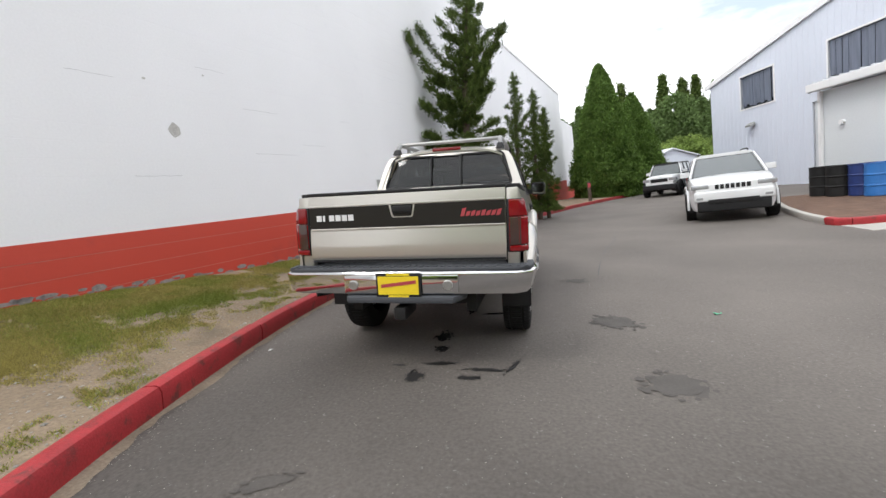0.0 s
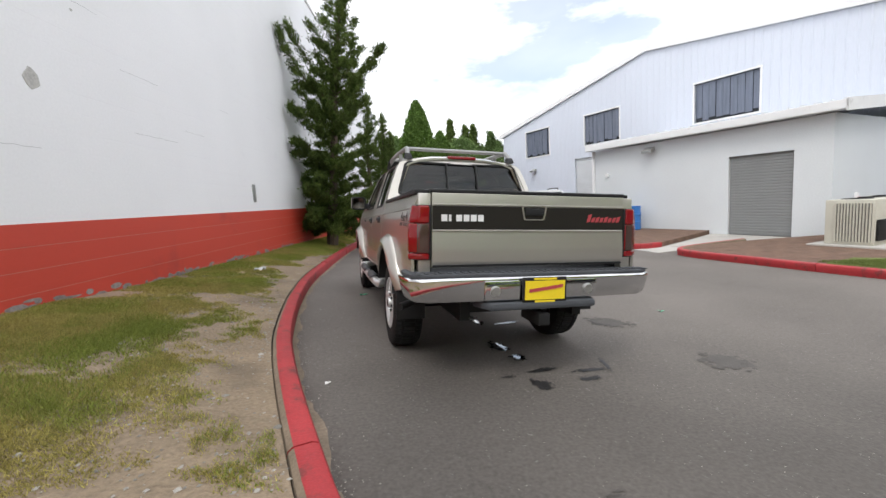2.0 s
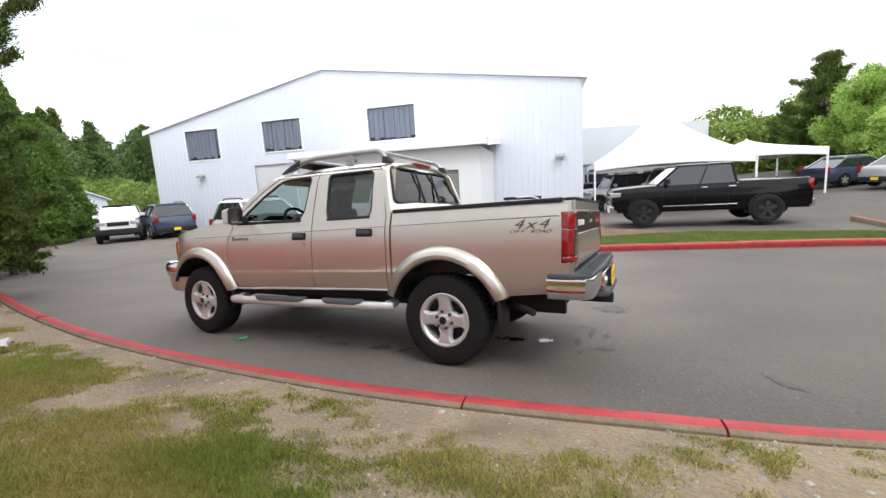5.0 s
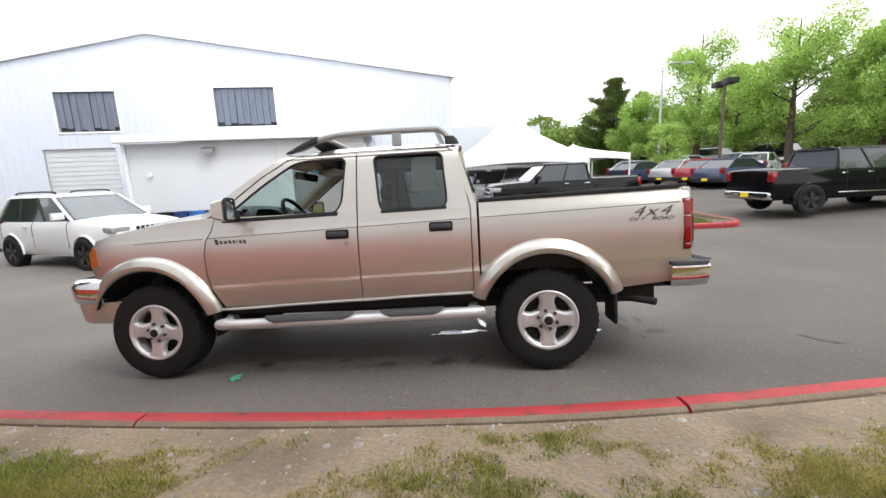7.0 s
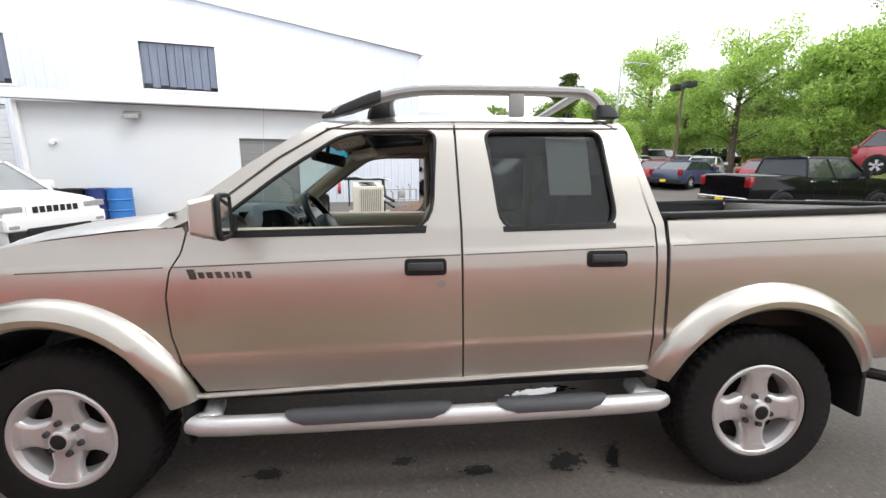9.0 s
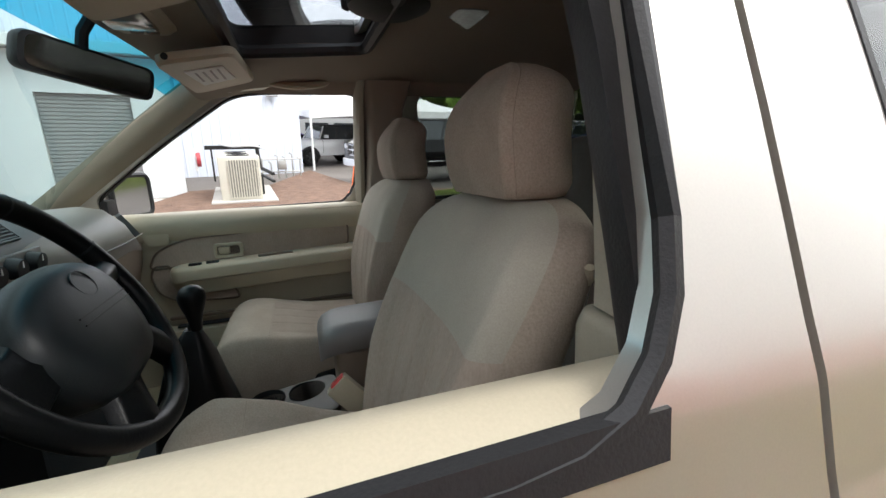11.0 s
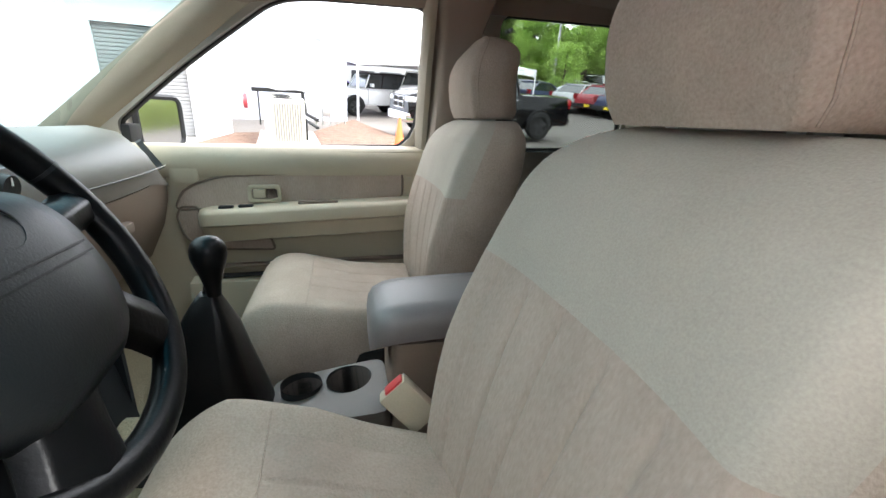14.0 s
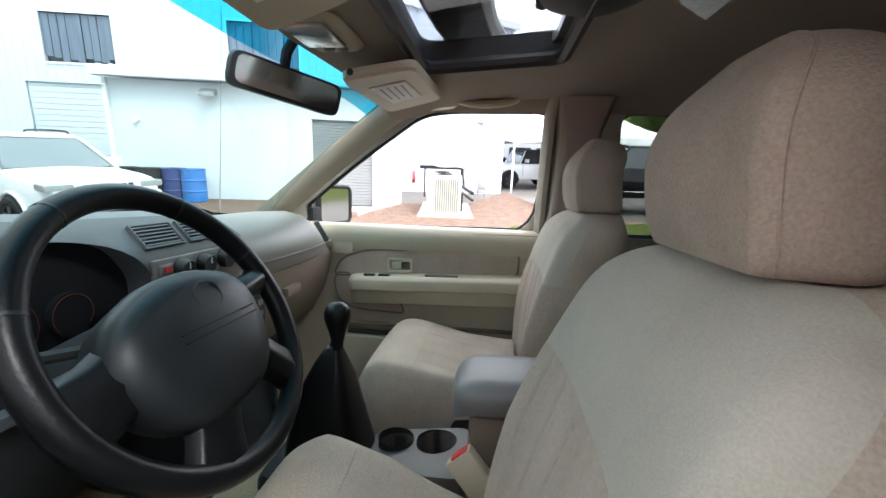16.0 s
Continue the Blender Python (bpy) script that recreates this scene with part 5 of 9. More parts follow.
loft(bm, [[(x * 0.54, 0.24 + 0.06 * (1 - x * x), 1.735), (x * 0.53, 0.13 + 0.05 * (1 - x * x), 1.80), (x * 0.53, 0.12 + 0.05 * (1 - x * x), 1.79), (x * 0.54, 0.23 + 0.06 * (1 - x * x), 1.73)] for x in np.linspace(-1, 1, 9)])
part("wind_deflector", bm, PLASTIC, truck, "black wind deflector of the rack")
bm = bmesh.new()
tube(bm, [(-0.545, -0.72, 1.80), (0.545, -0.72, 1.80)], 0.02, 8)
part("rack_bar", bm, RACK, truck)

# writing on the bed sides: drive badge
for s in (-1, 1):
    rot = Matrix(((0, 0, -1, 0), (-1, 0, 0, 0), (0, 1, 0, 0), (0, 0, 0, 1))) if s < 0 else Matrix(((0, 0, 1, 0), (1, 0, 0, 0), (0, 1, 0, 0), (0, 0, 0, 1)))
    for body, size, y, z, m_, lb in (("4x4", 0.095, -2.18, 1.105, GREY_MARK, "dark drive badge letter"), ("OFF ROAD", 0.036, -2.18, 1.055, GREY_MARK, "dark drive badge letter")):
        step = size * (0.62 if len(body) == 3 else 0.68) * 1.5
        for i, ch in enumerate(body):
            if ch == " ":
                continue
            off = (i - (len(body) - 1) / 2) * step
            bm = text_bm(ch, size, 0.001, 0.4, 0.0)
            bmesh.ops.transform(bm, matrix=Matrix.Translation((s * (half(-2.2, z) + 0.004), y + s * off, z)) @ rot @ Matrix.Diagonal((1.5, 1, 1, 1)), verts=bm.verts)
            part("badge_letter", bm, m_, truck, lb, smooth=0)
    # model script on the door: plain slanted shapes
    y = 0.935
    for w, h0, h1 in ((0.026, -0.016, 0.024), (0.020, -0.012, 0.012), (0.022, -0.012, 0.012), (0.022, -0.012, 0.013), (0.018, -0.012, 0.012), (0.007, -0.012, 0.012), (0.018, -0.013, 0.012), (0.020, -0.015, 0.013)):
        z = 1.035
        bm = bmesh.new()
        loft(bm, [[(s * (half(y, z) + o), y - a + 0.3 * b, z + b) for a, b in ((0, h0), (w, h0), (w, h1), (0, h1))] for o in (0.0005, 0.003)])
        part("script_mark", bm, GREY_MARK, truck, smooth=0)
        y -= w + 0.012


# ---- inside the cab ----
FABRIC = mat("tan seat cloth", (0.368, 0.302, 0.245), rough=0.95, var=0.24, scale=9, fine=330, bump=0.5, bdist=0.002, spec=0.15)
FABRIC_GREY = mat("grey-beige seat cloth", (0.385, 0.345, 0.287), rough=0.95, var=0.15, scale=7, fine=450, bump=0.25, bdist=0.002, spec=0.15)
FABRIC_PLEAT = mat("pleated cloth", (0.36, 0.29, 0.238), rough=0.95, var=0.17, scale=14, fine=300, bump=0.5, bdist=0.002, spec=0.15, stretch=(1, 1, 0.25))
BROWN_AND_SHADE = mat("dark brown vinyl and bench shade", (0.10, 0.085, 0.07), rough=0.7, var=0.12, scale=6, bump=0.2)
TRIM_TAN = mat("tan hard trim", (0.43, 0.378, 0.278), rough=0.5, var=0.07, scale=4, fine=350, bump=0.2, bdist=0.001)
TRIM_BROWN = mat("brown-tan dash plastic", (0.165, 0.125, 0.095), rough=0.5, var=0.08, scale=4, fine=350, bump=0.25, bdist=0.001)
DASH_TOP = mat("grey dash top", (0.165, 0.15, 0.132), rough=0.45, var=0.08, scale=4, fine=350, bump=0.25, bdist=0.001)
FASCIA = mat("teal-grey dash fascia", (0.065, 0.074, 0.077), rough=0.5, spec=0.45, var=0.08, scale=5, fine=300, bump=0.2, bdist=0.001)
DASH_DARK = mat("charcoal dash plastic", (0.022, 0.025, 0.027), rough=0.5, spec=0.25, var=0.1, scale=5, fine=300, bump=0.2, bdist=0.001)
LEATHER = mat("black leather", (0.003, 0.0035, 0.004), rough=0.36, spec=0.18, var=0.2, scale=10, fine=220, bump=0.3, bdist=0.001)
VINYL_BLACK = mat("black airbag cover", (0.009, 0.0115, 0.013), rough=0.42, spec=0.30, var=0.1, scale=10, fine=500, bump=0.25, bdist=0.001)
LINER = mat("tan headliner", (0.25, 0.207, 0.17), rough=0.95, var=0.08, scale=3, fine=500, bump=0.3, bdist=0.001)
CARPET = mat("tan carpet", (0.30, 0.26, 0.17), rough=1.0, var=0.25, scale=6, fine=250, bump=0.8, bdist=0.004)
GREY_LID = mat("grey console lid", (0.16, 0.147, 0.141), rough=0.45, var=0.07, scale=5, fine=400, bump=0.25, bdist=0.001)
BELT = mat("brown seat belt webbing", (0.075, 0.056, 0.046), rough=0.8, var=0.15, scale=30, fine=300, bump=0.3)
TRAY = mat("brown-grey console plastic", (0.095, 0.083, 0.072), rough=0.5, var=0.08, scale=5, fine=400, bump=0.25, bdist=0.001)
# tan trim darkened so that its colour carries the shade on the pillars
PILLAR_TAN_SHADED = mat("tan pillar trim with shade in its colour", (0.29, 0.257, 0.20), rough=0.6, var=0.08, scale=4, fine=350, bump=0.2, bdist=0.001)
WHITE_LABEL = mat("white label", (0.7, 0.7, 0.68), rough=0.6, var=0.05, bump=0.0)
RED_BUTTON = mat("red button", (0.55, 0.04, 0.04), rough=0.4, var=0.05, bump=0.0)
AMBER_TAG = mat("amber tag", (0.45, 0.20, 0.05), rough=0.5, var=0.05, bump=0.0)


def pillow(bm, z0, z1, rows, n=10, m=14, crowd=1.0):
    """Closed cushion; rows(v) gives centre y, half width, front bulge, depth behind, bolster for height share v."""
    rings = []
    for k in range(m + 1):
        v = 1 - (1 - k / m) ** crowd
        x0, y, w, dep, bol = rows(v)
        z = z0 + (z1 - z0) * v
        fr = []
        for i in range(n + 1):
            u = -1 + 2 * i / n
            e = abs(u)
            yy = y + bol * (e ** 3) - (dep * 0.55) * max(0.0, (e - 0.80) / 0.20) ** 2.2
            fr.append((x0 + u * w, yy, z))
        bk = []
        for i in range(n + 1):
            u = 1 - 2 * i / n
            e = abs(u)
            bk.append((x0 + u * w * 0.985, y - dep + (dep * 0.35) * max(0.0, (e - 0.75) / 0.25) ** 2, z))
        rings.append(fr + bk)
    loft(bm, rings)


def seat(cx, lean, rest_dz, label):
    """Front bucket seat: cushion, backrest with two-tone inserts, headrest on two stalks, rails."""
    st = new("front_seat")
    st.parent = truck
    tagged(st, label)
    zb0, zb1 = 0.80, 1.285
    dy = lean[2]

    def back_rows(v):
        y = lean[0] + lean[1] * v + dy + 0.02 * math.sin(v * 3.1)
        q = max(0.0, (v - 0.79) / 0.21)
        w = soft([(-0.2, 0.145), (0, 0.165), (0.1, 0.186), (0.25, 0.212), (0.5, 0.232), (0.75, 0.237), (1.2, 0.236)], v) * (1 - 0.90 * q ** 3.2) ** 0.29
        dep = soft([(0, 0.13), (0.3, 0.14), (0.8, 0.13), (0.94, 0.11), (1.0, 0.05)], v) + lean[3]
        bol = lerp([(0, 0.045), (0.4, 0.05), (0.75, 0.02), (1, 0.0)], v)
        return cx, y - 0.045 * max(0.0, (v - 0.80) / 0.20) ** 3, w, dep, bol
    bm = bmesh.new()
    pillow(bm, zb0, zb1, back_rows, 44, 44, 1.6)
    back = part("backrest", bm, FABRIC, st, "tan cloth backrest", smooth=60)

    def front(u, v, off):
        x0, y, w, dep, bol = back_rows(v)
        e = abs(u)
        return Vector((x0 + u * w, y + bol * e ** 3 - dep * 0.55 * max(0.0, (e - 0.80) / 0.20) ** 2.2 + off, zb0 + (zb1 - zb0) * v))
    def edge(u):
        return 1.02 - (abs(u) / 0.95) ** 8
    bm = bmesh.new()
    loft(bm, [[front(u, v, 0.004 * edge(u)) + Vector((0, 0, 0.0012 * edge(u) * (v > 0.9))) for u in np.linspace(-0.95, 0.95, 58)] for v in 1 - np.linspace(0.353 ** 0.625, 0.0, 46) ** 1.6], False, False)
    part("upper_insert", bm, FABRIC_GREY, back, "smooth grey-beige upper insert", smooth=60)
    bm = bmesh.new()
    us = np.linspace(-0.95, 0.95, 115)
    loft(bm, [[front(u, v, 0.005 * edge(u) - 0.0045 * edge(u) * (1 - min(1, abs(math.sin(u / 0.79 * math.pi * 2.5)) * 4.0 if abs(u) < 0.82 else 1)) * (1 if v < 0.63 else 0.2)) for u in us] for v in np.linspace(0.04, 0.6545, 41)], False, False)
    part("pleated_insert", bm, FABRIC_PLEAT, back, "pinkish-tan pleated lower insert", smooth=70)
    # cushion: built lying, front at +y
    bm = bmesh.new()
    rings = []

    def cushion_at(v):
        """Height, width and bolster of the cushion at the share v of its length."""
        w = soft([(0, 0.18), (0.4, 0.215), (0.75, 0.232), (0.88, 0.222), (0.95, 0.20), (0.985, 0.17), (1, 0.13)], v)
        top = soft([(0, 0.825), (0.35, 0.838), (0.70, 0.880), (0.82, 0.884), (0.91, 0.868), (0.965, 0.838), (1, 0.79)], v) + lean[4] * lerp([(0.1, 0), (0.5, 0.8), (0.75, 1.0), (1, 0.3)], v)
        return w, top, 0.026 * (1 - v) + lean[4] * lerp([(0.1, 0), (0.5, 1.0), (0.75, 1.0), (1, 0)], v)

    def on_cushion(u, v, off):
        w, top, bol = cushion_at(v)
        return (cx + u * w, 0.10 + dy * 0.6 + 0.445 * v, top + bol * abs(u) ** 2.2 - 0.012 * u * u * v + off)
    for k in range(41):
        v = k / 40
        y = 0.10 + dy * 0.6 + 0.445 * v
        w = soft([(0, 0.18), (0.4, 0.215), (0.75, 0.232), (0.88, 0.222), (0.95, 0.20), (0.985, 0.17), (1, 0.13)], v)
        top = soft([(0, 0.825), (0.35, 0.838), (0.70, 0.880), (0.82, 0.884), (0.91, 0.868), (0.965, 0.838), (1, 0.77)], v) + lean[4] * lerp([(0.1, 0), (0.5, 0.8), (0.75, 1.0), (1, 0.3)], v)
        low = lerp([(0, 0.70), (0.6, 0.672), (0.9, 0.668), (1, 0.69)], v)
        rg = []
        for i in range(41):
            u = -1 + i / 20
            e = abs(u)
            rg.append((cx + u * w, y, top + (0.026 * (1 - v) + lean[4] * lerp([(0.1, 0), (0.5, 1.0), (0.75, 1.0), (1, 0)], v)) * e ** 2.2 - 0.012 * e ** 2 * v - (top - low) * 0.55 * max(0, (e - 0.8) / 0.2) ** 2.2))
        for i in range(9):
            u = 1 - i / 4
            rg.append((cx + u * w * 0.97, y, low))
        rings.append(rg)
    loft(bm, rings)
    cush = part("cushion", bm, FABRIC, st, "tan cloth seat cushion", smooth=60)
    bm = bmesh.new()
    loft(bm, [[on_cushion(u, v, 0.006 * (1.02 - (abs(u) / 0.62) ** 8) * (1.02 - max(0.0, (v - 0.1) / 0.52) ** 10) - 0.003 * (abs(u) < 0.6) * (1 - min(1.0, abs(math.sin(u / 0.62 * math.pi * 2)) * 4))) for u in np.linspace(-0.62, 0.62, 61)] for v in np.linspace(0.04, 0.62, 34)], False, False)
    part("cushion_insert", bm, FABRIC_PLEAT, cush, "pinkish-tan pleated cushion insert", smooth=70)
    bm = bmesh.new()
    tube(bm, [on_cushion(u, 0.62, 0.0004) for u in np.linspace(-0.78, 0.78, 25)], 0.0014, 6)
    part("piping", bm, FABRIC, cush)
    # headrest
    bm = bmesh.new()

    def rest_rows(v):
        q = max(0.0, (v - 0.42) / 0.58)
        w = soft([(-0.1, 0.10), (0, 0.116), (0.08, 0.127), (0.3, 0.132), (1.1, 0.131)], v, 0.04) * (1 - 0.95 * q ** 2.4) ** 0.40
        dep = soft([(0, 0.10), (0.1, 0.115), (1.1, 0.115)], v) * (1 - 0.75 * max(0.0, (v - 0.6) / 0.4) ** 3)
        y = soft([(0, -0.024), (0.12, -0.012), (0.5, -0.005), (0.7, -0.014), (0.85, -0.032), (1, -0.062)], v, 0.1)
        return cx, y + dy, w, dep, 0.0
    pillow(bm, 1.288 + rest_dz, 1.478 + rest_dz, rest_rows, 44, 34, 1.7)
    rest = part("headrest", bm, FABRIC, st, "tan cloth headrest", smooth=60)
    for s in (-1, 1):
        bm = bmesh.new()
        seam = []
        for v in 1 - np.linspace(0.99, 0.02, 18) ** 1.7:
            x0, y, w, dep, bol = rest_rows(v)
            seam.append((x0 + s * 0.90 * w, y - dep * 0.55 * 0.5 ** 2.2 + 0.0003, 1.288 + rest_dz + 0.19 * v))
        tube(bm, seam, 0.0014, 6)
        part("piping", bm, FABRIC, rest)
        bm = bmesh.new()
        cyl(bm, (cx + s * 0.065, -0.07 + dy, 1.24), (cx + s * 0.065, -0.07 + dy, 1.32 + rest_dz), 0.006, seg=10)
        part("stalk", bm, STEEL, rest)
        part("seat_rail", boxed(cx + s * 0.19 - 0.02, cx + s * 0.19 + 0.02, 0.08, 0.50, 0.60, 0.75), BLACK_STEEL, st, bevel=0.005)
    part("seat_base", boxed(cx - 0.2, cx + 0.2, 0.12, 0.48, 0.66, 0.76), BROWN_AND_SHADE, st, bevel=0.02)
    return st


driver_seat = seat(-0.385, (0.15, -0.16, 0.0, 0.0, 0.028), 0.0, "tan cloth driver's bucket seat with a headrest")
seat(0.385, (0.085, -0.08, -0.02, 0.025, 0.0), 0.0, "tan cloth passenger's bucket seat with a headrest")

# rear bench, its tan cloth coloured dark brown to carry the cabin shade
bench = new("rear_bench")
bench.parent = truck
tagged(bench, "tan cloth rear bench behind the front seats")
for s in (-1, 1):
    bm = bmesh.new()
    rings = []
    for z, w, y, d in ((0.80, 0.30, -0.66, 0.16), (0.95, 0.315, -0.70, 0.16), (1.15, 0.315, -0.745, 0.15), (1.28, 0.30, -0.775, 0.13), (1.345, 0.28, -0.79, 0.11), (1.385, 0.245, -0.80, 0.09), (1.41, 0.19, -0.815, 0.06), (1.418, 0.12, -0.83, 0.03)):
        rings.append([(s * 0.35 + u * w * 0.92, y - 0.035 * max(0.0, abs(u) - 0.75) / 0.25, z) for u in np.linspace(-1, 1, 15)] + [(s * 0.35 + u * w * 0.92, y - d, z) for u in np.linspace(1, -1, 15)])
    loft(bm, rings)
    part("backrest", bm, BROWN_AND_SHADE, bench, "tan cloth backrest with shade put into its dark colour", smooth=50)
part("cushion", boxed(-0.66, 0.66, -0.72, -0.28, 0.70, 0.88), BROWN_AND_SHADE, bench, bevel=0.05, seg=3)

# floor, tunnel, headliner
part("floor_carpet", boxed(-0.70, 0.70, -0.96, 1.05, 0.54, 0.585), CARPET, truck, "tan carpet", smooth=0)
part("firewall", boxed(-0.70, 0.70, 1.03, 1.06, 0.54, 1.22), DASH_DARK, truck, smooth=0)
bm = bmesh.new()
loft(bm, [[(-0.17, y, 0.56), (-0.13, y, z), (0.13, y, z), (0.17, y, 0.56)] for y, z in ((-0.9, 0.66), (0.3, 0.70), (1.0, 0.76))])
part("tunnel", bm, CARPET, truck, smooth=0, bevel=0.02)
lin_hole = rounded([(-0.27, -0.02), (0.30, -0.02), (0.30, 0.32), (-0.27, 0.32)], 0.05)


def liner_z(x, y):
    return roof_z(x, y) - 0.055 + 0.05 * max(0.0, (abs(x) - 0.40) / 0.23) ** 2


bm = skin(rounded([(-0.63, -0.87), (0.63, -0.87), (0.62, 0.47), (0, 0.52), (-0.62, 0.47)], 0.05), [lin_hole], [-0.58, -0.5, -0.42, -0.25, 0, 0.25, 0.42, 0.5, 0.58],
          [-0.7, -0.5, -0.3, -0.1, 0.15, 0.3, 0.42], lambda x, y, t: Vector((x, y, liner_z(x, y) + t)), 0.012)
part("headliner", bm, LINER, truck, "tan cloth headliner", smooth=60)
bm = bmesh.new()
for k in range(len(lin_hole)):
    a, b = lin_hole[k - 1], lin_hole[k]
    za, zb = liner_z(*a), liner_z(*b)
    vs = [bm.verts.new(p) for p in ((a[0], a[1], za - 0.004), (b[0], b[1], zb - 0.004), (b[0], b[1], zb + 0.06), (a[0], a[1], za + 0.06))]
    bm.faces.new(vs)
bmesh.ops.remove_doubles(bm, verts=bm.verts, dist=1e-5)
part("sunroof_frame", bm, PLASTIC, truck, "black sunroof surround", smooth=40)
bm = bmesh.new()
tube(bm, [(x, y, liner_z(x, y) - 0.004) for x, y in lin_hole], 0.017, 8, True)
part("sunroof_trim", bm, PLASTIC, truck, "black sunroof trim ring")
bm = bmesh.new()
spin(bm, [(0.0, 0.09), (-0.03, 0.085), (-0.045, 0.05), (-0.045, 0.001)], (-0.065, 0.03, liner_z(0, 0) + 0.002), 'z', 24)
part("sunroof_crank", bm, PLASTIC, truck, "black sunroof control")
bm = bmesh.new()
spin(bm, [(0.0, 0.014), (-0.02, 0.013), (-0.026, 0.001)], (0.058, 0.10, roof_z(0, 0.1) - 0.03), 'z', 14)
part("crank_arm", bm, PLASTIC, truck, "black stop knob at the sunroof glass")
bm = bmesh.new()
loft(bm, [[(0.0 + a * 0.10 * k, -0.16 + b * 0.05 * k, liner_z(0, -0.16) - h) for a, b in rounded([(-1, -1), (1, -1), (1, 1), (-1, 1)], 0.5, 3)] for k, h in ((1, -0.005), (1, 0.012), (0.8, 0.022))])
part("dome_lamp", bm, CLEAR_LENS, truck, "clear dome lamp lens")
# overhead map lamp console
bm = bmesh.new()
loft(bm, [[(-0.027 + a * 0.095 * k, 0.505 + b * 0.06 * k, liner_z(0, 0.43) - h) for a, b in rounded([(-1, -1), (1, -1), (1, 1), (-1, 1)], 0.4, 3)] for k, h in ((1, -0.02), (1, 0.018), (0.85, 0.028))])
oc = part("overhead_console", bm, TRIM_TAN, truck, "tan overhead lamp console")
part("lamp_lens", boxed(-0.105, 0.005, 0.468, 0.545, liner_z(0, 0.43) - 0.036, liner_z(0, 0.43) - 0.026), CLEAR_LENS, oc, "clear map lamp lens", bevel=0.008)
for y in (0.485, 0.512):
    bm = bmesh.new()
    spin(bm, [(0.0, 0.012), (-0.006, 0.011), (-0.008, 0.001)], (0.028, y, liner_z(0, 0.43) - 0.027), 'z', 14)
    part("lamp_button", bm, TRIM_BROWN, oc, "round lamp button")
# sun visors


def visor_z(y, h):
    return 1.603 - 0.22 * (y - 0.35) - h


for s in (-1, 1):
    bm = bmesh.new()
    loft(bm, [[(s * (0.25 + (x - 0.25) * k) - (0.17 if s < 0 else 0.0), 0.425 + (y - 0.425) * k, visor_z(y, h)) for x, y in rounded([(0.08, 0.35), (0.42, 0.335), (0.435, 0.495), (0.045, 0.50)], 0.03, 3)] for h, k in ((-0.004, 0.95), (0.0, 1.0), (0.014, 1.0), (0.02, 0.96))])
    v = part("sun_visor", bm, TRIM_TAN, truck, "tan sun visor")
    bm = bmesh.new()
    loft(bm, [[(s * x - (0.17 if s < 0 else 0.0), y, visor_z(y, h)) for x, y in ((0.15, 0.385), (0.31, 0.375), (0.325, 0.455), (0.14, 0.465))] for h in (0.0205, 0.0225)])
    part("visor_label", bm, WHITE_LABEL, v, "white warning label", smooth=0)
    for k in range(4):
        bm = bmesh.new()
        y = 0.395 + 0.016 * k
        loft(bm, [[(s * x - (0.17 if s < 0 else 0.0), y + d, visor_z(y + d, 0.0232)) for x in (0.165, 0.295 - 0.02 * (k % 2))] for d in (0.0, 0.005)], False, False)
        part("label_line", bm, GREY_LID, v, smooth=0)
    bm = bmesh.new()
    x0 = s * 0.07 - (0.17 if s < 0 else 0.0)
    cyl(bm, (x0 - 0.02, 0.478, visor_z(0.478, 0.006)), (x0 + 0.02, 0.478, visor_z(0.478, 0.006)), 0.007, seg=10)
    part("visor_clip", bm, DASH_DARK, v)
    # grab handle
    bm = bmesh.new()
    tube(bm, smooth_path([(s * 0.585, 0.30, 1.605), (s * 0.57, 0.27, 1.585), (s * 0.565, 0.20, 1.575), (s * 0.57, 0.12, 1.585), (s * 0.585, 0.09, 1.605)], 4), 0.012, 8)
    part("grab_handle", bm, TRIM_TAN, truck, "tan grab handle")
# rear view mirror
mm = Matrix.Translation((0.02, 0.60, 1.535)) @ Matrix.Rotation(radians(-44), 4, 'Z') @ Matrix.Rotation(radians(8), 4, 'X') @ Matrix.Rotation(radians(9), 4, 'Y')
bm = bmesh.new()
loft(bm, [[(x * k, d, z * k) for x, z in rounded([(-0.112, -0.033), (0.112, -0.033), (0.112, 0.033), (-0.112, 0.033)], 0.02, 4)] for d, k in ((-0.02, 0.97), (-0.012, 1.0), (0.012, 0.98), (0.03, 0.75))])
bmesh.ops.transform(bm, matrix=mm, verts=bm.verts)
mirror = part("inside_mirror", bm, PLASTIC, truck, "black inside mirror")
bm = bmesh.new()
loft(bm, [[(x, -0.0215, z) for x, z in rounded([(-0.10, -0.025), (0.10, -0.025), (0.10, 0.027), (-0.10, 0.027)], 0.016, 4)], [(x, -0.0195, z) for x, z in rounded([(-0.10, -0.025), (0.10, -0.025), (0.10, 0.027), (-0.10, 0.027)], 0.016, 4)]])
bmesh.ops.transform(bm, matrix=mm, verts=bm.verts)
part("mirror_face", bm, CHROME, mirror, "mirror face")
bm = bmesh.new()
tube(bm, [(0.03, 0.61, 1.56), (0.025, 0.60, 1.60), (0.02, 0.56, 1.655)], 0.011, 8)
part("mirror_stalk", bm, PLASTIC, mirror)

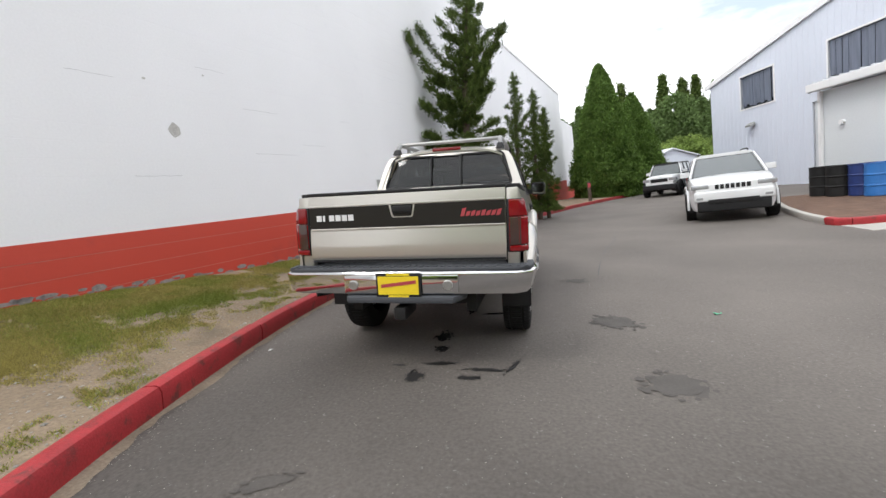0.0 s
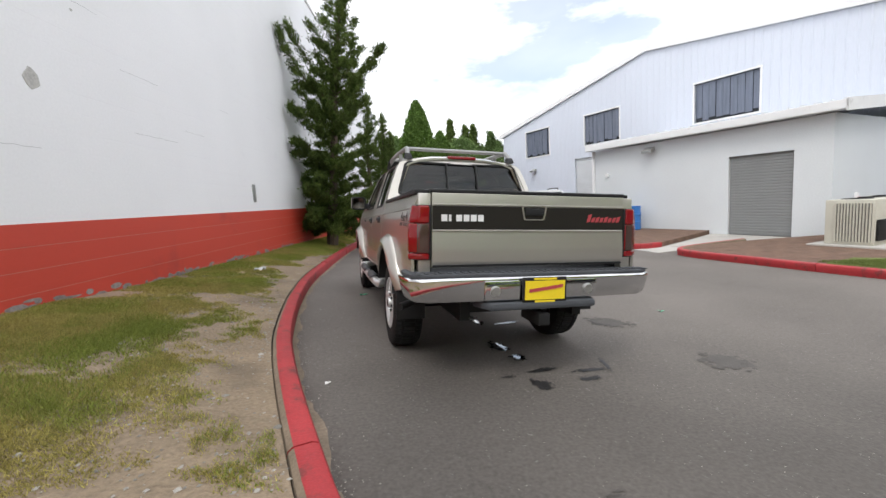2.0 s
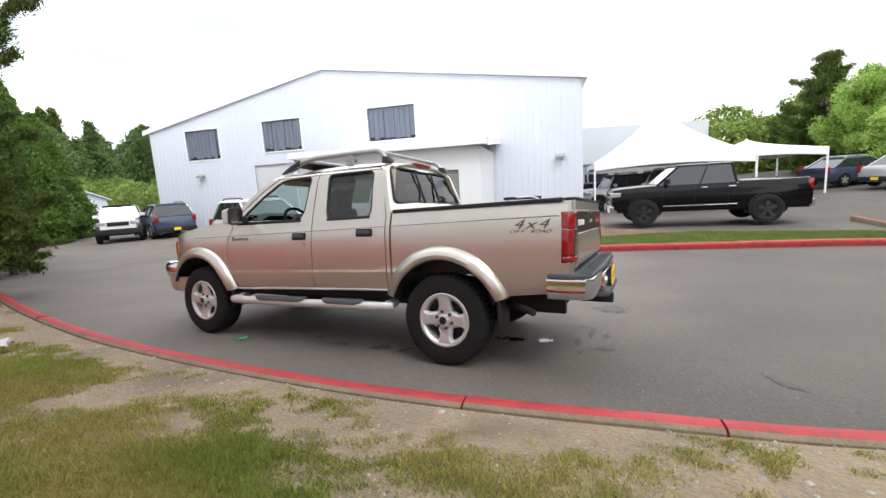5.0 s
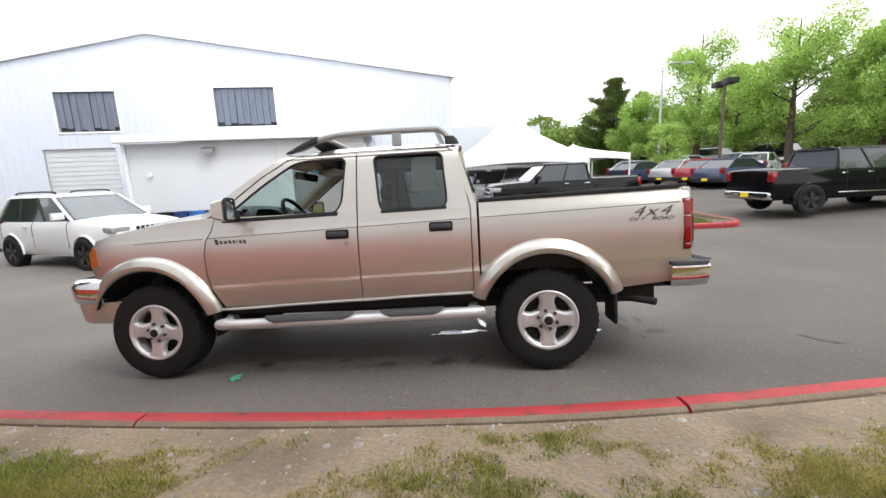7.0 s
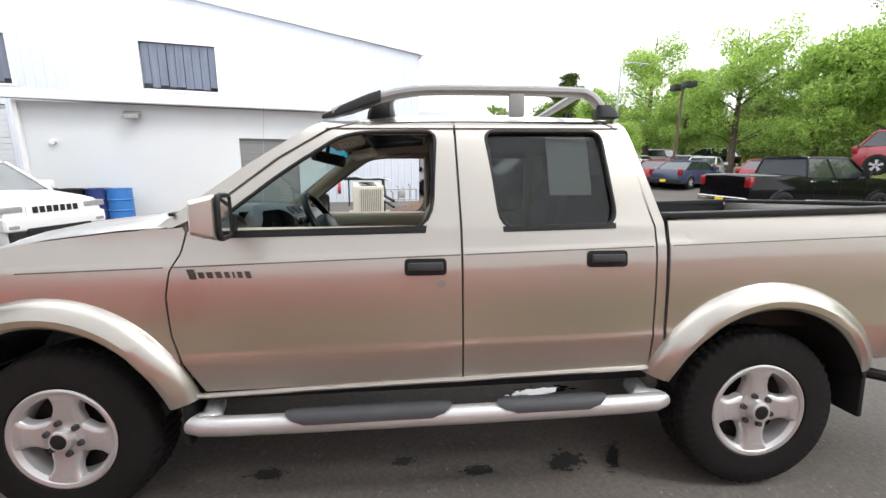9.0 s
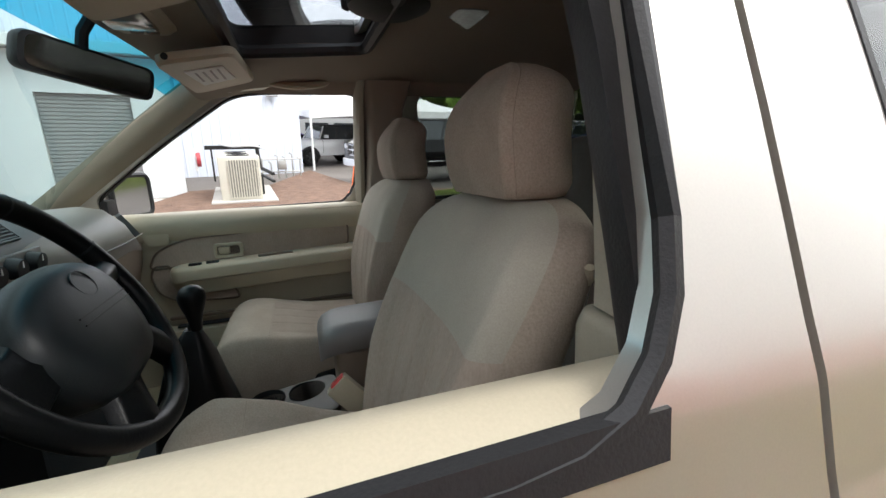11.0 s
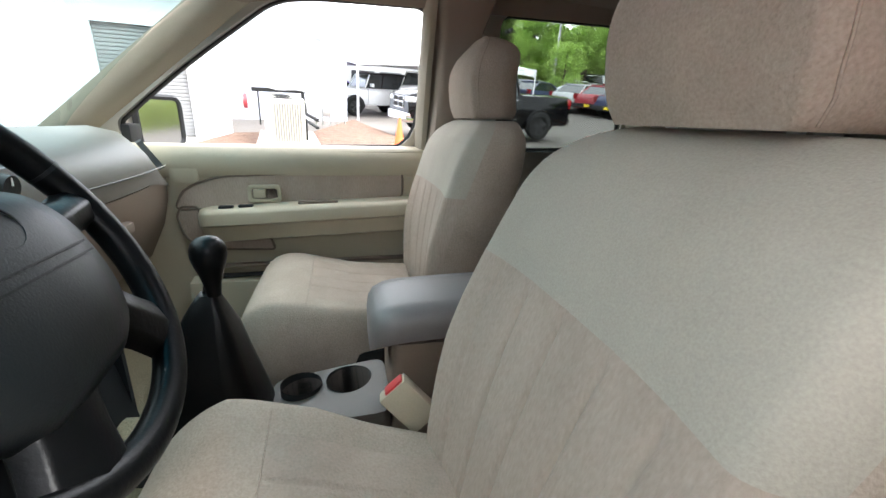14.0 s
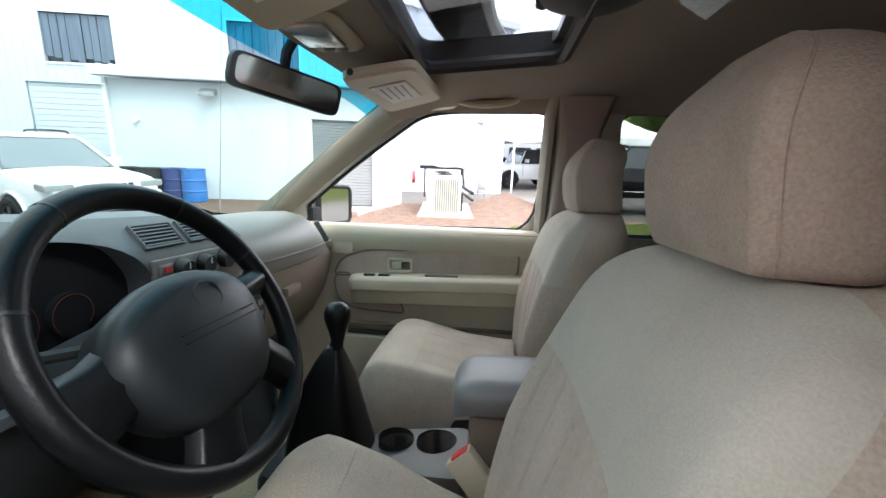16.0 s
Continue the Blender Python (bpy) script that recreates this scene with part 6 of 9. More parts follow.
# trim of pillars
for s in (-1, 1):
    # front pillar
    bm = bmesh.new()
    rings = []
    for y, z, w in ((1.0, 1.22, 0.03), (0.89, 1.30, 0.035), (0.70, 1.44, 0.035), (0.52, 1.57, 0.035), (0.42, 1.635, 0.04)):
        x = half(0, z) - 0.055
        rings.append([(s * (x + 0.03), y - 0.035, z - 0.02), (s * (x - 0.008), y - 0.015, z - 0.012), (s * (x - 0.022), y + 0.015, z + 0.0), (s * (x - 0.01), y + 0.045, z + 0.02), (s * (x + 0.03), y + 0.03, z + 0.02)])
    loft(bm, rings)
    part("pillar_trim", bm, PILLAR_TAN_SHADED, truck, "tan windscreen pillar trim", smooth=50)
    # centre pillar, upper and lower, with its shade put into the trim colour
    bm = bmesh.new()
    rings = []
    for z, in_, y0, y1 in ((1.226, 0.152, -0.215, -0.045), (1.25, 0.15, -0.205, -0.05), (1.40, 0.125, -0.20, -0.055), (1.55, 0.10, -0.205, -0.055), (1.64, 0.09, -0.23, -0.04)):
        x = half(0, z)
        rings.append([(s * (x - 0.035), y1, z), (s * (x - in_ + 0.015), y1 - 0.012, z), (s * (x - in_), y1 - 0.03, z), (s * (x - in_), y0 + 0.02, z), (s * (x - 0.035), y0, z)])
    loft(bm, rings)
    # passenger side takes the darker liner colour for its shade
    part("pillar_trim", bm, PILLAR_TAN_SHADED if s < 0 else LINER, truck, "tan centre pillar trim", smooth=40)
    bm = bmesh.new()
    loft(bm, [[(s * (half(0, z) - 0.035), -0.045, z), (s * (x + 0.006), -0.045, z), (s * (x - 0.012), -0.062, z), (s * (x - 0.012), -0.24, z), (s * (half(0, z) - 0.035), -0.26, z)] for z, x in ((0.55, 0.70), (0.95, 0.665), (1.13, 0.637), (1.20, 0.635), (1.222, 0.645))])
    part("pillar_trim_lower", bm, PILLAR_TAN_SHADED, truck, "tan lower pillar trim", smooth=70, bevel=0.012, seg=3)
    # rear quarter trim
    bm = bmesh.new()
    loft(bm, [[(s * (half(0, z) - 0.03), y, z), (s * (half(0, z) - 0.10), y - 0.02, z), (s * (half(0, z) - 0.10), y - 0.16, z)] for z, y in ((1.15, -0.83), (1.4, -0.79), (1.62, -0.76))], False, False)
    part("pillar_trim", bm, TRIM_TAN, truck)
    # roof side trim over the doors
    bm = bmesh.new()
    loft(bm, [[(s * 0.655, y, 1.625), (s * 0.615, y, 1.60), (s * 0.58, y, 1.625), (s * 0.56, y, 1.65)] for y in (-0.85, -0.3, 0.1, 0.42)], False, False)
    part("roof_side_trim", bm, LINER, truck, smooth=60)
    # rubber seal at the door edge of the pillar
    bm = bmesh.new()
    loft(bm, [[(s * (half(0, z) - a), y, z) for a, y in ((0.03, -0.05), (0.03, -0.018), (0.055, -0.02), (0.078, -0.034), (0.08, -0.05))] for z in (1.17, 1.3, 1.45, 1.6, 1.64)])
    part("door_seal", bm, PLASTIC if s < 0 else PILLAR_TAN_SHADED, truck, "black rubber door seal" if s < 0 else "tan rubber door seal", smooth=50)
    # belt
    bm = bmesh.new()
    loft(bm, [[(s * 0.584, y + 0.013, z), (s * 0.592, y - 0.02, z)] for y, z in ((-0.15, 1.44), (-0.145, 1.32), (-0.118, 1.20), (-0.09, 0.70))], False, False)
    belt = part("seat_belt", bm, BELT, truck, "brown seat belt hanging at the pillar")
    bm = bmesh.new()
    loft(bm, [[(s * (0.59 + a), -0.15 + b, z) for a, b in ((-0.012, -0.016), (0.012, -0.016), (0.012, 0.016), (-0.012, 0.016))] for z in (1.352, 1.415)])
    part("belt_anchor", bm, BROWN_AND_SHADE, belt, "brown belt anchor cover", bevel=0.014)
    bm = bmesh.new()
    loft(bm, [[(s * (0.58 + a), -0.15 + b, z) for a, b in ((-0.005, -0.018), (0.005, -0.018), (0.005, 0.018), (-0.005, 0.018))] for z in (1.312, 1.33, 1.346)])
    part("belt_ring", bm, BROWN_AND_SHADE, belt, "dark belt ring", bevel=0.004)
    bm = bmesh.new()
    tube(bm, [(s * 0.589, -0.102, 1.243), (s * 0.584, -0.106, 1.232), (s * 0.576, -0.113, 1.222), (s * 0.574, -0.122, 1.219)], [0.006, 0.006, 0.006, 0.0045], 8)
    part("belt_tongue", bm, TRIM_TAN, belt, "tan belt guide")

    # door trim
    sx = lambda a, b: (min(s * a, s * b), max(s * a, s * b))
    pane = skin([(-0.06, 0.58), (0.93, 0.56), (0.93, 1.19), (-0.06, 1.20)], [], [0.2, 0.5, 0.8], [0.7, 0.85, 1.0, 1.1, 1.15], lambda y, z, t: Vector((s * (0.705 + (0.02 if z < 0.9 else 0) + t), y, z)), 0.03)
    dt = part("door_trim", pane, TRIM_TAN, truck, "tan moulded door trim", smooth=50)
    bm = bmesh.new()
    loft(bm, [[(s * x, y, z) for x, z in ((0.775, 1.175), (0.775, 1.205), (0.745, 1.214), (0.71, 1.205), (0.692, 1.175), (0.695, 1.13), (0.71, 1.11))] for y in np.linspace(-0.06, 0.93, 8)], False, False)
    part("sill_cap", bm, TRIM_TAN, dt, smooth=60)
    fi = rounded([(0.03, 1.045), (0.70, 1.02), (0.712, 1.03), (0.69, 1.08), (0.60, 1.12), (0.03, 1.143)], [0.03, 0.005, 0.01, 0.05, 0.06, 0.03], 4)
    low_fi = rounded([(0.44, 0.885), (0.64, 0.895), (0.70, 0.93), (0.715, 1.0), (0.70, 1.03), (0.655, 1.03), (0.64, 0.945), (0.46, 0.935)], [0.02, 0.03, 0.03, 0.03, 0.01, 0.01, 0.03, 0.02], 4)
    for outline in (fi, low_fi):
        part("cloth_insert", skin(outline, [], [], [], lambda y, z, t: Vector((s * (0.700 + t), y, z)), 0.01), FABRIC_PLEAT, dt, "tan cloth door insert", smooth=30)
        bm = bmesh.new()
        tube(bm, [(s * 0.701, y, z) for y, z in outline], 0.004, 6, True)
        part("insert_piping", bm, TRIM_BROWN, dt)
    bm = bmesh.new()
    rings = []
    for y, zt, xo in ((0.655, 1.012, 0.69), (0.64, 1.02, 0.655), (0.615, 1.026, 0.632), (0.40, 1.036, 0.625), (0.0, 1.05, 0.625)):
        rings.append([(s * 0.71, y, zt + 0.006), (s * (xo + 0.02), y, zt + 0.004), (s * (xo + 0.004), y, zt - 0.004), (s * xo, y, zt - 0.012), (s * (xo + 0.004), y, zt - 0.044),
                      (s * (xo + 0.02), y, zt - 0.052), (s * (xo + 0.035), y, zt - 0.10), (s * 0.71, y, zt - 0.115)])
    loft(bm, rings)
    arm = part("armrest", bm, TRIM_TAN, dt, "tan door armrest", smooth=40)
    for y0, y1, x0 in ((0.545, 0.585, 0.65), (0.49, 0.53, 0.65), (0.24, 0.36, 0.65)):
        zt = 1.036 + 0.014 * (0.40 - y0) / 0.40 + 0.004
        part("switch", boxed(*sx(x0, x0 + 0.018), y0, y1, zt - 0.004, zt + 0.005), DASH_DARK if y0 > 0.45 else TRIM_BROWN, arm, bevel=0.003)
    bz = rounded([(0.411, 1.042), (0.508, 1.042), (0.508, 1.096), (0.411, 1.096)], 0.013, 4)
    bz2 = rounded([(0.422, 1.053), (0.497, 1.053), (0.497, 1.085), (0.422, 1.085)], 0.009, 4)
    latch = part("latch_bezel", skin(bz, [bz2], [], [], lambda y, z, t: Vector((s * (0.688 + t), y, z)), 0.02), TRIM_TAN, dt, "tan door release bezel", bevel=0.002)
    part("latch_cup", boxed(*sx(0.700, 0.705), 0.42, 0.50, 1.05, 1.088), DASH_DARK, latch, smooth=0)
    part("latch_lever", boxed(*sx(0.686, 0.700), 0.455, 0.492, 1.056, 1.083), TRIM_TAN, latch, bevel=0.005)
    part("speaker_cap", skin(rounded([(0.64, 1.105), (0.715, 1.102), (0.715, 1.15), (0.64, 1.152)], 0.014), [], [], [], lambda y, z, t: Vector((s * (0.694 + t), y, z)), 0.012), TRIM_TAN, dt, bevel=0.003)
    bm = bmesh.new()
    loft(bm, [[(s * 0.735, y, 0.80), (s * 0.675, y, 0.79), (s * 0.67, y, 0.765), (s * 0.68, y, 0.62), (s * 0.735, y, 0.60)] for y in (0.0, 0.3, 0.70)])
    pk = part("map_pocket", bm, TRIM_TAN, dt, smooth=40)
    part("pocket_slot", boxed(*sx(0.69, 0.725), 0.15, 0.66, 0.80, 0.803), DASH_DARK, pk, smooth=0)
    part("trim_line", skin([(0.0, 0.832), (0.68, 0.828), (0.68, 0.838), (0.0, 0.842)], [], [], [], lambda y, z, t: Vector((s * (0.700 + t), y, z)), 0.02), TRIM_BROWN, dt, smooth=0)

# ---- dash ----
bm = bmesh.new()
rings = []
for x in np.linspace(-0.70, 0.70, 57):
    e = (abs(x) / 0.70) ** 4
    bulge = 0.035 * (1 - ((x - 0.36) / 0.36) ** 2) if 0 < x < 0.72 else 0.0
    if -0.69 < x < -0.09:
        rings.append([(x, 1.02 - 0.03 * e, 1.235), (x, 0.90, 1.265 - 0.01 * e), (x, 0.82, 1.268), (x, 0.80, 1.255), (x, 0.80, 1.22), (x, 0.80, 1.17), (x, 0.80, 1.125)])
        continue
    rings.append([(x, 1.02 - 0.03 * e, 1.235), (x, 0.90, 1.265 - 0.01 * e), (x, 0.80, 1.268), (x, 0.745 + 0.02 * e - bulge * 0.3, 1.255), (x, 0.715 + 0.03 * e - bulge * 0.6, 1.22), (x, 0.705 + 0.03 * e - bulge, 1.17), (x, 0.725 - bulge, 1.125)])
rings = [[(x, y, z - lerp([(0.50, 0.0), (0.564, 0.025), (0.63, 0.078), (0.70, 0.115)], x) * lerp([(1.13, 0.25), (1.2, 0.75), (1.25, 1.0)], z) * lerp([(0.80, 1.0), (1.0, 0.45)], y)) for x, y, z in r_] for r_ in rings]
loft(bm, rings, False, False)
dash = part("dashboard", bm, DASH_TOP, truck, "grey-beige moulded dashboard", smooth=60)
bm = bmesh.new()
rings = []
for x in np.linspace(-0.70, 0.70, 21):
    bulge = 0.035 * (1 - ((x - 0.36) / 0.36) ** 2) if 0 < x < 0.72 else 0.0
    rings.append([(x, 0.728 - bulge, 1.122), (x, 0.735 - bulge, 1.05), (x, 0.75, 0.98), (x, 0.80, 0.88), (x, 0.93, 0.80), (x, 1.0, 0.78)])
loft(bm, rings, False, False)
part("lower_dash", bm, TRIM_BROWN, dash, "brown-tan lower dash and glove box", smooth=60)
bm = bmesh.new()
loft(bm, [[(x, 0.722, 1.125), (x, 0.715, 1.05), (x, 0.735, 0.95), (x, 0.79, 0.84), (x, 0.95, 0.72)] for x in np.linspace(-0.69, -0.125, 13)], False, False)
part("knee_panel", bm, DASH_DARK, dash, "charcoal knee panel below the column", smooth=60)
part("glove_box_handle", boxed(0.28, 0.36, 0.68, 0.70, 1.045, 1.07), TRIM_BROWN, dash, bevel=0.006)
bm = bmesh.new()
loft(bm, [[(x, 0.70, 0.925), (x, 0.685, 0.88), (x, 0.67, 0.80), (x, 0.655, 0.70), (x, 0.66, 0.62)] for x in np.linspace(-0.135, 0.165, 7)], False, False)
part("console_panel", bm, DASH_DARK, dash, "charcoal lower end of the centre stack", smooth=60)
for x in (-0.135, 0.165):
    part("panel_cheek", boxed(x - 0.006, x + 0.006, 0.66, 0.80, 0.62, 0.93), DASH_DARK, dash, smooth=0)
bm = bmesh.new()
tube(bm, [(x, 0.706 - 0.035 * (1 - ((x - 0.36) / 0.36) ** 2), 1.165) for x in np.linspace(0.13, 0.60, 13)], 0.0018, 6)
part("seam", bm, TRAY, dash)


def vent(cx, cy, cz, w, h, tilt, turn, n=5):
    m = Matrix.Translation((cx, cy, cz)) @ Matrix.Rotation(radians(turn), 4, 'Z') @ Matrix.Rotation(radians(tilt), 4, 'X')
    bm = boxed(-w / 2, w / 2, 0.0, 0.01, -h / 2, h / 2)
    bmesh.ops.transform(bm, matrix=m, verts=bm.verts)
    v = part("air_vent", bm, BLACK_STEEL, dash, "black louvred air vent")
    for i in range(n):
        z = -h / 2 + h * (i + 0.5) / n
        bm = boxed(-w / 2 + 0.002, w / 2 - 0.002, -0.004, 0.0, z - h * 0.09 / n * 2, z + h * 0.09 / n * 2)
        bmesh.ops.transform(bm, matrix=m, verts=bm.verts)
        part("louvre", bm, FASCIA, v, smooth=0)
    for a, b, c, d in ((-w / 2 - 0.003, w / 2 + 0.003, h / 2, h / 2 + 0.003), (-w / 2 - 0.003, w / 2 + 0.003, -h / 2 - 0.003, -h / 2), (-w / 2 - 0.003, -w / 2, -h / 2, h / 2), (w / 2, w / 2 + 0.003, -h / 2, h / 2)):
        bm = boxed(a, b, -0.005, 0.01, c, d)
        bmesh.ops.transform(bm, matrix=m, verts=bm.verts)
        part("vent_frame", bm, FASCIA, v, smooth=0)


# instrument hood and centre stack
def fascia_y(z):
    """Depth of the fascia's face: nearly upright below, leaning away above the vents' foot."""
    return 0.690 + 0.10 * max(0.0, z - 1.0) + soft([(1.0, 0.0), (1.232, 0.0), (1.332, 0.085)], z, 0.012)


hood_o = rounded([(-0.70, 1.06), (-0.135, 1.06), (-0.125, 0.90), (0.165, 0.90), (0.172, 1.10), (0.155, 1.205), (0.092, 1.288), (-0.20, 1.297), (-0.30, 1.302), (-0.56, 1.300), (-0.70, 1.24)], [0.03, 0.0, 0.02, 0.02, 0.05, 0.03, 0.015, 0.05, 0.05, 0.06, 0.05], 4)
hood_i = rounded([(-0.66, 1.075), (-0.145, 1.075), (-0.128, 1.18), (-0.175, 1.25), (-0.26, 1.272), (-0.52, 1.272), (-0.66, 1.21)], [0.04, 0.03, 0.03, 0.05, 0.04, 0.05, 0.05], 4)
part("fascia", skin(hood_o, [hood_i], [], [1.0, 1.1, 1.2, 1.222, 1.234, 1.246, 1.26, 1.28], lambda x, z, t: Vector((x, fascia_y(z) + t, z + 0.06 * t)), 0.085), FASCIA, dash, "teal-grey fascia with hooded instruments and centre stack", bevel=0.006)
GAUGE_RED = mat("dim red gauge print", (0.05, 0.009, 0.008), rough=0.6, var=0.05, bump=0.0)
CLUSTER = mat("matt black cluster", (0.010, 0.011, 0.012), rough=0.9, var=0.1, bump=0.05, spec=0.05)
part("instrument_panel", boxed(-0.675, -0.11, 0.768, 0.79, 1.055, 1.274), CLUSTER, dash, smooth=0)
for x, r in ((-0.46, 0.045), (-0.34, 0.055), (-0.24, 0.035)):
    bm = bmesh.new()
    cyl(bm, (x, 0.758, 1.155), (x, 0.77, 1.155), r, seg=24)
    g = part("gauge", bm, CLUSTER, dash, "dark round gauge")
    bm = bmesh.new()
    tube(bm, [(x + r * 0.9 * math.cos(a), 0.757, 1.155 + r * 0.9 * math.sin(a)) for a in np.linspace(-0.7, 3.9, 16)], 0.001, 4)
    part("gauge_ring", bm, GAUGE_RED, g)
for x in (-0.094, 0.013):
    vent(x, fascia_y(1.260) - 0.003, 1.260, 0.086, 0.046, -42, 0, 6)
vent(0.628, 0.728, 1.192, 0.062, 0.075, -30, 24, 7)
part("climate_panel", boxed(-0.140, 0.082, 0.702, 0.714, 1.168, 1.222), GREY_LID, dash, "grey climate control panel", bevel=0.003)
for x in (-0.082, -0.022, 0.040):
    bm = bmesh.new()
    cyl(bm, (x, 0.706, 1.199), (x, 0.684, 1.196), 0.021, 0.018, 16)
    k = part("knob", bm, PLASTIC, dash, "black control knob")
    part("knob_mark", boxed(x - 0.0015, x + 0.0015, 0.682, 0.685, 1.199, 1.213), WHITE_LABEL, k, smooth=0)
part("hazard_switch", boxed(-0.134, -0.106, 0.697, 0.704, 1.195, 1.213), GREY_LID, dash, bevel=0.003)
part("hazard_mark", boxed(-0.127, -0.113, 0.694, 0.698, 1.200, 1.209), RED_BUTTON, dash, smooth=0)
radio = part("radio", boxed(-0.045, 0.155, 0.676, 0.70, 1.00, 1.125), PLASTIC, dash, "black radio with small pale keys", bevel=0.004)
for i in range(6):
    for j in range(3):
        part("key", boxed(-0.034 + i * 0.03, -0.012 + i * 0.03, 0.671, 0.677, 1.012 + j * 0.028, 1.025 + j * 0.028), GREY_LID, radio, smooth=0)
part("ashtray", boxed(-0.045, 0.155, 0.668, 0.692, 0.92, 0.985), DASH_DARK, dash, bevel=0.006)

# ---- steering wheel and column ----
sw_m = Matrix.Translation((-0.345, 0.55, 1.16)) @ Matrix.Rotation(radians(-31), 4, 'X')
# local frame: x across, z up in the plane of the rim, -y towards the driver
wheel_rim = new("steering_wheel")
wheel_rim.parent = truck
wheel_rim.matrix_local = sw_m
tagged(wheel_rim, "worn black leather steering wheel with four spokes")
R_W = 0.187
bm = bmesh.new()
tube(bm, [(R_W * math.cos(a), 0.0, R_W * math.sin(a)) for a in (2 * math.pi * i / 64 for i in range(64))], 0.0165, 14, True)
part("rim", bm, LEATHER, wheel_rim, "black leather rim", smooth=60)
for a0 in (22, 158, 62, 118):
    bm = bmesh.new()
    tube(bm, [(R_W * math.cos(radians(a)), 0, R_W * math.sin(radians(a))) for a in (a0 - 0.6, a0 + 0.6)], 0.0172, 12)
    part("stitch_ring", bm, VINYL_BLACK, wheel_rim)
hubp = rounded([(-0.142, -0.01), (-0.112, 0.036), (-0.05, 0.066), (0.03, 0.068), (0.088, 0.048), (0.110, 0.010), (0.100, -0.058), (0.060, -0.112), (-0.075, -0.122), (-0.125, -0.075)], 0.035, 4)
bm = bmesh.new()
loft(bm, [[(-0.01 + (x + 0.01) * k, d, z * k) for x, z in hubp] for d, k in ((0.035, 0.92), (0.0, 1.0), (-0.018, 0.98), (-0.032, 0.88), (-0.039, 0.65), (-0.042, 0.35), (-0.0425, 0.1))])
hub = part("airbag_cover", bm, VINYL_BLACK, wheel_rim, "black airbag cover", smooth=60)
bm = bmesh.new()
tube(bm, [(0.004 + 0.022 * math.cos(a), -0.0415, 0.022 + 0.019 * math.sin(a)) for a in np.linspace(0, 6.283, 21)[:-1]], 0.0012, 6, True)
part("emblem_ring", bm, VINYL_BLACK, hub)
for z in (-0.012, -0.022):
    part("cover_line", boxed(-0.065, 0.07, -0.0432, -0.040, z - 0.001, z + 0.001), LEATHER, hub, smooth=0)
for a, w0, w1 in ((8, 0.026, 0.022), (192, 0.046, 0.040), (248, 0.044, 0.040), (314, 0.034, 0.034)):
    c, q = math.cos(radians(a)), math.sin(radians(a))
    bm = bmesh.new()
    rings = []
    for r, w, d in ((0.05, w0, -0.005), (0.10, w0, -0.010), (0.14, w1, -0.006), (0.17, w1 * 1.1, -0.002), (0.187, w1 * 1.5, 0.002)):
        rings.append([(r * c - k * w * q, d + e, r * q + k * w * c) for k, e in ((-1, 0.012), (-0.75, -0.006), (0, -0.014), (0.75, -0.006), (1, 0.012))])
    loft(bm, rings)
    part("spoke", bm, LEATHER, wheel_rim, bevel=0.004, smooth=60)
bm = bmesh.new()
cyl(bm, (0, 0.03, 0), (0, 0.20, 0.0), 0.055, 0.065, 18)
part("column_shroud", bm, DASH_DARK, wheel_rim)
for s in (-1, 1):
    bm = bmesh.new()
    tube(bm, [(s * 0.05, 0.06, 0.02), (s * 0.13, 0.05, 0.035), (s * 0.17, 0.045, 0.045)], [0.007, 0.007, 0.010], 8)
    part("stalk", bm, DASH_DARK, wheel_rim, "column stalk")

# ---- shifter, console ----
bm = bmesh.new()
rings = []
for z, w, dy in ((0.70, 0.098, 0.0), (0.76, 0.085, 0.004), (0.86, 0.064, 0.01), (0.93, 0.046, 0.006), (0.965, 0.032, 0.003), (0.985, 0.022, 0.0), (0.998, 0.015, -0.003)):
    rings.append([(0.0 + w * a * (1 + 0.08 * math.sin(z * 90 + i)), 0.50 + dy + w * b, z) for i, (a, b) in enumerate(rounded([(-1, -1), (1, -1), (1, 1), (-1, 1)], 0.5, 3))])
loft(bm, rings)
boot = part("shift_boot", bm, LEATHER, truck, "black leather gear lever gaiter", smooth=50)
bm = bmesh.new()
cyl(bm, (0, 0.505, 0.96), (-0.005, 0.49, 1.035), 0.008, seg=10)
part("lever", bm, CHROME, boot)
bm = bmesh.new()
spin(bm, [(-0.055, 0.011), (-0.035, 0.0135), (-0.015, 0.0185), (0.0, 0.024), (0.014, 0.0275), (0.026, 0.0275), (0.036, 0.0235), (0.043, 0.016), (0.046, 0.008), (0.047, 0.001)], (-0.008, 0.486, 1.052), 'z', 28)
part("knob", bm, LEATHER, boot, "glossy black gear knob")
bm = bmesh.new()
loft(bm, [[(x * k, 0.51 + (y - 0.51) * k, z) for x, y in rounded([(-0.088, 0.425), (0.088, 0.425), (0.088, 0.64), (-0.088, 0.64)], 0.03, 3)] for z, k in ((0.66, 1.05), (0.725, 1.0), (0.735, 0.95))])
part("console_base", bm, DASH_DARK, truck, "charcoal gaiter bezel", smooth=40)
bm = bmesh.new()
cup_o = rounded([(-0.085, 0.20), (0.095, 0.20), (0.09, 0.425), (-0.06, 0.425)], 0.03, 3)
cups = [[(0.042 + 0.045 * math.cos(a), 0.275 + 0.045 * math.sin(a)) for a in np.linspace(0, 2 * math.pi, 21)[:-1]],
        [(0.042 + 0.038 * math.cos(a), 0.368 + 0.04 * math.sin(a)) for a in np.linspace(0, 2 * math.pi, 21)[:-1]]]
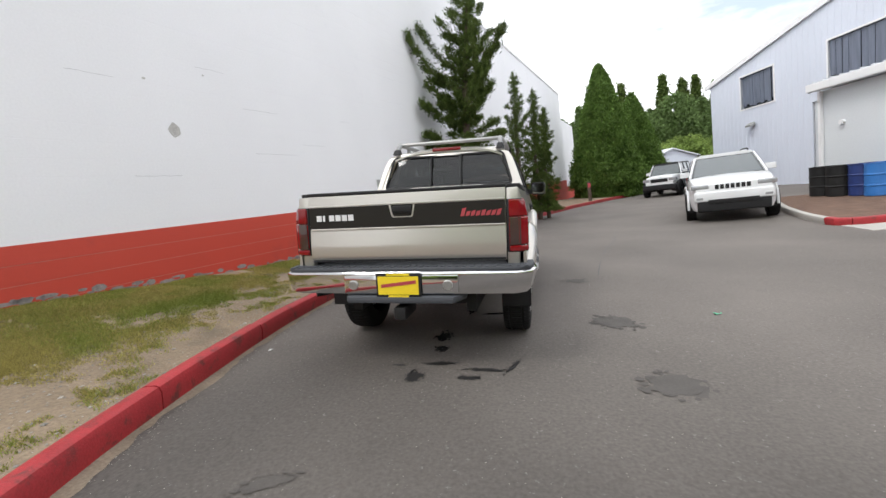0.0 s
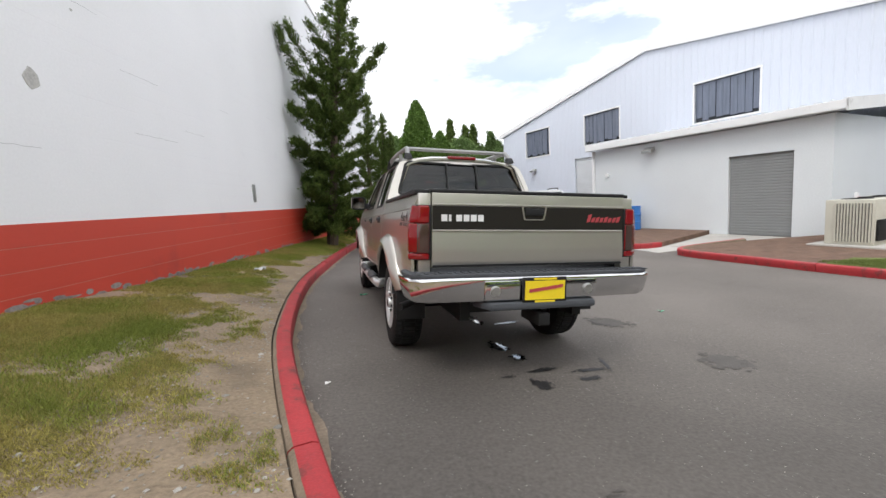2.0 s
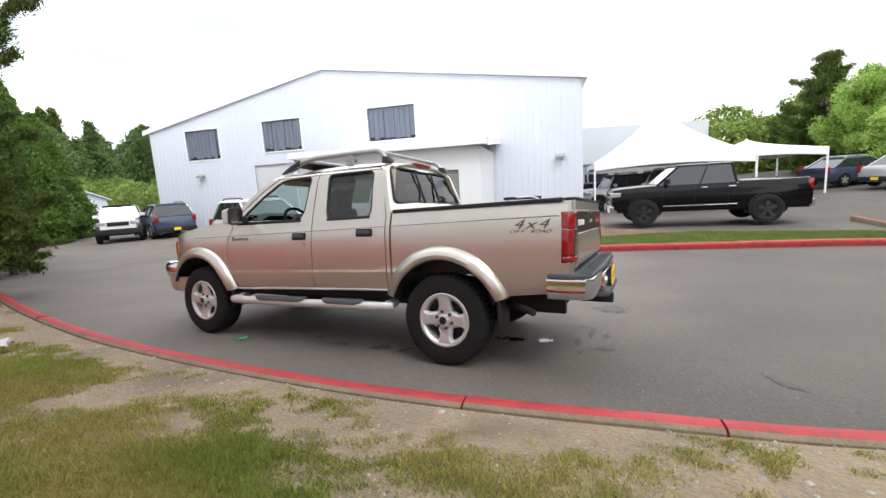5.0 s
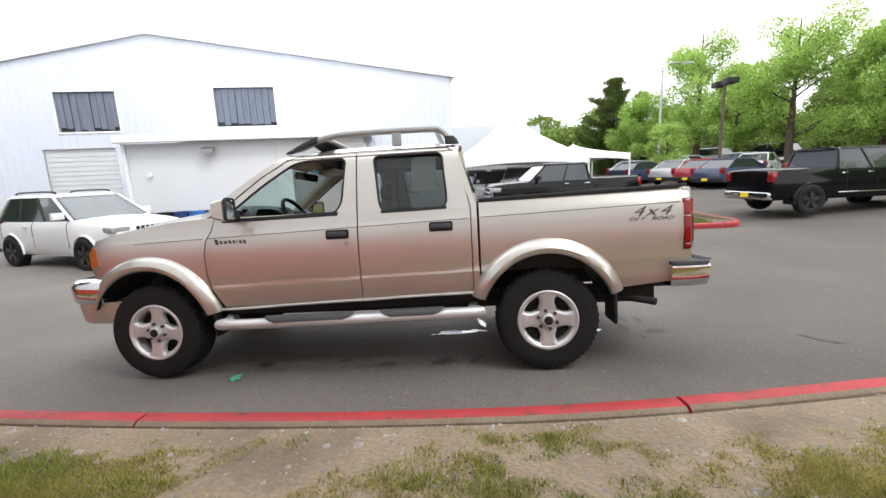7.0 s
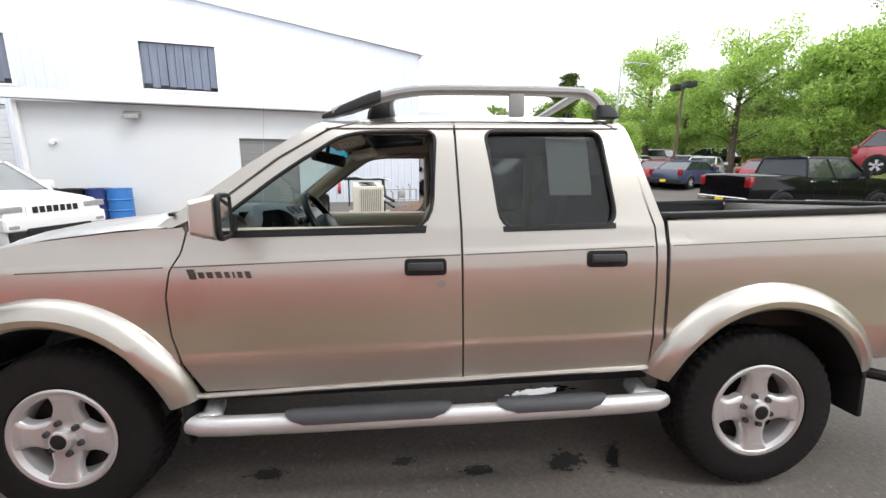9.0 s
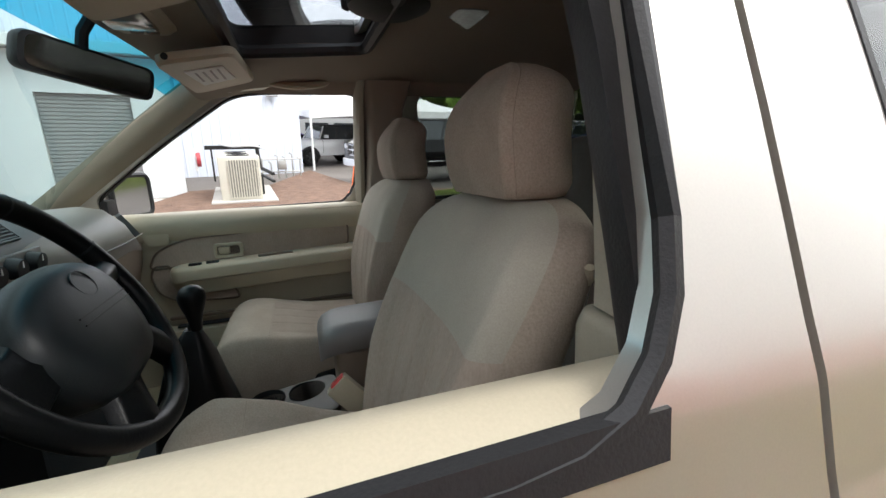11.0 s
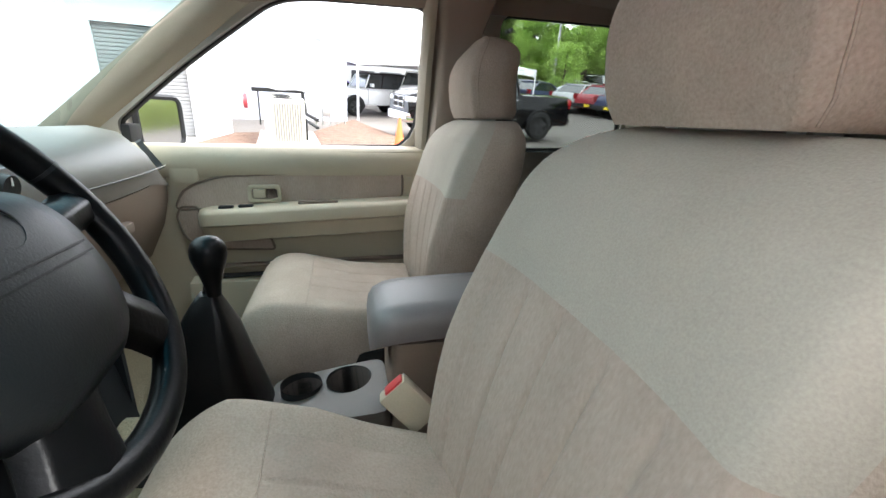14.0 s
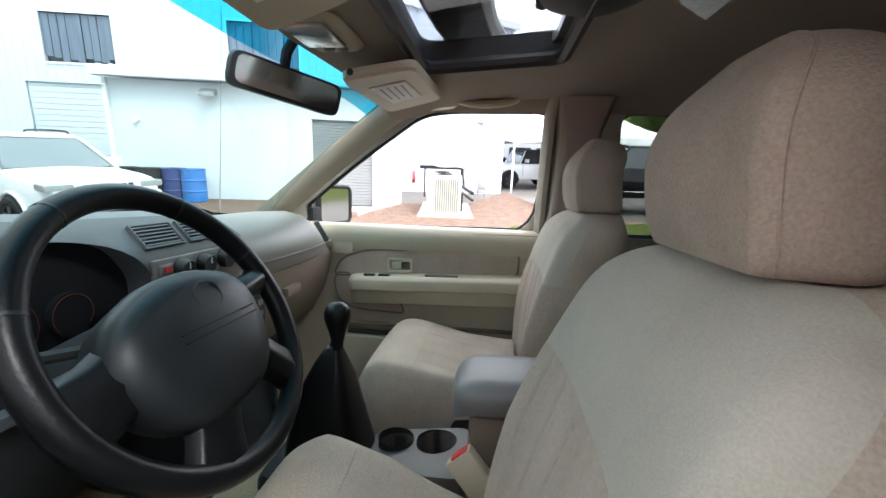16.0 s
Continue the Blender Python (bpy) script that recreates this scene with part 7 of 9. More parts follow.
tray = part("cup_tray", skin(cup_o, cups, [], [], lambda x, y, t: Vector((x, y, 0.784 - 0.12 * (y - 0.2) - t)), 0.12), TRAY, truck, "grey console tray with two cup holders", bevel=0.003)
for c in cups:
    bm = bmesh.new()
    loft(bm, [[(x, y, z) for x, y in c] for z in (0.775, 0.70)], True, False)
    bm.faces.new([v for v in bm.verts if v.co.z < 0.71])
    part("cup_well", bm, DASH_DARK, tray, smooth=50)
bm = bmesh.new()
loft(bm, [[(x, y, z) for x, y in rounded([(-0.085, -0.12), (0.085, -0.12), (0.085, 0.20), (-0.085, 0.20)], 0.02, 3)] for z in (0.66, 0.915)])
box_ = part("console_box", bm, TRIM_BROWN, truck, "brown console box", smooth=40)
bm = bmesh.new()
rings = []
for y, k, zt in ((0.236, 0.45, 0.945), (0.232, 0.72, 0.957), (0.222, 0.88, 0.968), (0.20, 0.98, 0.976), (0.17, 1.0, 0.98), (0.05, 1.0, 0.983), (-0.14, 1.0, 0.983)):
    rings.append([(0.085 * u * k, y, z) for u, z in ((-1, zt - 0.06), (-1.08, zt - 0.03), (-0.95, zt - 0.006), (-0.6, zt), (0.6, zt), (0.95, zt - 0.006), (1.08, zt - 0.03), (1, zt - 0.06))])
loft(bm, rings)
part("console_lid", bm, GREY_LID, box_, "smooth grey armrest lid", smooth=60)
bk_m = Matrix.Translation((-0.179, 0.159, 0.836)) @ Matrix.Rotation(radians(-42), 4, 'X') @ Matrix.Rotation(radians(8), 4, 'Y')
bm = boxed(-0.014, 0.014, -0.026, 0.026, 0.0, 0.08)
bmesh.ops.transform(bm, matrix=bk_m, verts=bm.verts)
bk = part("belt_buckle", bm, TRIM_TAN, truck, "tan belt buckle with a red button", bevel=0.005)
bm = boxed(-0.011, 0.011, -0.022, 0.012, 0.06, 0.083)
bmesh.ops.transform(bm, matrix=bk_m, verts=bm.verts)
part("button", bm, RED_BUTTON, bk, "red release button", bevel=0.003)
# black sheet and dark panel added to darken the driver's footwell
FOOTWELL_BLACK = mat("black footwell sheet", (0.018, 0.017, 0.016), rough=0.95, var=0.25, scale=8, fine=200, bump=0.6, bdist=0.003)
part("footwell_sheet", boxed(-0.63, -0.15, 0.30, 0.94, 0.60, 0.612), FOOTWELL_BLACK, truck, "black sheet added to darken the driver's footwell", bevel=0.004)
part("footwell_panel", boxed(-0.62, -0.14, 0.94, 0.98, 0.58, 0.80), DASH_DARK, truck, smooth=0)

# the cabin fittings sit a little aft of the body's datum
FITTINGS = ("front_seat", "rear_bench", "sunroof_crank", "crank_arm", "dome_lamp", "overhead_console", "sun_visor", "inside_mirror",
            "steering_wheel", "shift_boot", "console_base", "cup_tray", "console_box", "belt_buckle")
for ob in truck.children:
    kind_ = ob.name.split(".")[0]
    if kind_ in FITTINGS:
        ob.matrix_basis = Matrix.Translation((0.032, -0.047, 0.022)) @ ob.matrix_basis
    elif kind_ == "grab_handle":
        ob.location = (0.0, -0.028, 0.042)


# ---- vehicles round the yard ----
def road_wheel(holder, c, s, r, rim_r, width, rim_mat):
    w = new("wheel")
    w.parent = holder
    w.location = c
    h = width / 2
    bm = bmesh.new()
    spin(bm, [(-h * 0.8, rim_r), (-h, rim_r + 0.03), (-h, r * 0.93), (-h * 0.8, r * 0.985), (0, r), (h * 0.8, r * 0.985), (h, r * 0.93), (h, rim_r + 0.03), (h * 0.8, rim_r)], (0, 0, 0), 'x', 32)
    part("tyre", bm, TYRE, w)
    bm = bmesh.new()
    e = s * h
    spin(bm, [(e * 0.98, rim_r + 0.01), (e * 0.9, rim_r - 0.015), (e * 0.4, rim_r - 0.04), (e * 0.35, 0.02)], (0, 0, 0), 'x', 28)
    rim = part("rim", bm, BLACK_STEEL, w)
    for i in range(5):
        a = 2 * math.pi * i / 5 + 0.3
        bm = bmesh.new()
        for k in (-0.14, 0.14):
            b = a + k
            loft(bm, [[Vector((e * d, q * math.cos(b) - u * math.sin(b), q * math.sin(b) + u * math.cos(b))) for u, d in ((-0.022, 0.7), (0.022, 0.7), (0.022, 0.9), (-0.022, 0.9))] for q in (0.03, rim_r * 0.97)])
        part("spoke", bm, rim_mat, rim, smooth=0)
    return w


def car(name, label, category, m, paint, spec, rim_mat=ALLOY, group=""):
    """A car from its outline: lower body, glasshouse with pillars, roof, arches, wheels, lamps, bumpers, mirrors. +y is ahead."""
    t = thing(name, label, category, m, group)
    W, r, wb, z0 = spec["w"] / 2, spec["r"], spec["wb"] / 2, spec["z0"]
    # lower body
    bm = bmesh.new()
    rings = []
    for y, zt, k in spec["body"]:
        w = W * k
        rings.append([(-w * 0.93, y, z0), (-w * 0.985, y, z0 + 0.12), (-w, y, (z0 + zt) / 2), (-w * 0.985, y, zt - 0.14), (-w * 0.93, y, zt - 0.03), (-w * 0.8, y, zt),
                      (0, y, zt + 0.025), (w * 0.8, y, zt), (w * 0.93, y, zt - 0.03), (w * 0.985, y, zt - 0.14), (w, y, (z0 + zt) / 2), (w * 0.985, y, z0 + 0.12), (w * 0.93, y, z0)])
    loft(bm, rings)
    part("body", bm, paint, t, smooth=38)
    # glasshouse
    b0, b1, r0, r1, zb, zr = spec["cab"]
    kb, kr = 0.90, 0.73

    def gp(s, u, v):
        y = (b0 + (b1 - b0) * u) * (1 - v) + (r0 + (r1 - r0) * u) * v
        x = W * (kb + (kr - kb) * v)
        return Vector((s * x, y, zb + (zr - zb) * v))
    bm = bmesh.new()
    loft(bm, [[gp(-1, 0, v), gp(-1, 0.5, v) + Vector((-0.02, 0, 0)), gp(-1, 1, v), gp(1, 1, v), gp(1, 0.5, v) + Vector((0.02, 0, 0)), gp(1, 0, v)] for v in (-0.05, 0.5, 0.97)])
    part("window_glass", bm, PARKED_GLASS, t, "dark car windows", smooth=20)
    bm = bmesh.new()
    o = Vector((0, 0.012, 0.006))
    loft(bm, [[gp(-1, 1, v) + o + Vector((0.07, 0, 0)), gp(1, 1, v) + o - Vector((0.07, 0, 0)), gp(1, 1, v) - o - Vector((0.07, 0, 0)), gp(-1, 1, v) - o + Vector((0.07, 0, 0))] for v in (0.03, 0.5, 0.92)])
    part("windscreen", bm, SCREEN_GLASS, t, "windscreen reflecting the sky", smooth=20)
    bm = bmesh.new()
    rings = []
    for k, dz in ((1.0, -0.035), (1.03, 0.0), (0.98, 0.045), (0.8, 0.07)):
        yc = (r0 + r1) / 2
        rings.append([(x * W * kr * k, yc + (y - yc) * (0.97 + 0.03 * k) + (0.06 if y > yc else -0.06) * 0.5, zr + dz) for x, y in rounded([(-1, r0), (1, r0), (1, r1), (-1, r1)], 0.15, 4)])
    loft(bm, rings)
    part("roof", bm, spec.get("roof", paint), t)
    for s in (-1, 1):
        for u in spec["pillars"]:
            bm = bmesh.new()
            o = Vector((s * 0.012, 0, 0))
            tube(bm, [gp(s, u, -0.04) + o, gp(s, u, 0.5) + o * 1.6, gp(s, u, 0.98) + o], 0.035 if u in (0, 1) else 0.028, 6)
            part("pillar", bm, paint if u in (0, 1) else PLASTIC, t)
        for y in (-wb, wb):
            # black disc on the solid body, drawn for the shade in the wheel opening
            bm = bmesh.new()
            n = 20
            rings = [[(s * x, y + q * math.cos(a), r + q * math.sin(a)) for a in np.linspace(-0.25, math.pi + 0.25, n)] for x, q in ((W * 0.6, r * 1.14), (W * 1.006, r * 1.14), (W * 1.006, 0.02))]
            loft(bm, rings, False, False)
            part("arch_shade_disc", bm, PLASTIC, t, smooth=30)
            bm = bmesh.new()
            tube(bm, [(s * W * 1.0, y + r * 1.17 * math.cos(a), r + r * 1.17 * math.sin(a)) for a in np.linspace(-0.1, math.pi + 0.1, 16)], 0.03, 6)
            part("arch_lip", bm, spec.get("lip", paint), t)
            road_wheel(t, (s * (W - 0.06), y, r), s, r, r * 0.64, 0.24, rim_mat)
        # mirrors
        my, mz = b1 - 0.28, zb + 0.10
        bm = bmesh.new()
        loft(bm, [[(s * (W * 0.92 + d), my + e * 0.05, mz + f) for e, f in rounded([(-1, -0.07), (1, -0.06), (1, 0.08), (-1, 0.09)], 0.04, 2)] for d in (0.0, 0.06, 0.2, 0.24)])
        part("door_mirror", bm, spec.get("mirror", paint), t)
        part("door_handle", boxed(min(s * W * 0.99, s * (W + 0.02)), max(s * W * 0.99, s * (W + 0.02)), (b0 + b1) / 2 - 0.3, (b0 + b1) / 2 - 0.12, zb - 0.16, zb - 0.12), spec.get("handle", paint), t, bevel=0.008)
        if spec.get("strip"):
            part("side_strip", boxed(min(s * W * 0.98, s * (W + 0.012)), max(s * W * 0.98, s * (W + 0.012)), -0.95, 1.2, z0 + 0.17, z0 + 0.20), CHROME, t, "chrome strip along the doors", bevel=0.006)
            part("door_handle", boxed(min(s * W * 0.99, s * (W + 0.02)), max(s * W * 0.99, s * (W + 0.02)), b0 + 0.05, b0 + 0.25, zb - 0.16, zb - 0.12), CHROME, t, bevel=0.008)
        # lamps
        yf, yr = spec["body"][-1][0], spec["body"][0][0]
        zf, zq = spec["lamp_f"], spec["lamp_r"]
        hx = W * spec.get("wrap", 0.93)
        part("headlamp", boxed(min(s * W * 0.52, s * hx), max(s * W * 0.52, s * hx), yf - 0.30, yf + 0.012, zf - spec.get("lamp_h", 0.09), zf + 0.07), CLEAR_LENS, t, "clear headlamp", bevel=0.03)
        for y in spec.get("seams", (b0 + 0.25, (b0 + b1) / 2 + 0.05, b1 - 0.12)):
            bm = bmesh.new()
            tube(bm, [(s * (W * 0.93 + 0.002), y, z0 + 0.10), (s * (W * 0.99 + 0.002), y, z0 + 0.2), (s * (W + 0.001), y, z0 + 0.5), (s * (W * 0.987 + 0.002), y, zb - 0.12), (s * (W * 0.93 + 0.004), y, zb - 0.02)], 0.006, 5)
            part("door_seam", bm, BLACK_STEEL, t, "dark door shut line")
        part("tail_lamp", boxed(min(s * W * 0.78, s * W * 0.99), max(s * W * 0.78, s * W * 0.99), yr - 0.02, yr + 0.16, zq - 0.16, zq + 0.16), RED_LENS, t, "red tail lamp", bevel=0.03)
        if spec.get("rails"):
            bm = bmesh.new()
            tube(bm, smooth_path([(s * W * 0.62, r0 + 0.1, zr + 0.05), (s * W * 0.62, r0 + 0.25, zr + 0.12), (s * W * 0.62, r1 - 0.25, zr + 0.12), (s * W * 0.62, r1 - 0.1, zr + 0.05)], 4), 0.02, 6)
            part("roof_rail", bm, PLASTIC, t, "black roof rail")
    yf, yr = spec["body"][-1][0], spec["body"][0][0]
    fm = spec.get("bumper", PLASTIC)
    kf = 0.80 if spec.get("chin") else 0.93
    bm = boxed(-W * kf, W * kf, yf - 0.2, yf + 0.07, z0 - 0.02, z0 + 0.26)
    part("front_bumper", bm, fm, t, bevel=0.05, seg=3)
    if spec.get("chin"):
        face = part("bumper_face", boxed(-W * 0.88, W * 0.88, yf - 0.25, yf + 0.085, z0 + 0.24, z0 + 0.50), paint, t, bevel=0.07, seg=3)
        part("intake", boxed(-W * 0.55, W * 0.55, yf + 0.05, yf + 0.095, z0 + 0.19, z0 + 0.29), BLACK_STEEL, face, "black mesh intake", bevel=0.01)
        for s in (-1, 1):
            part("fog_lamp", boxed(min(s * W * 0.66, s * W * 0.82), max(s * W * 0.66, s * W * 0.82), yf + 0.04, yf + 0.092, z0 + 0.30, z0 + 0.36), CLEAR_LENS, face, bevel=0.015)
            bm = bmesh.new()
            tube(bm, smooth_path([(s * W * 0.45, yf - 0.05, spec["lamp_f"] + 0.10), (s * W * 0.55, yf - 0.6, spec["lamp_f"] + 0.17), (s * W * 0.62, yf - 1.15, spec["lamp_f"] + 0.235)], 4), 0.018, 6)
            part("bonnet_crease", bm, paint, t)
    bm = boxed(-W * 0.95, W * 0.95, yr - 0.09, yr + 0.2, z0 + 0.02, z0 + 0.25)
    part("rear_bumper", bm, fm, t, bevel=0.05, seg=3)
    zg = spec["lamp_f"]
    gr = part("grille", boxed(-W * 0.48, W * 0.48, yf - 0.05, yf + 0.02, zg - 0.13 * spec.get("gk", 1), zg + 0.06), spec.get("grille", PLASTIC), t, bevel=0.01)
    if spec.get("strip"):
        for x0, x1 in ((-0.44, -0.03), (0.03, 0.44)):
            for z0_, z1_ in ((zg - 0.25, zg - 0.12), (zg - 0.08, zg + 0.04)):
                part("grille_opening", boxed(x0 * W, x1 * W, yf + 0.012, yf + 0.026, z0_, z1_), BLACK_STEEL, gr, "black grille opening", bevel=0.01)
    for i in range(spec.get("slots", 0)):
        x = -W * 0.40 + W * 0.80 * (i + 0.5) / spec["slots"]
        part("slot", boxed(x - W * 0.042, x + W * 0.042, yf + 0.015, yf + 0.03, zg - 0.07, zg + 0.045), PLASTIC, gr, bevel=0.006)
    part("plate_bar", boxed(-0.16, 0.16, yr - 0.105, yr - 0.085, z0 + 0.08, z0 + 0.22), YELLOW, t, smooth=0)
    for y in (-wb, wb):
        bm = bmesh.new()
        cyl(bm, (-W * 0.8, y, r), (W * 0.8, y, r), 0.06, seg=10)
        part("axle", bm, BLACK_STEEL, t)
    return t


def at_ground(x, y, ahead, z=None):
    """Pose of a car standing at x, y with its nose along ahead."""
    a = math.atan2(-ahead[0], ahead[1])
    return Matrix.Translation((x, y, road_z(x, y) if z is None else z)) @ Matrix.Rotation(a, 4, 'Z')


SUV = dict(w=1.94, r=0.385, wb=2.915, z0=0.33, cab=(-2.10, 1.0, -1.75, 0.12, 1.17, 1.72), pillars=(0, 0.33, 0.66, 1), lamp_f=0.94, lamp_r=1.0, slots=7, rails=True, chin=True, grille=PAINT_WHITE,
           body=[(-2.30, 0.95, 0.90), (-2.24, 1.10, 0.96), (-1.6, 1.16, 1.0), (0.95, 1.18, 1.0), (1.2, 1.17, 1.0), (1.8, 1.12, 0.975), (2.15, 1.08, 0.93), (2.30, 1.045, 0.88), (2.36, 0.995, 0.84)])
PICK = dict(w=2.0, r=0.44, handle=CHROME, strip=True, wb=3.57, z0=0.46, cab=(-0.95, 1.36, -0.86, 0.72, 1.36, 1.93), pillars=(0, 0.45, 1), wrap=0.965, lamp_f=1.10, lamp_r=1.18, bumper=CHROME, grille=CHROME, gk=2.2, mirror=PLASTIC,
            body=[(-2.98, 1.34, 0.97), (-2.9, 1.40, 1.0), (-1.06, 1.40, 1.0), (-1.02, 1.34, 1.0), (1.5, 1.36, 1.0), (1.75, 1.35, 1.0), (2.4, 1.31, 0.98), (2.70, 1.27, 0.95), (2.80, 1.18, 0.92)])
SEDAN = dict(w=1.82, r=0.33, wb=2.75, z0=0.25, cab=(-1.85, 1.15, -1.1, 0.25, 0.95, 1.42), pillars=(0, 0.5, 1), lamp_f=0.70, lamp_r=0.85,
             body=[(-2.30, 0.85, 0.88), (-2.2, 0.98, 0.95), (-1.2, 0.99, 1.0), (1.1, 0.97, 1.0), (1.6, 0.90, 0.97), (2.2, 0.78, 0.88), (2.32, 0.7, 0.8)])
BOXY = dict(w=1.85, r=0.40, wb=2.6, z0=0.45, cab=(-1.9, 0.75, -1.85, 0.45, 1.22, 1.80), pillars=(0, 0.35, 0.68, 1), lamp_f=0.98, lamp_r=1.0, slots=7, lip=PLASTIC, roof=PLASTIC,
            body=[(-2.0, 1.2, 0.92), (0.7, 1.22, 0.92), (1.9, 1.16, 0.80), (1.98, 1.1, 0.78)])
SUV["lamp_h"] = 0.045
MIDSUV = dict(SUV, slots=0, grille=PLASTIC)

car("sport_utility", "white sport utility with black roof rails and seven-slot grille", "car", at_ground(6.48, 9.0, (-0.29, -0.957)), PAINT_WHITE, SUV, BLACK_RIM)
car("pickup_truck", "large black crew cab pickup behind the lawn island", "pickup truck", at_ground(13.45, -4.3, (-0.18, 0.98), -0.25), PAINT_BLACK, PICK, BLACK_RIM)
car("pickup_truck", "large black crew cab pickup with dealer plate in the lot", "pickup truck", at_ground(10.93, -12.8, (0.1, -0.995)), PAINT_BLACK, PICK, BLACK_RIM)
car("off_roader", "boxy white off-roader with a black top", "car", at_ground(8.7, 22.3, (-0.5, -0.86)), PAINT_WHITE, BOXY, BLACK_RIM)
car("sport_utility", "dark sport utility parked by the warehouse", "car", at_ground(10.4, 21.4, (0.3, 0.95)), PAINT_BLUE, MIDSUV)
# cars seen past the warehouse corner
car("off_roader", "white off-roader parked under the tent", "car", at_ground(21.2, -1.3, (-0.4, 0.9)), PAINT_WHITE, BOXY, BLACK_RIM)
car("sedan_car", "purple sedan behind the warehouse corner", "car", at_ground(23.0, 1.1, (-0.6, 0.8)), PAINT_PURPLE, SEDAN)
car("pickup_truck", "white pickup with a tall chrome grille", "pickup truck", at_ground(22.0, -3.9, (-0.97, 0.2)), PAINT_WHITE, PICK)
# rows in the lot beyond
LOT = [("sedan_car", "silver sedan in the near row", 23.8, -14.2, (0.5, -0.86), PAINT_SILVER, SEDAN), ("sedan_car", "dark blue sedan in the near row", 20.6, -15.3, (0.45, -0.9), PAINT_BLUE, SEDAN),
       ("sedan_car", "dark red sedan in the near row", 22.3, -15.0, (0.5, -0.87), PAINT_RED, SEDAN), ("sedan_car", "dark sedan in the lot", 26.6, -12.6, (0.5, -0.86), PAINT_BLUE, SEDAN),
       ("sedan_car", "silver sedan in the lot", 29.5, -13.5, (0.5, -0.86), PAINT_SILVER, SEDAN), ("sedan_car", "white sedan in the lot", 31.5, -17.5, (0.9, 0.4), PAINT_WHITE, SEDAN),
       ("sedan_car", "silver sedan in the lot", 28.0, -19.5, (0.9, 0.4), PAINT_SILVER, SEDAN), ("sport_utility", "silver sport utility in the back row", 36.5, -21.9, (0.9, 0.5), PAINT_SILVER, MIDSUV),
       ("sport_utility", "black sport utility in the back row", 33.0, -25.0, (0.9, 0.5), PAINT_BLACK, MIDSUV), ("sedan_car", "white sedan in the back row", 24.5, -19.0, (0.7, -0.7), PAINT_WHITE, SEDAN),
       ("sedan_car", "red sedan behind the black pickup", 19.0, -18.6, (0.6, -0.8), PAINT_RED, SEDAN), ("sport_utility", "dark sport utility behind the truck", 4.5, -22.0, (1, 0.1), PAINT_BLUE, MIDSUV),
       ("sport_utility", "silver sport utility behind the truck", 8.0, -24.0, (1, 0.15), PAINT_SILVER, MIDSUV)]
for nm, lb, x, y, ah, pt, sp in LOT:
    car(nm, lb, "car", at_ground(x, y, ah), pt, sp, group="cars in the lot")
# upper terrace with a red car
bm = bmesh.new()
loft(bm, [[(x, y, z) for x, y in ((8.6, -17.3), (17.5, -18.3), (20.0, -30.0), (2.0, -30.0), (3.2, -18.5))] for z in (-0.6, 0.9, 1.18)])
tagged(part("terrace_bank", bm, LAWN, bevel=0.3, seg=3), "planted bank below the upper terrace", "bank", kind="structure")
car("sport_utility", "red sport utility on the upper terrace", "car", at_ground(12.4, -19.6, (-0.93, -0.36), 1.18), PAINT_RED, MIDSUV)


# ---- foliage ----
def sprays(centres, size, per, seed, spread=1.0, flat=0.0, aim=None, slim=1.0):
    """Many small leaf-shaped triangles round centres; returns verts and faces."""
    rng = np.random.default_rng(seed)
    c = np.repeat(np.asarray(centres, float), per, axis=0)
    n = len(c)
    sz = np.repeat(np.broadcast_to(np.asarray(size, float), (len(centres),)), per) * rng.uniform(0.6, 1.3, n)
    d = rng.normal(size=(n, 3))
    d[:, 2] *= (1 - flat)
    if aim is not None:
        d += np.repeat(np.asarray(aim, float), per, axis=0)
    d /= np.linalg.norm(d, axis=1, keepdims=True) + 1e-9
    q = np.cross(d, rng.normal(size=(n, 3)))
    q /= np.linalg.norm(q, axis=1, keepdims=True) + 1e-9
    o = c + rng.normal(size=(n, 3)) * (sz * 0.45 * spread)[:, None]
    w = (sz * slim * rng.uniform(0.16, 0.3, n))[:, None]
    a, b, e, f = o - d * sz[:, None] * 0.5, o + q * w, o + d * sz[:, None] * 0.5, o - q * w
    v = np.stack([a, b, e, f], 1).reshape(-1, 3)
    faces = np.arange(4 * n).reshape(-1, 4)
    return v, faces


def leafy(name, v, faces, material, parent=None, label="", kind=""):
    me = bpy.data.meshes.new(name)
    me.from_pydata(v.tolist(), [], faces.tolist())
    me.materials.append(material)
    ob = new(name, me)
    if parent:
        ob.parent = parent
    if label:
        tagged(ob, label)
    if kind:
        tagged(ob, kind=kind)
    return ob


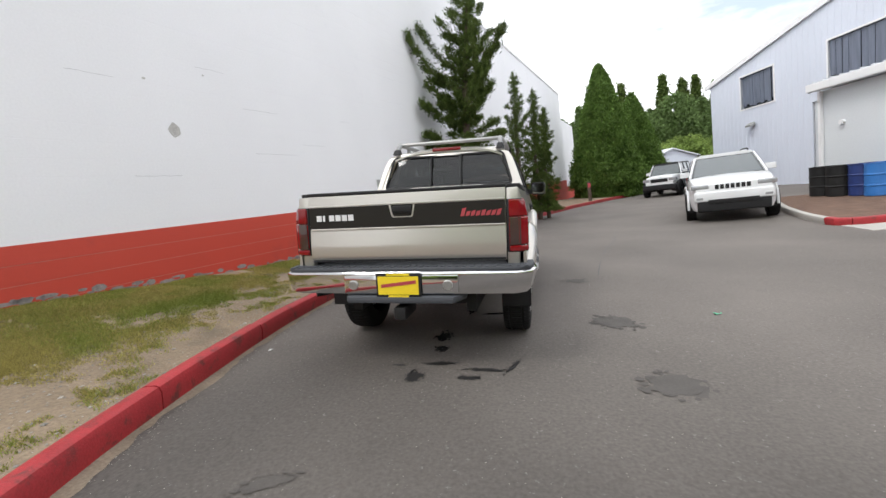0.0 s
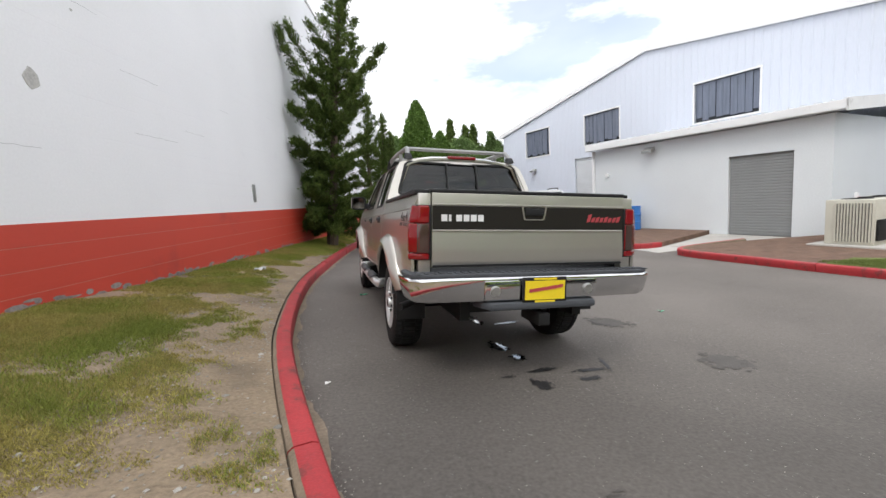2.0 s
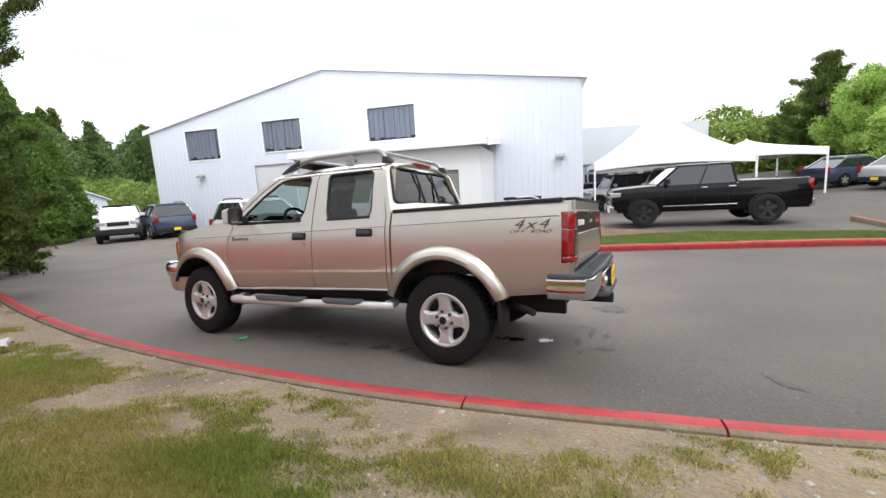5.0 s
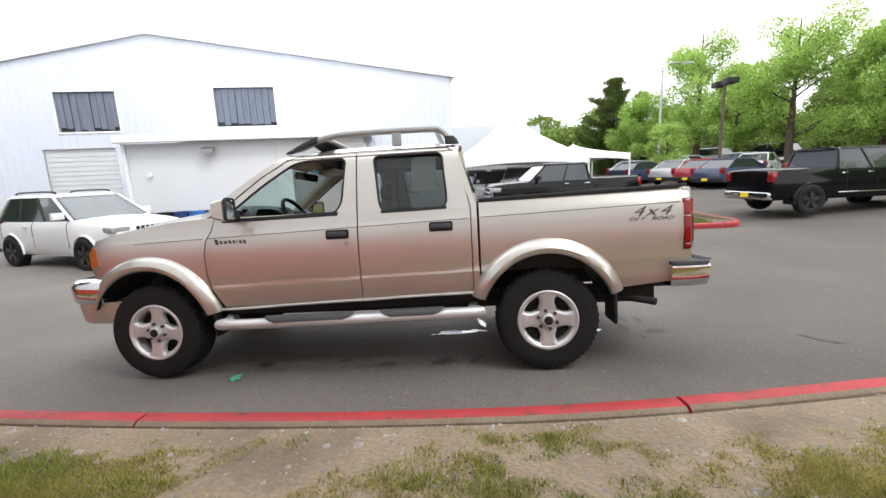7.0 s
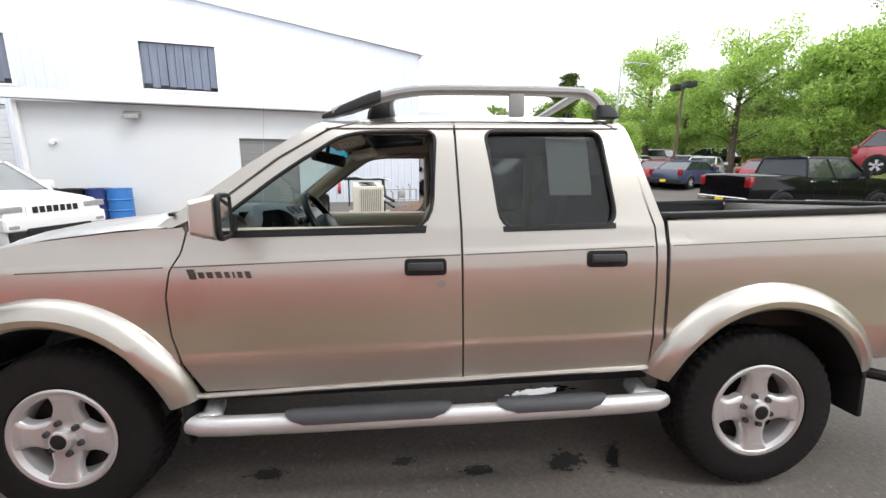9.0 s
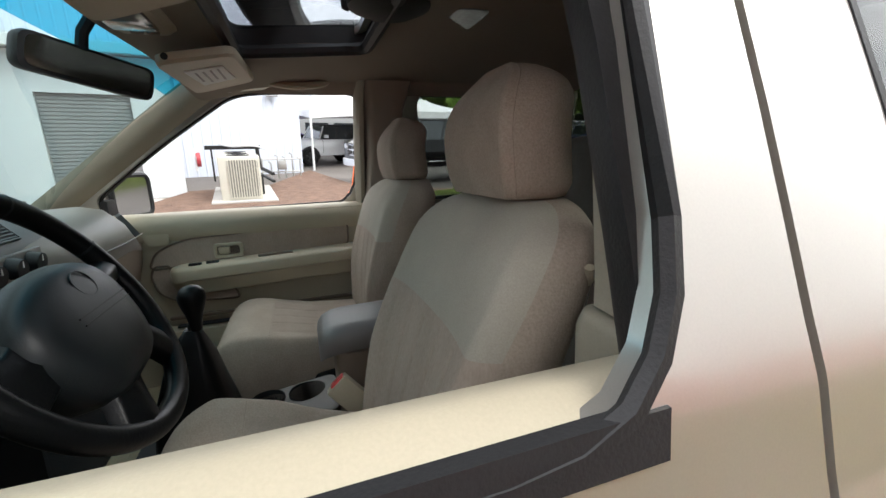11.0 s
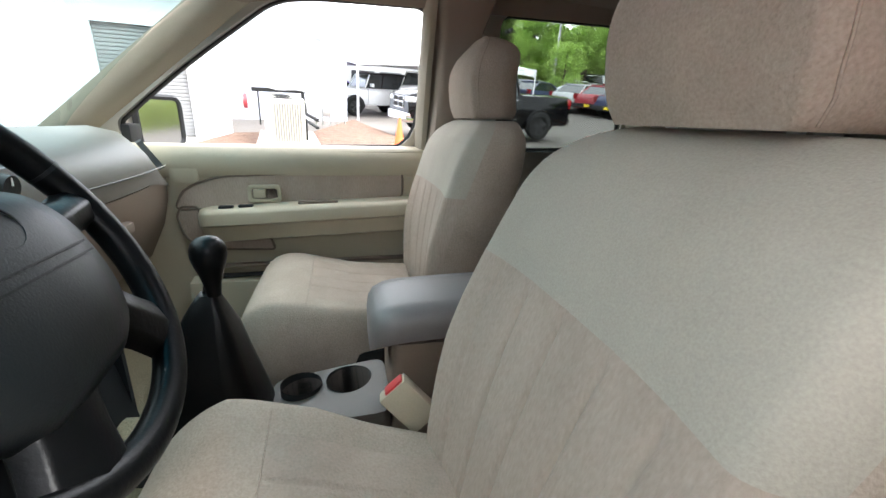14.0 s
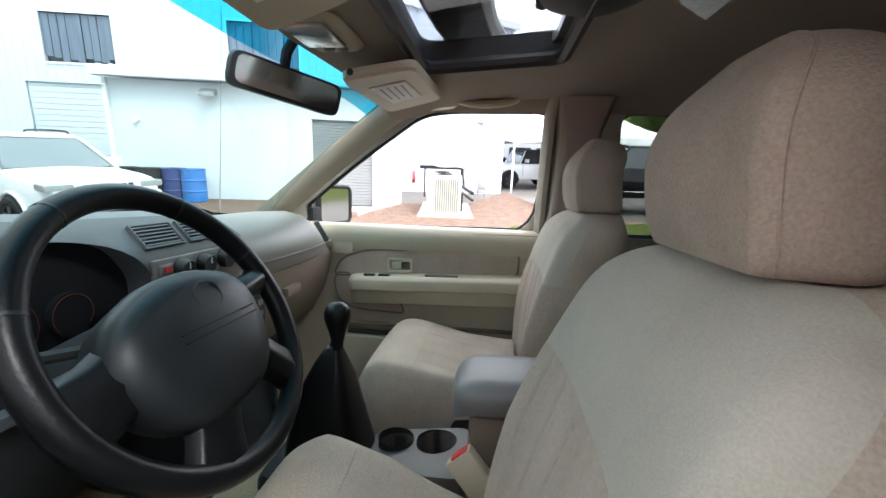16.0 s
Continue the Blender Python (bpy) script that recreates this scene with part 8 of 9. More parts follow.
def conifer(label, x, y, z0, h, reach, seed, n_br, limb_up=0.25, dense=1.0, low=0.12, mat_=NEEDLE, tuft=1.0, gaps=0.0):
    """Layered conifer: tapered trunk, limbs that sweep up at the tip, tufts of needles along them and their side shoots."""
    rng = random.Random(seed)
    t = thing("conifer_tree", label, "tree", Matrix.Translation((x, y, z0)))
    bm = bmesh.new()
    tube(bm, [(0.03 * math.sin(3 * v), 0.04 * math.cos(4 * v) - 0.04, h * v) for v in np.linspace(0, 0.98, 9)], [0.13 * h / 7 * (1 - 0.93 * v) for v in np.linspace(0, 0.98, 9)], 9)
    part("trunk", bm, BARK, t, "dark rough trunk")
    pts, sizes, aims = [], [], []
    bm = bmesh.new()
    def shoot(p0, d, L, up, r0, fine):
        ln = [p0 + d * (L * q) + Vector((0, 0, L * (up * q * q * 1.6 - 0.12 * math.sin(q * 3.14)))) for q in (0, 0.3, 0.55, 0.8, 1.0)]
        tube(bm, ln, [r0, r0 * 0.8, r0 * 0.6, r0 * 0.35, 0.004], 5)
        line = smooth_path(ln, 4)
        m = max(3, int(L * 15 * dense))
        for k in range(m):
            f = 0.22 + 0.80 * k / m
            q = line[min(len(line) - 1, int(f * (len(line) - 1)))]
            tip = (line[-1] - line[-4]).normalized()
            wd = (0.075 * (1.25 - f) + 0.03) * tuft
            for _ in range(fine):
                pts.append(tuple(q + Vector((rng.gauss(0, wd), rng.gauss(0, wd), rng.gauss(0.02, wd * 0.5)))))
                sizes.append(rng.uniform(0.07, 0.13) * tuft)
                aims.append(tuple(tip * 0.9 + Vector((0, 0, 0.6))))
        return ln
    tiers = max(4, n_br // 5)
    tier_v = [((k + 0.5) / tiers) ** 1.15 for k in range(tiers)]
    for i in range(tiers * 5):
        tier = i // 5
        v = low + (0.97 - low) * tier_v[tier] + rng.gauss(0, 0.012 if n_br > 50 else 0.035)
        a = i * 2 * math.pi / 5 + tier * 1.1 + rng.uniform(-0.35, 0.35)
        long_, short_ = rng.uniform(1.0, 1.35), rng.uniform(0.0, 1.0)
        if n_br > 50 and v > 0.42:
            if rng.random() < gaps:
                continue
            L = reach(v) * (long_ if rng.random() < 0.42 else 0.35 + 0.3 * short_)
        else:
            L = reach(v) * (long_ if rng.random() < 0.35 else 0.5 + 0.35 * short_)
        d = Vector((math.cos(a), math.sin(a), 0))
        ln = shoot(Vector((0, 0, h * v)), d, L, limb_up * rng.uniform(0.6, 1.4), 0.022 * h / 7, 4)
        for k in (1, 2, 3):
            for sd in (-1, 1):
                e = Matrix.Rotation(sd * rng.uniform(0.4, 0.9), 3, 'Z') @ d
                shoot(ln[k], e, L * (0.55 - 0.11 * k) * rng.uniform(0.5, 1.0), limb_up, 0.008, 3)
    tagged(part("limb", bm, BARK, t, "", smooth=60), kind="stuff")
    v, f = sprays(pts, np.asarray(sizes) * 0.8, 12, seed, aim=aims, slim=0.5)
    leafy("crown", v, f, mat_, t, "dense layered needles")
    return t


def upswept(label, base, lean, h, limbs, reach, seed, n_br, dense, fat):
    """Ragged conifer: leaning trunk, limbs that run out and turn up at the tip, each a rope of tufts with short forward twigs."""
    rng = random.Random(seed)
    t = thing("conifer_tree", label, "tree", Matrix.Translation(base))

    def stem(v):
        return Vector((lean[0] * v ** 1.15 + 0.03 * math.sin(9 * v), lean[1] * v + 0.03 * math.cos(7 * v) - 0.03, h * v))
    bm = bmesh.new()
    vs = np.linspace(0, 0.99, 10)
    tube(bm, [stem(v) - Vector((0, 0, 0.15 if v == 0 else 0)) for v in vs], [0.021 * h * (1 - 0.95 * v) for v in vs], 9)
    part("trunk", bm, BARK, t, "dark rough trunk")
    pts, sizes, aims = [], [], []
    bm = bmesh.new()
    wn = Vector((1, -0.231, 0)).normalized()

    def clear(p):
        """Keep a point off the wall."""
        q = Vector(base) + p
        room = (q - Vector((wall_x(0), 0, q.z))).dot(wn) - 0.10
        return p - wn * min(room, 0.0)

    def rope(line, w0, w1, n, bare):
        for k in range(n):
            f = bare + (1 - bare) * (k + rng.random()) / n
            m = f * (len(line) - 1)
            a = line[int(min(m, len(line) - 2))]
            b = line[int(min(m, len(line) - 2)) + 1]
            q = a.lerp(b, m - int(min(m, len(line) - 2)))
            w = w0 + (w1 - w0) * f
            d = (b - a).normalized()
            o = Vector((rng.gauss(0, w), rng.gauss(0, w), rng.gauss(0.25 * w, 0.55 * w)))
            pts.append(tuple(clear(q + o)))
            sizes.append(rng.uniform(0.05, 0.095) * fat)
            aims.append(tuple(d * 1.1 + o.normalized() * 0.7 + Vector((0, 0, 0.45))))

    def limb(v, a, L, rise, w):
        p0 = stem(v)
        d = Vector((math.cos(a), math.sin(a), 0))
        e = Vector((-d.y, d.x, 0)) * rng.uniform(-0.18, 0.18) * L
        pts_ = [clear(p0 + d * (L * q) + e * q * (1 - q) * 2 + Vector((0, 0, rise * q ** 1.7 - 0.10 * L * math.sin(math.pi * min(1, q * 1.5)))) ) for q in (0, 0.25, 0.5, 0.75, 0.9, 1.0)]
        tube(bm, pts_, [0.02 * L, 0.016 * L, 0.012 * L, 0.008 * L, 0.005, 0.003], 5)
        line = smooth_path(pts_, 4)
        rope(line, w, w * 0.42, max(6, int(L * 60 * dense)), 0.12)
        for k in range(max(2, int(L * 9))):
            f = rng.uniform(0.18, 0.92)
            q = line[int(f * (len(line) - 1))]
            sd = rng.choice((-1, 1)) * rng.uniform(0.35, 0.95)
            g = Matrix.Rotation(sd, 3, 'Z') @ d
            M = L * rng.uniform(0.16, 0.34) * (1.15 - f)
            tw = [clear(q + g * (M * u) + Vector((0, 0, M * (0.55 * u * u)))) for u in (0, 0.4, 0.75, 1.0)]
            tube(bm, tw, [0.006, 0.005, 0.004, 0.002], 4)
            rope(tw, w * 0.62, w * 0.3, max(4, int(M * 62 * dense)), 0.0)
    for v, a, L, rise in limbs:
        limb(v, a, L, rise, 0.085 * fat)
    for i in range(n_br):
        v = 0.05 + 0.92 * ((i + rng.random()) / n_br) ** 1.25
        a = i * 2.399 + rng.uniform(-0.5, 0.5)
        L = reach(v) * (rng.uniform(0.85, 1.15) if rng.random() < 0.4 else rng.uniform(0.4, 0.75))
        limb(v, a, L, L * (rng.uniform(-0.22, 0.1) if v < 0.14 else rng.uniform(0.0, 0.28) if v < 0.35 else rng.uniform(0.3, 0.75)), 0.085 * fat)
    line = [stem(v) for v in np.linspace(0.5, 1.0, 12)]
    rope(line, 0.09 * fat, 0.03 * fat, int(40 * h * dense), 0.0)
    tagged(part("limb", bm, BARK, t, "", smooth=60), kind="stuff")
    v, f = sprays(pts, np.asarray(sizes), 11, seed, aim=aims, slim=0.5)
    leafy("crown", v, f, NEEDLE, t, "tufted needles in upswept layers")
    return t


upswept("tall dark conifer with long upswept limbs against the wall", (-1.15, 7.6, 0.30), (1.0, 0.0), 8.1,
        [(0.52, -0.65, 1.66, 0.98), (0.50, 3.75, 1.75, 1.5), (0.56, 3.5, 1.25, 1.35), (0.37, 3.9, 1.45, 0.65), (0.44, 3.8, 1.2, 0.6),
         (0.42, -0.5, 1.05, 0.55), (0.60, -0.9, 0.9, 0.6), (0.66, 3.4, 0.8, 0.7), (0.30, 3.95, 1.4, 0.35), (0.62, 0.2, 0.8, 0.5)] + [(0.05 + 0.011 * k, 2.4 * k, 1.15 + 0.04 * (k % 4), -0.32 + 0.03 * (k % 3)) for k in range(11)],
        lambda v: lerp([(0.04, 1.15), (0.10, 1.35), (0.30, 1.2), (0.40, 0.95), (0.55, 0.72), (0.70, 0.55), (0.85, 0.38), (1, 0.12)], v), 4, 118, 1.3, 1.12)
for i, (x, y, h) in enumerate(((0.42, 11.2, 5.4), (1.05, 12.1, 4.9), (1.4, 12.7, 4.3))):
    upswept("slim dark conifer in the row along the wall", (x, y, road_z(x, y) + 0.15), (0.15, 0.0), h, [(0.62, 0.3 + i, 0.5, 0.55), (0.7, -0.8 + i, 0.4, 0.5)],
            lambda v: lerp([(0.05, 0.7), (0.35, 0.62), (0.6, 0.42), (0.8, 0.28), (1, 0.08)], v), 20 + i, 80, 1.1, 0.95)


def cedar(label, x, y, z0, h, rad, seed):
    """Dense cone of bright sprays to the ground."""
    rng = np.random.default_rng(seed)
    t = thing("cedar_tree", label, "tree", Matrix.Translation((x, y, z0)))
    bm = bmesh.new()
    tube(bm, [(0, 0, 0), (0, 0, h * 0.5), (0, 0, h * 0.96)], [0.2, 0.1, 0.02], 8)
    part("trunk", bm, BARK, t)
    n = 21000
    v = rng.uniform(0.01, 1, n) ** 1.35
    a = rng.uniform(0, 6.283, n)
    lump = 1 + 0.05 * np.sin(a * 5 + v * 17) + 0.05 * np.sin(a * 9 - v * 31)
    r = rad * (1 - v) ** 0.75 * lump * rng.uniform(0.80, 1.04, n) * np.clip(v * 10, 0.8, 1)
    c = np.stack([r * np.cos(a), r * np.sin(a), h * v], 1)
    aim = np.stack([np.cos(a) * 0.5, np.sin(a) * 0.5, np.full(n, 1.1)], 1)
    vv, f = sprays(c, 0.17, 4, seed, aim=aim)
    leafy("crown", vv, f, CEDAR, t, "dense upright cedar foliage")


cedar("tall dense conical cedar by the road bend", 5.9, 26.5, -0.2, 8.9, 2.7, 5)
cedar("dense conical cedar by the road bend", 8.5, 29.6, -0.25, 7.2, 2.4, 6)


def broadleaf(label, x, y, z0, h, rad, seed, leaf=LEAF, n=1500, size=0.42, name="broadleaf_tree"):
    """Trunk, forking limbs, and a crown of leaf clumps round the limb tips with gaps between."""
    rng = random.Random(seed)
    nr = np.random.default_rng(seed)
    t = thing(name, label, "tree", Matrix.Translation((x, y, z0)))
    bm = bmesh.new()
    tube(bm, [(0, 0, -0.3), (0.05, 0.02, h * 0.25), (0.0, 0.05, h * 0.55), (0.05, 0, h * 0.85)], [0.024 * h, 0.018 * h, 0.010 * h, 0.003 * h], 8)
    part("trunk", bm, BARK, t)
    tips = []
    for i in range(26):
        v = rng.uniform(0.22, 0.95)
        a = i * 2.4 + rng.uniform(-0.4, 0.4)
        L = rad * (0.45 + 0.75 * math.sin(math.pi * min(1, v * 0.95 + 0.06))) * rng.uniform(0.55, 1.0)
        p0 = Vector((0, 0, h * v * 0.8))
        tip = p0 + Vector((math.cos(a) * L, math.sin(a) * L, L * rng.uniform(0.25, 0.7)))
        tip.z = min(tip.z, h)
        bm = bmesh.new()
        tube(bm, [p0, p0.lerp(tip, 0.5) + Vector((0, 0, 0.1 * L)), tip], [0.006 * h, 0.004 * h, 0.0015 * h], 5)
        part("limb", bm, BARK, t, smooth=60)
        for k in (0.5, 0.8, 1.0):
            tips.append((tuple(p0.lerp(tip, k)), rad * rng.uniform(0.26, 0.44)))
    cs = []
    m = max(4, n // len(tips))
    for c, q in tips:
        d = nr.normal(size=(m, 3))
        d /= np.linalg.norm(d, axis=1, keepdims=True)
        cs.append(np.asarray(c) + d * (q * nr.uniform(0.35, 1.0, m) ** 0.6)[:, None] * np.array([1, 1, 0.8]))
    c = np.concatenate(cs)
    vv, f = sprays(c, size, 4, seed)
    leafy("crown", vv, f, leaf, t, "uneven crown of small leaves")
    return t


for i, (x, y, h, r, lf) in enumerate(((37.6, -16.5, 9.2, 2.2, LEAF), (34.0, -20.0, 13.2, 2.9, LEAF), (29.5, -20.5, 9.4, 2.0, LEAF),
                                     (26.0, -21.8, 11.4, 3.2, LEAF), (21.5, -23.5, 10.0, 2.4, LEAF), (18.0, -25.3, 11.8, 3.3, LEAF), (11.5, -30.0, 10.5, 4.0, LEAF),
                                     (5.0, -31.0, 10.0, 3.8, LEAF), (-1.0, -30.0, 10.0, 3.6, LEAF), (23.0, -31.0, 15.0, 4.0, LEAF_DARK))):
    z = 1.0 if y < -28 else road_z(x, y)
    broadleaf("bright green spring tree beside the lot" if lf == LEAF else "dark green tree beside the lot", x, y, z - 0.2, h, r, 40 + i, lf, 11000, 0.155)
broadleaf("young green tree among parked cars", 27.2, -14.6, road_z(27, -14), 4.6, 1.3, 70, LEAF, 1600, 0.14)
conifer("dark fir beyond the lot", 41.9, -15.5, -0.3, 10.8, lambda v: lerp([(0.1, 3.4), (0.5, 2.9), (0.8, 1.9), (1, 0.5)], v), 90, 90, 0.1, 0.5, 0.12, NEEDLE, 2.6)
for i, (x, y, h) in enumerate(((22.0, -33.5, 17), (18.0, -36, 18), (26.5, -38, 19))):
    conifer("tall fir behind the lot", x, y, 0.5, h, lambda v: lerp([(0.1, 3.0), (0.5, 2.2), (1, 0.3)], v), 80 + i, 75, 0.05, 0.3, 0.15, NEEDLE, 2.6)

# wooded hill past the road bend: far, joined
rng_w = np.random.default_rng(9)
bm = bmesh.new()
rows = []
for i in range(15):
    v = i / 14
    row = []
    for k in range(31):
        u = k / 30
        x = -25 + 75 * u
        yy = 46 + 50 * v
        row.append(bm.verts.new((x, yy, -0.6 + 9.0 * v ** 0.8 * (0.75 + 0.35 * math.sin(u * 7 + 1)) + 0.8 * noise.noise((x * 0.1, yy * 0.1, 0)))))
    rows.append(row)
for a, b in zip(rows, rows[1:]):
    for k in range(30):
        bm.faces.new((a[k], a[k + 1], b[k + 1], b[k]))
tagged(part("hillside", bm, LAWN, smooth=80), "green hillside beyond the yard", "hill", kind="structure")


def woods(name, label, spots, material, seed, size):
    cs = []
    rng = np.random.default_rng(seed)
    for x, y, z, h, r, pointed in spots:
        n = int(300 + 150 * h)
        v = rng.uniform(0.05, 1, n)
        a = rng.uniform(0, 6.283, n)
        prof = (1 - v) ** 0.8 if pointed else np.sqrt(np.clip(1 - (2 * v - 1) ** 2, 0, 1)) * (1 + 0.25 * np.sin(a * 3 + v * 9))
        q = r * prof * rng.uniform(0.55, 1.05, n)
        cs.append(np.stack([x + q * np.cos(a), y + q * np.sin(a), z + h * v], 1))
    v, f = sprays(np.concatenate(cs), size, 3, seed)
    return tagged(leafy(name, v, f, material), label, "woods", kind="stuff")


rr = random.Random(12)
spots_a, spots_b, spots_c = [], [], []
for i in range(60):
    x, y = rr.uniform(-8, 44), rr.uniform(62, 92)
    z = -0.6 + 9.0 * ((y - 46) / 50) ** 0.8 * 0.8
    spots_a.append((x, y, z - 1, rr.uniform(6, 11.5), rr.uniform(2.0, 3.4), rr.random() < 0.35))
for i in range(46):
    x, y = rr.uniform(-4, 42), rr.uniform(48, 64)
    z = -0.6 + 9.0 * ((y - 46) / 50) ** 0.8 * 0.8
    spots_b.append((x, y, z - 0.5, rr.uniform(2.2, 4.2), rr.uniform(1.8, 3.0), False))
for x, y, h in ((22.5, 72, 11.5), (24.8, 70, 10), (17, 76, 12), (30, 80, 12)):
    spots_c.append((x, y, 4.5, h, 1.9, True))
woods("far_woods", "dark mixed woods on the hill", spots_a, LEAF_DARK, 1, 0.5)
LEAF_MID = mat("hillside leaves", (0.21, 0.29, 0.075), rough=0.65, var=0.35, scale=0.3, fine=10, bump=0.0, island=0.4, spec=0.2, thin=0.4)
woods("far_bushes", "bright green bushes on the slope", spots_b, LEAF_MID, 2, 0.34)
woods("far_firs", "dark pointed firs on the hill", spots_c, NEEDLE, 3, 0.5)
# far belt of trees behind the lot
spots_d = [(rr.uniform(-14, 62), rr.uniform(-60, -42), 0.0, rr.uniform(7, 13), rr.uniform(2.5, 4.5), rr.random() < 0.25) for _ in range(60)]
spots_d += [(rr.uniform(50, 66), rr.uniform(-45, 5), 0.0, rr.uniform(5, 9), rr.uniform(2.5, 4), False) for _ in range(26)]
woods("far_woods", "green belt of trees behind the lot", spots_d, LEAF_MID, 4, 0.5)


# ---- post at the bend, tents, grey building, shed ----
POST_BROWN = mat("weathered brown paint", (0.26, 0.10, 0.055), rough=0.8, var=0.25, scale=4, bump=0.3)
post = thing("gate_post", "weathered reddish brown post at the road bend", "post", Matrix.Translation((5.75, 32.2, -0.3)))
part("shaft", boxed(-0.17, 0.17, -0.17, 0.17, 0.0, 1.75), POST_BROWN, post, bevel=0.02)
part("cap", boxed(-0.20, 0.20, -0.20, 0.20, 1.75, 1.82), POST_BROWN, post, bevel=0.02)


def tent(label, x, y, w, d, ze, zp, turn):
    t = thing("event_tent", label, "tent", Matrix.Translation((x, y, 0)) @ Matrix.Rotation(radians(turn), 4, 'Z'))
    bm = bmesh.new()
    rings = []
    for k in range(9):
        v = k / 8
        q = (1 - v) ** 1.7
        rings.append([(a * w / 2 * q, b * d / 2 * q, ze + (zp - ze) * v) for a, b in ((-1, -1), (0, -1), (1, -1), (1, 0), (1, 1), (0, 1), (-1, 1), (-1, 0))])
    loft(bm, rings, True, False)
    can = part("canopy", bm, TENT, t, "white peaked canvas", smooth=50)
    for sx, sy, a, b, c, e in ((-1, 0, -w / 2, -w / 2 + 0.01, -d / 2, d / 2), (1, 0, w / 2 - 0.01, w / 2, -d / 2, d / 2), (0, -1, -w / 2, w / 2, -d / 2, -d / 2 + 0.01), (0, 1, -w / 2, w / 2, d / 2 - 0.01, d / 2)):
        bm = bmesh.new()
        n = 14
        top, bot = [], []
        for i in range(n + 1):
            u = i / n
            px, py = (a if sx else a + (b - a) * u), (c + (e - c) * u if sx else c)
            top.append((px, py, ze + 0.02))
            bot.append((px, py, ze - 0.22 - 0.16 * abs(2 * u - 1) ** 2))
        loft(bm, [top, bot], False, False)
        part("valance", bm, TENT, can, smooth=60)
    for a in (-1, 1):
        for b in (-1, 1):
            bm = bmesh.new()
            cyl(bm, (a * w / 2, b * d / 2, -0.5), (a * w / 2, b * d / 2, ze), 0.045, seg=10)
            part("pole", bm, TRIM_WHITE, t, "white tent pole")
    return t


tent("white peaked event tent beside the warehouse", 21.6, -3.2, 6.6, 6.6, 2.15, 5.3, 10)
tent("white peaked event tent in the row", 24.9, -7.6, 5.0, 5.0, 2.3, 3.1, 10)
grey = thing("showroom", "low pale grey building behind the tents", "building", Matrix.Translation((29.5, -3.0, 0)) @ Matrix.Rotation(radians(22), 4, 'Z'), kind="structure")
GREY_WALL = mat("pale grey cladding", (0.50, 0.53, 0.56), rough=0.6, var=0.06, scale=0.7, bump=0.05)
part("wall", boxed(0, 8, -3.5, 14, -0.6, 2.4), DOOR_GREY, grey, "grey lower wall", smooth=0)
part("upper_wall", boxed(-0.15, 8, -3.6, 14, 2.4, 4.9), GREY_WALL, grey, "pale grey fascia", smooth=0)
for i in range(6):
    win = part("window", boxed(-0.03, 0.02, -3.0 + 2.0 * i, -1.4 + 2.0 * i, 0.4, 1.7), WINDOW_GLASS, grey, "dark shop window", smooth=0)
    part("window_frame", boxed(-0.06, 0.0, -3.05 + 2.0 * i, -1.35 + 2.0 * i, 0.3, 0.4), TRIM_WHITE, win, smooth=0)
shed = thing("shed", "small white gabled shed by the bend", "building", Matrix.Translation((13.2, 37.0, -0.3)) @ Matrix.Rotation(radians(14), 4, 'Z'), kind="structure")
bm = bmesh.new()
loft(bm, [[(-2.2, y, 0), (2.2, y, 0), (2.2, y, 2.3), (0, y, 3.1), (-2.2, y, 2.3)] for y in (0, 5)])
part("walls", bm, SIDING, shed, smooth=0).name = "wall"
bm = bmesh.new()
loft(bm, [[(-2.45, y, 2.25), (0, y, 3.14), (2.45, y, 2.25), (2.45, y, 2.35), (0, y, 3.25), (-2.45, y, 2.35)] for y in (-0.2, 5.2)])
part("roof", bm, ROOF_GREY, shed, smooth=0)
part("door", boxed(-1.7, 0.4, -0.03, 0.0, 0, 2.0), DOOR_GREY, shed, smooth=0)
far_house = thing("store_building", "long low building with a brown roof", "building", Matrix.Translation((9.0, -40.0, 1.0)), kind="structure")
part("wall", boxed(-3, 14, -6, 0, 0, 3.2), GREY_WALL, far_house, smooth=0)
part("roof", boxed(-3.6, 14.6, -6.6, 0.6, 3.2, 4.6), BARK, far_house, "brown shingle roof", smooth=0, bevel=0.3)


def street_lamp(label, x, y, h, style):
    t = thing("street_lamp", label, "street lamp", Matrix.Translation((x, y, road_z(x, y))))
    bm = bmesh.new()
    cyl(bm, (0, 0, -0.2), (0, 0, h), 0.11, 0.07, 10)
    part("pole", bm, STEEL if style else BARK, t)
    if style:
        bm = bmesh.new()
        tube(bm, smooth_path([(0, 0, h - 0.1), (0.3, -0.5, h + 0.35), (0.8, -1.6, h + 0.5), (1.1, -2.2, h + 0.5)], 4), 0.05, 6)
        part("arm", bm, STEEL, t)
        part("lamp_head", boxed(0.9, 1.35, -2.6, -2.1, h + 0.42, h + 0.54), STEEL, t, bevel=0.03)
    else:
        for a in (-0.55, 0.55):
            part("lamp_head", boxed(a - 0.3, a + 0.3, -0.3, 0.3, h - 0.1, h + 0.2), BLACK_STEEL, t, bevel=0.02)
        part("arm", boxed(-0.5, 0.5, -0.05, 0.05, h - 0.05, h + 0.05), BLACK_STEEL, t)


street_lamp("brown pole lamp with two box heads", 22.5, -15.5, 5.6, 0)
street_lamp("grey curved-arm lamp in the lot", 30.0, -15.2, 8.0, 1)
street_lamp("brown pole lamp far across the lot", 39.1, -15.0, 5.2, 0)

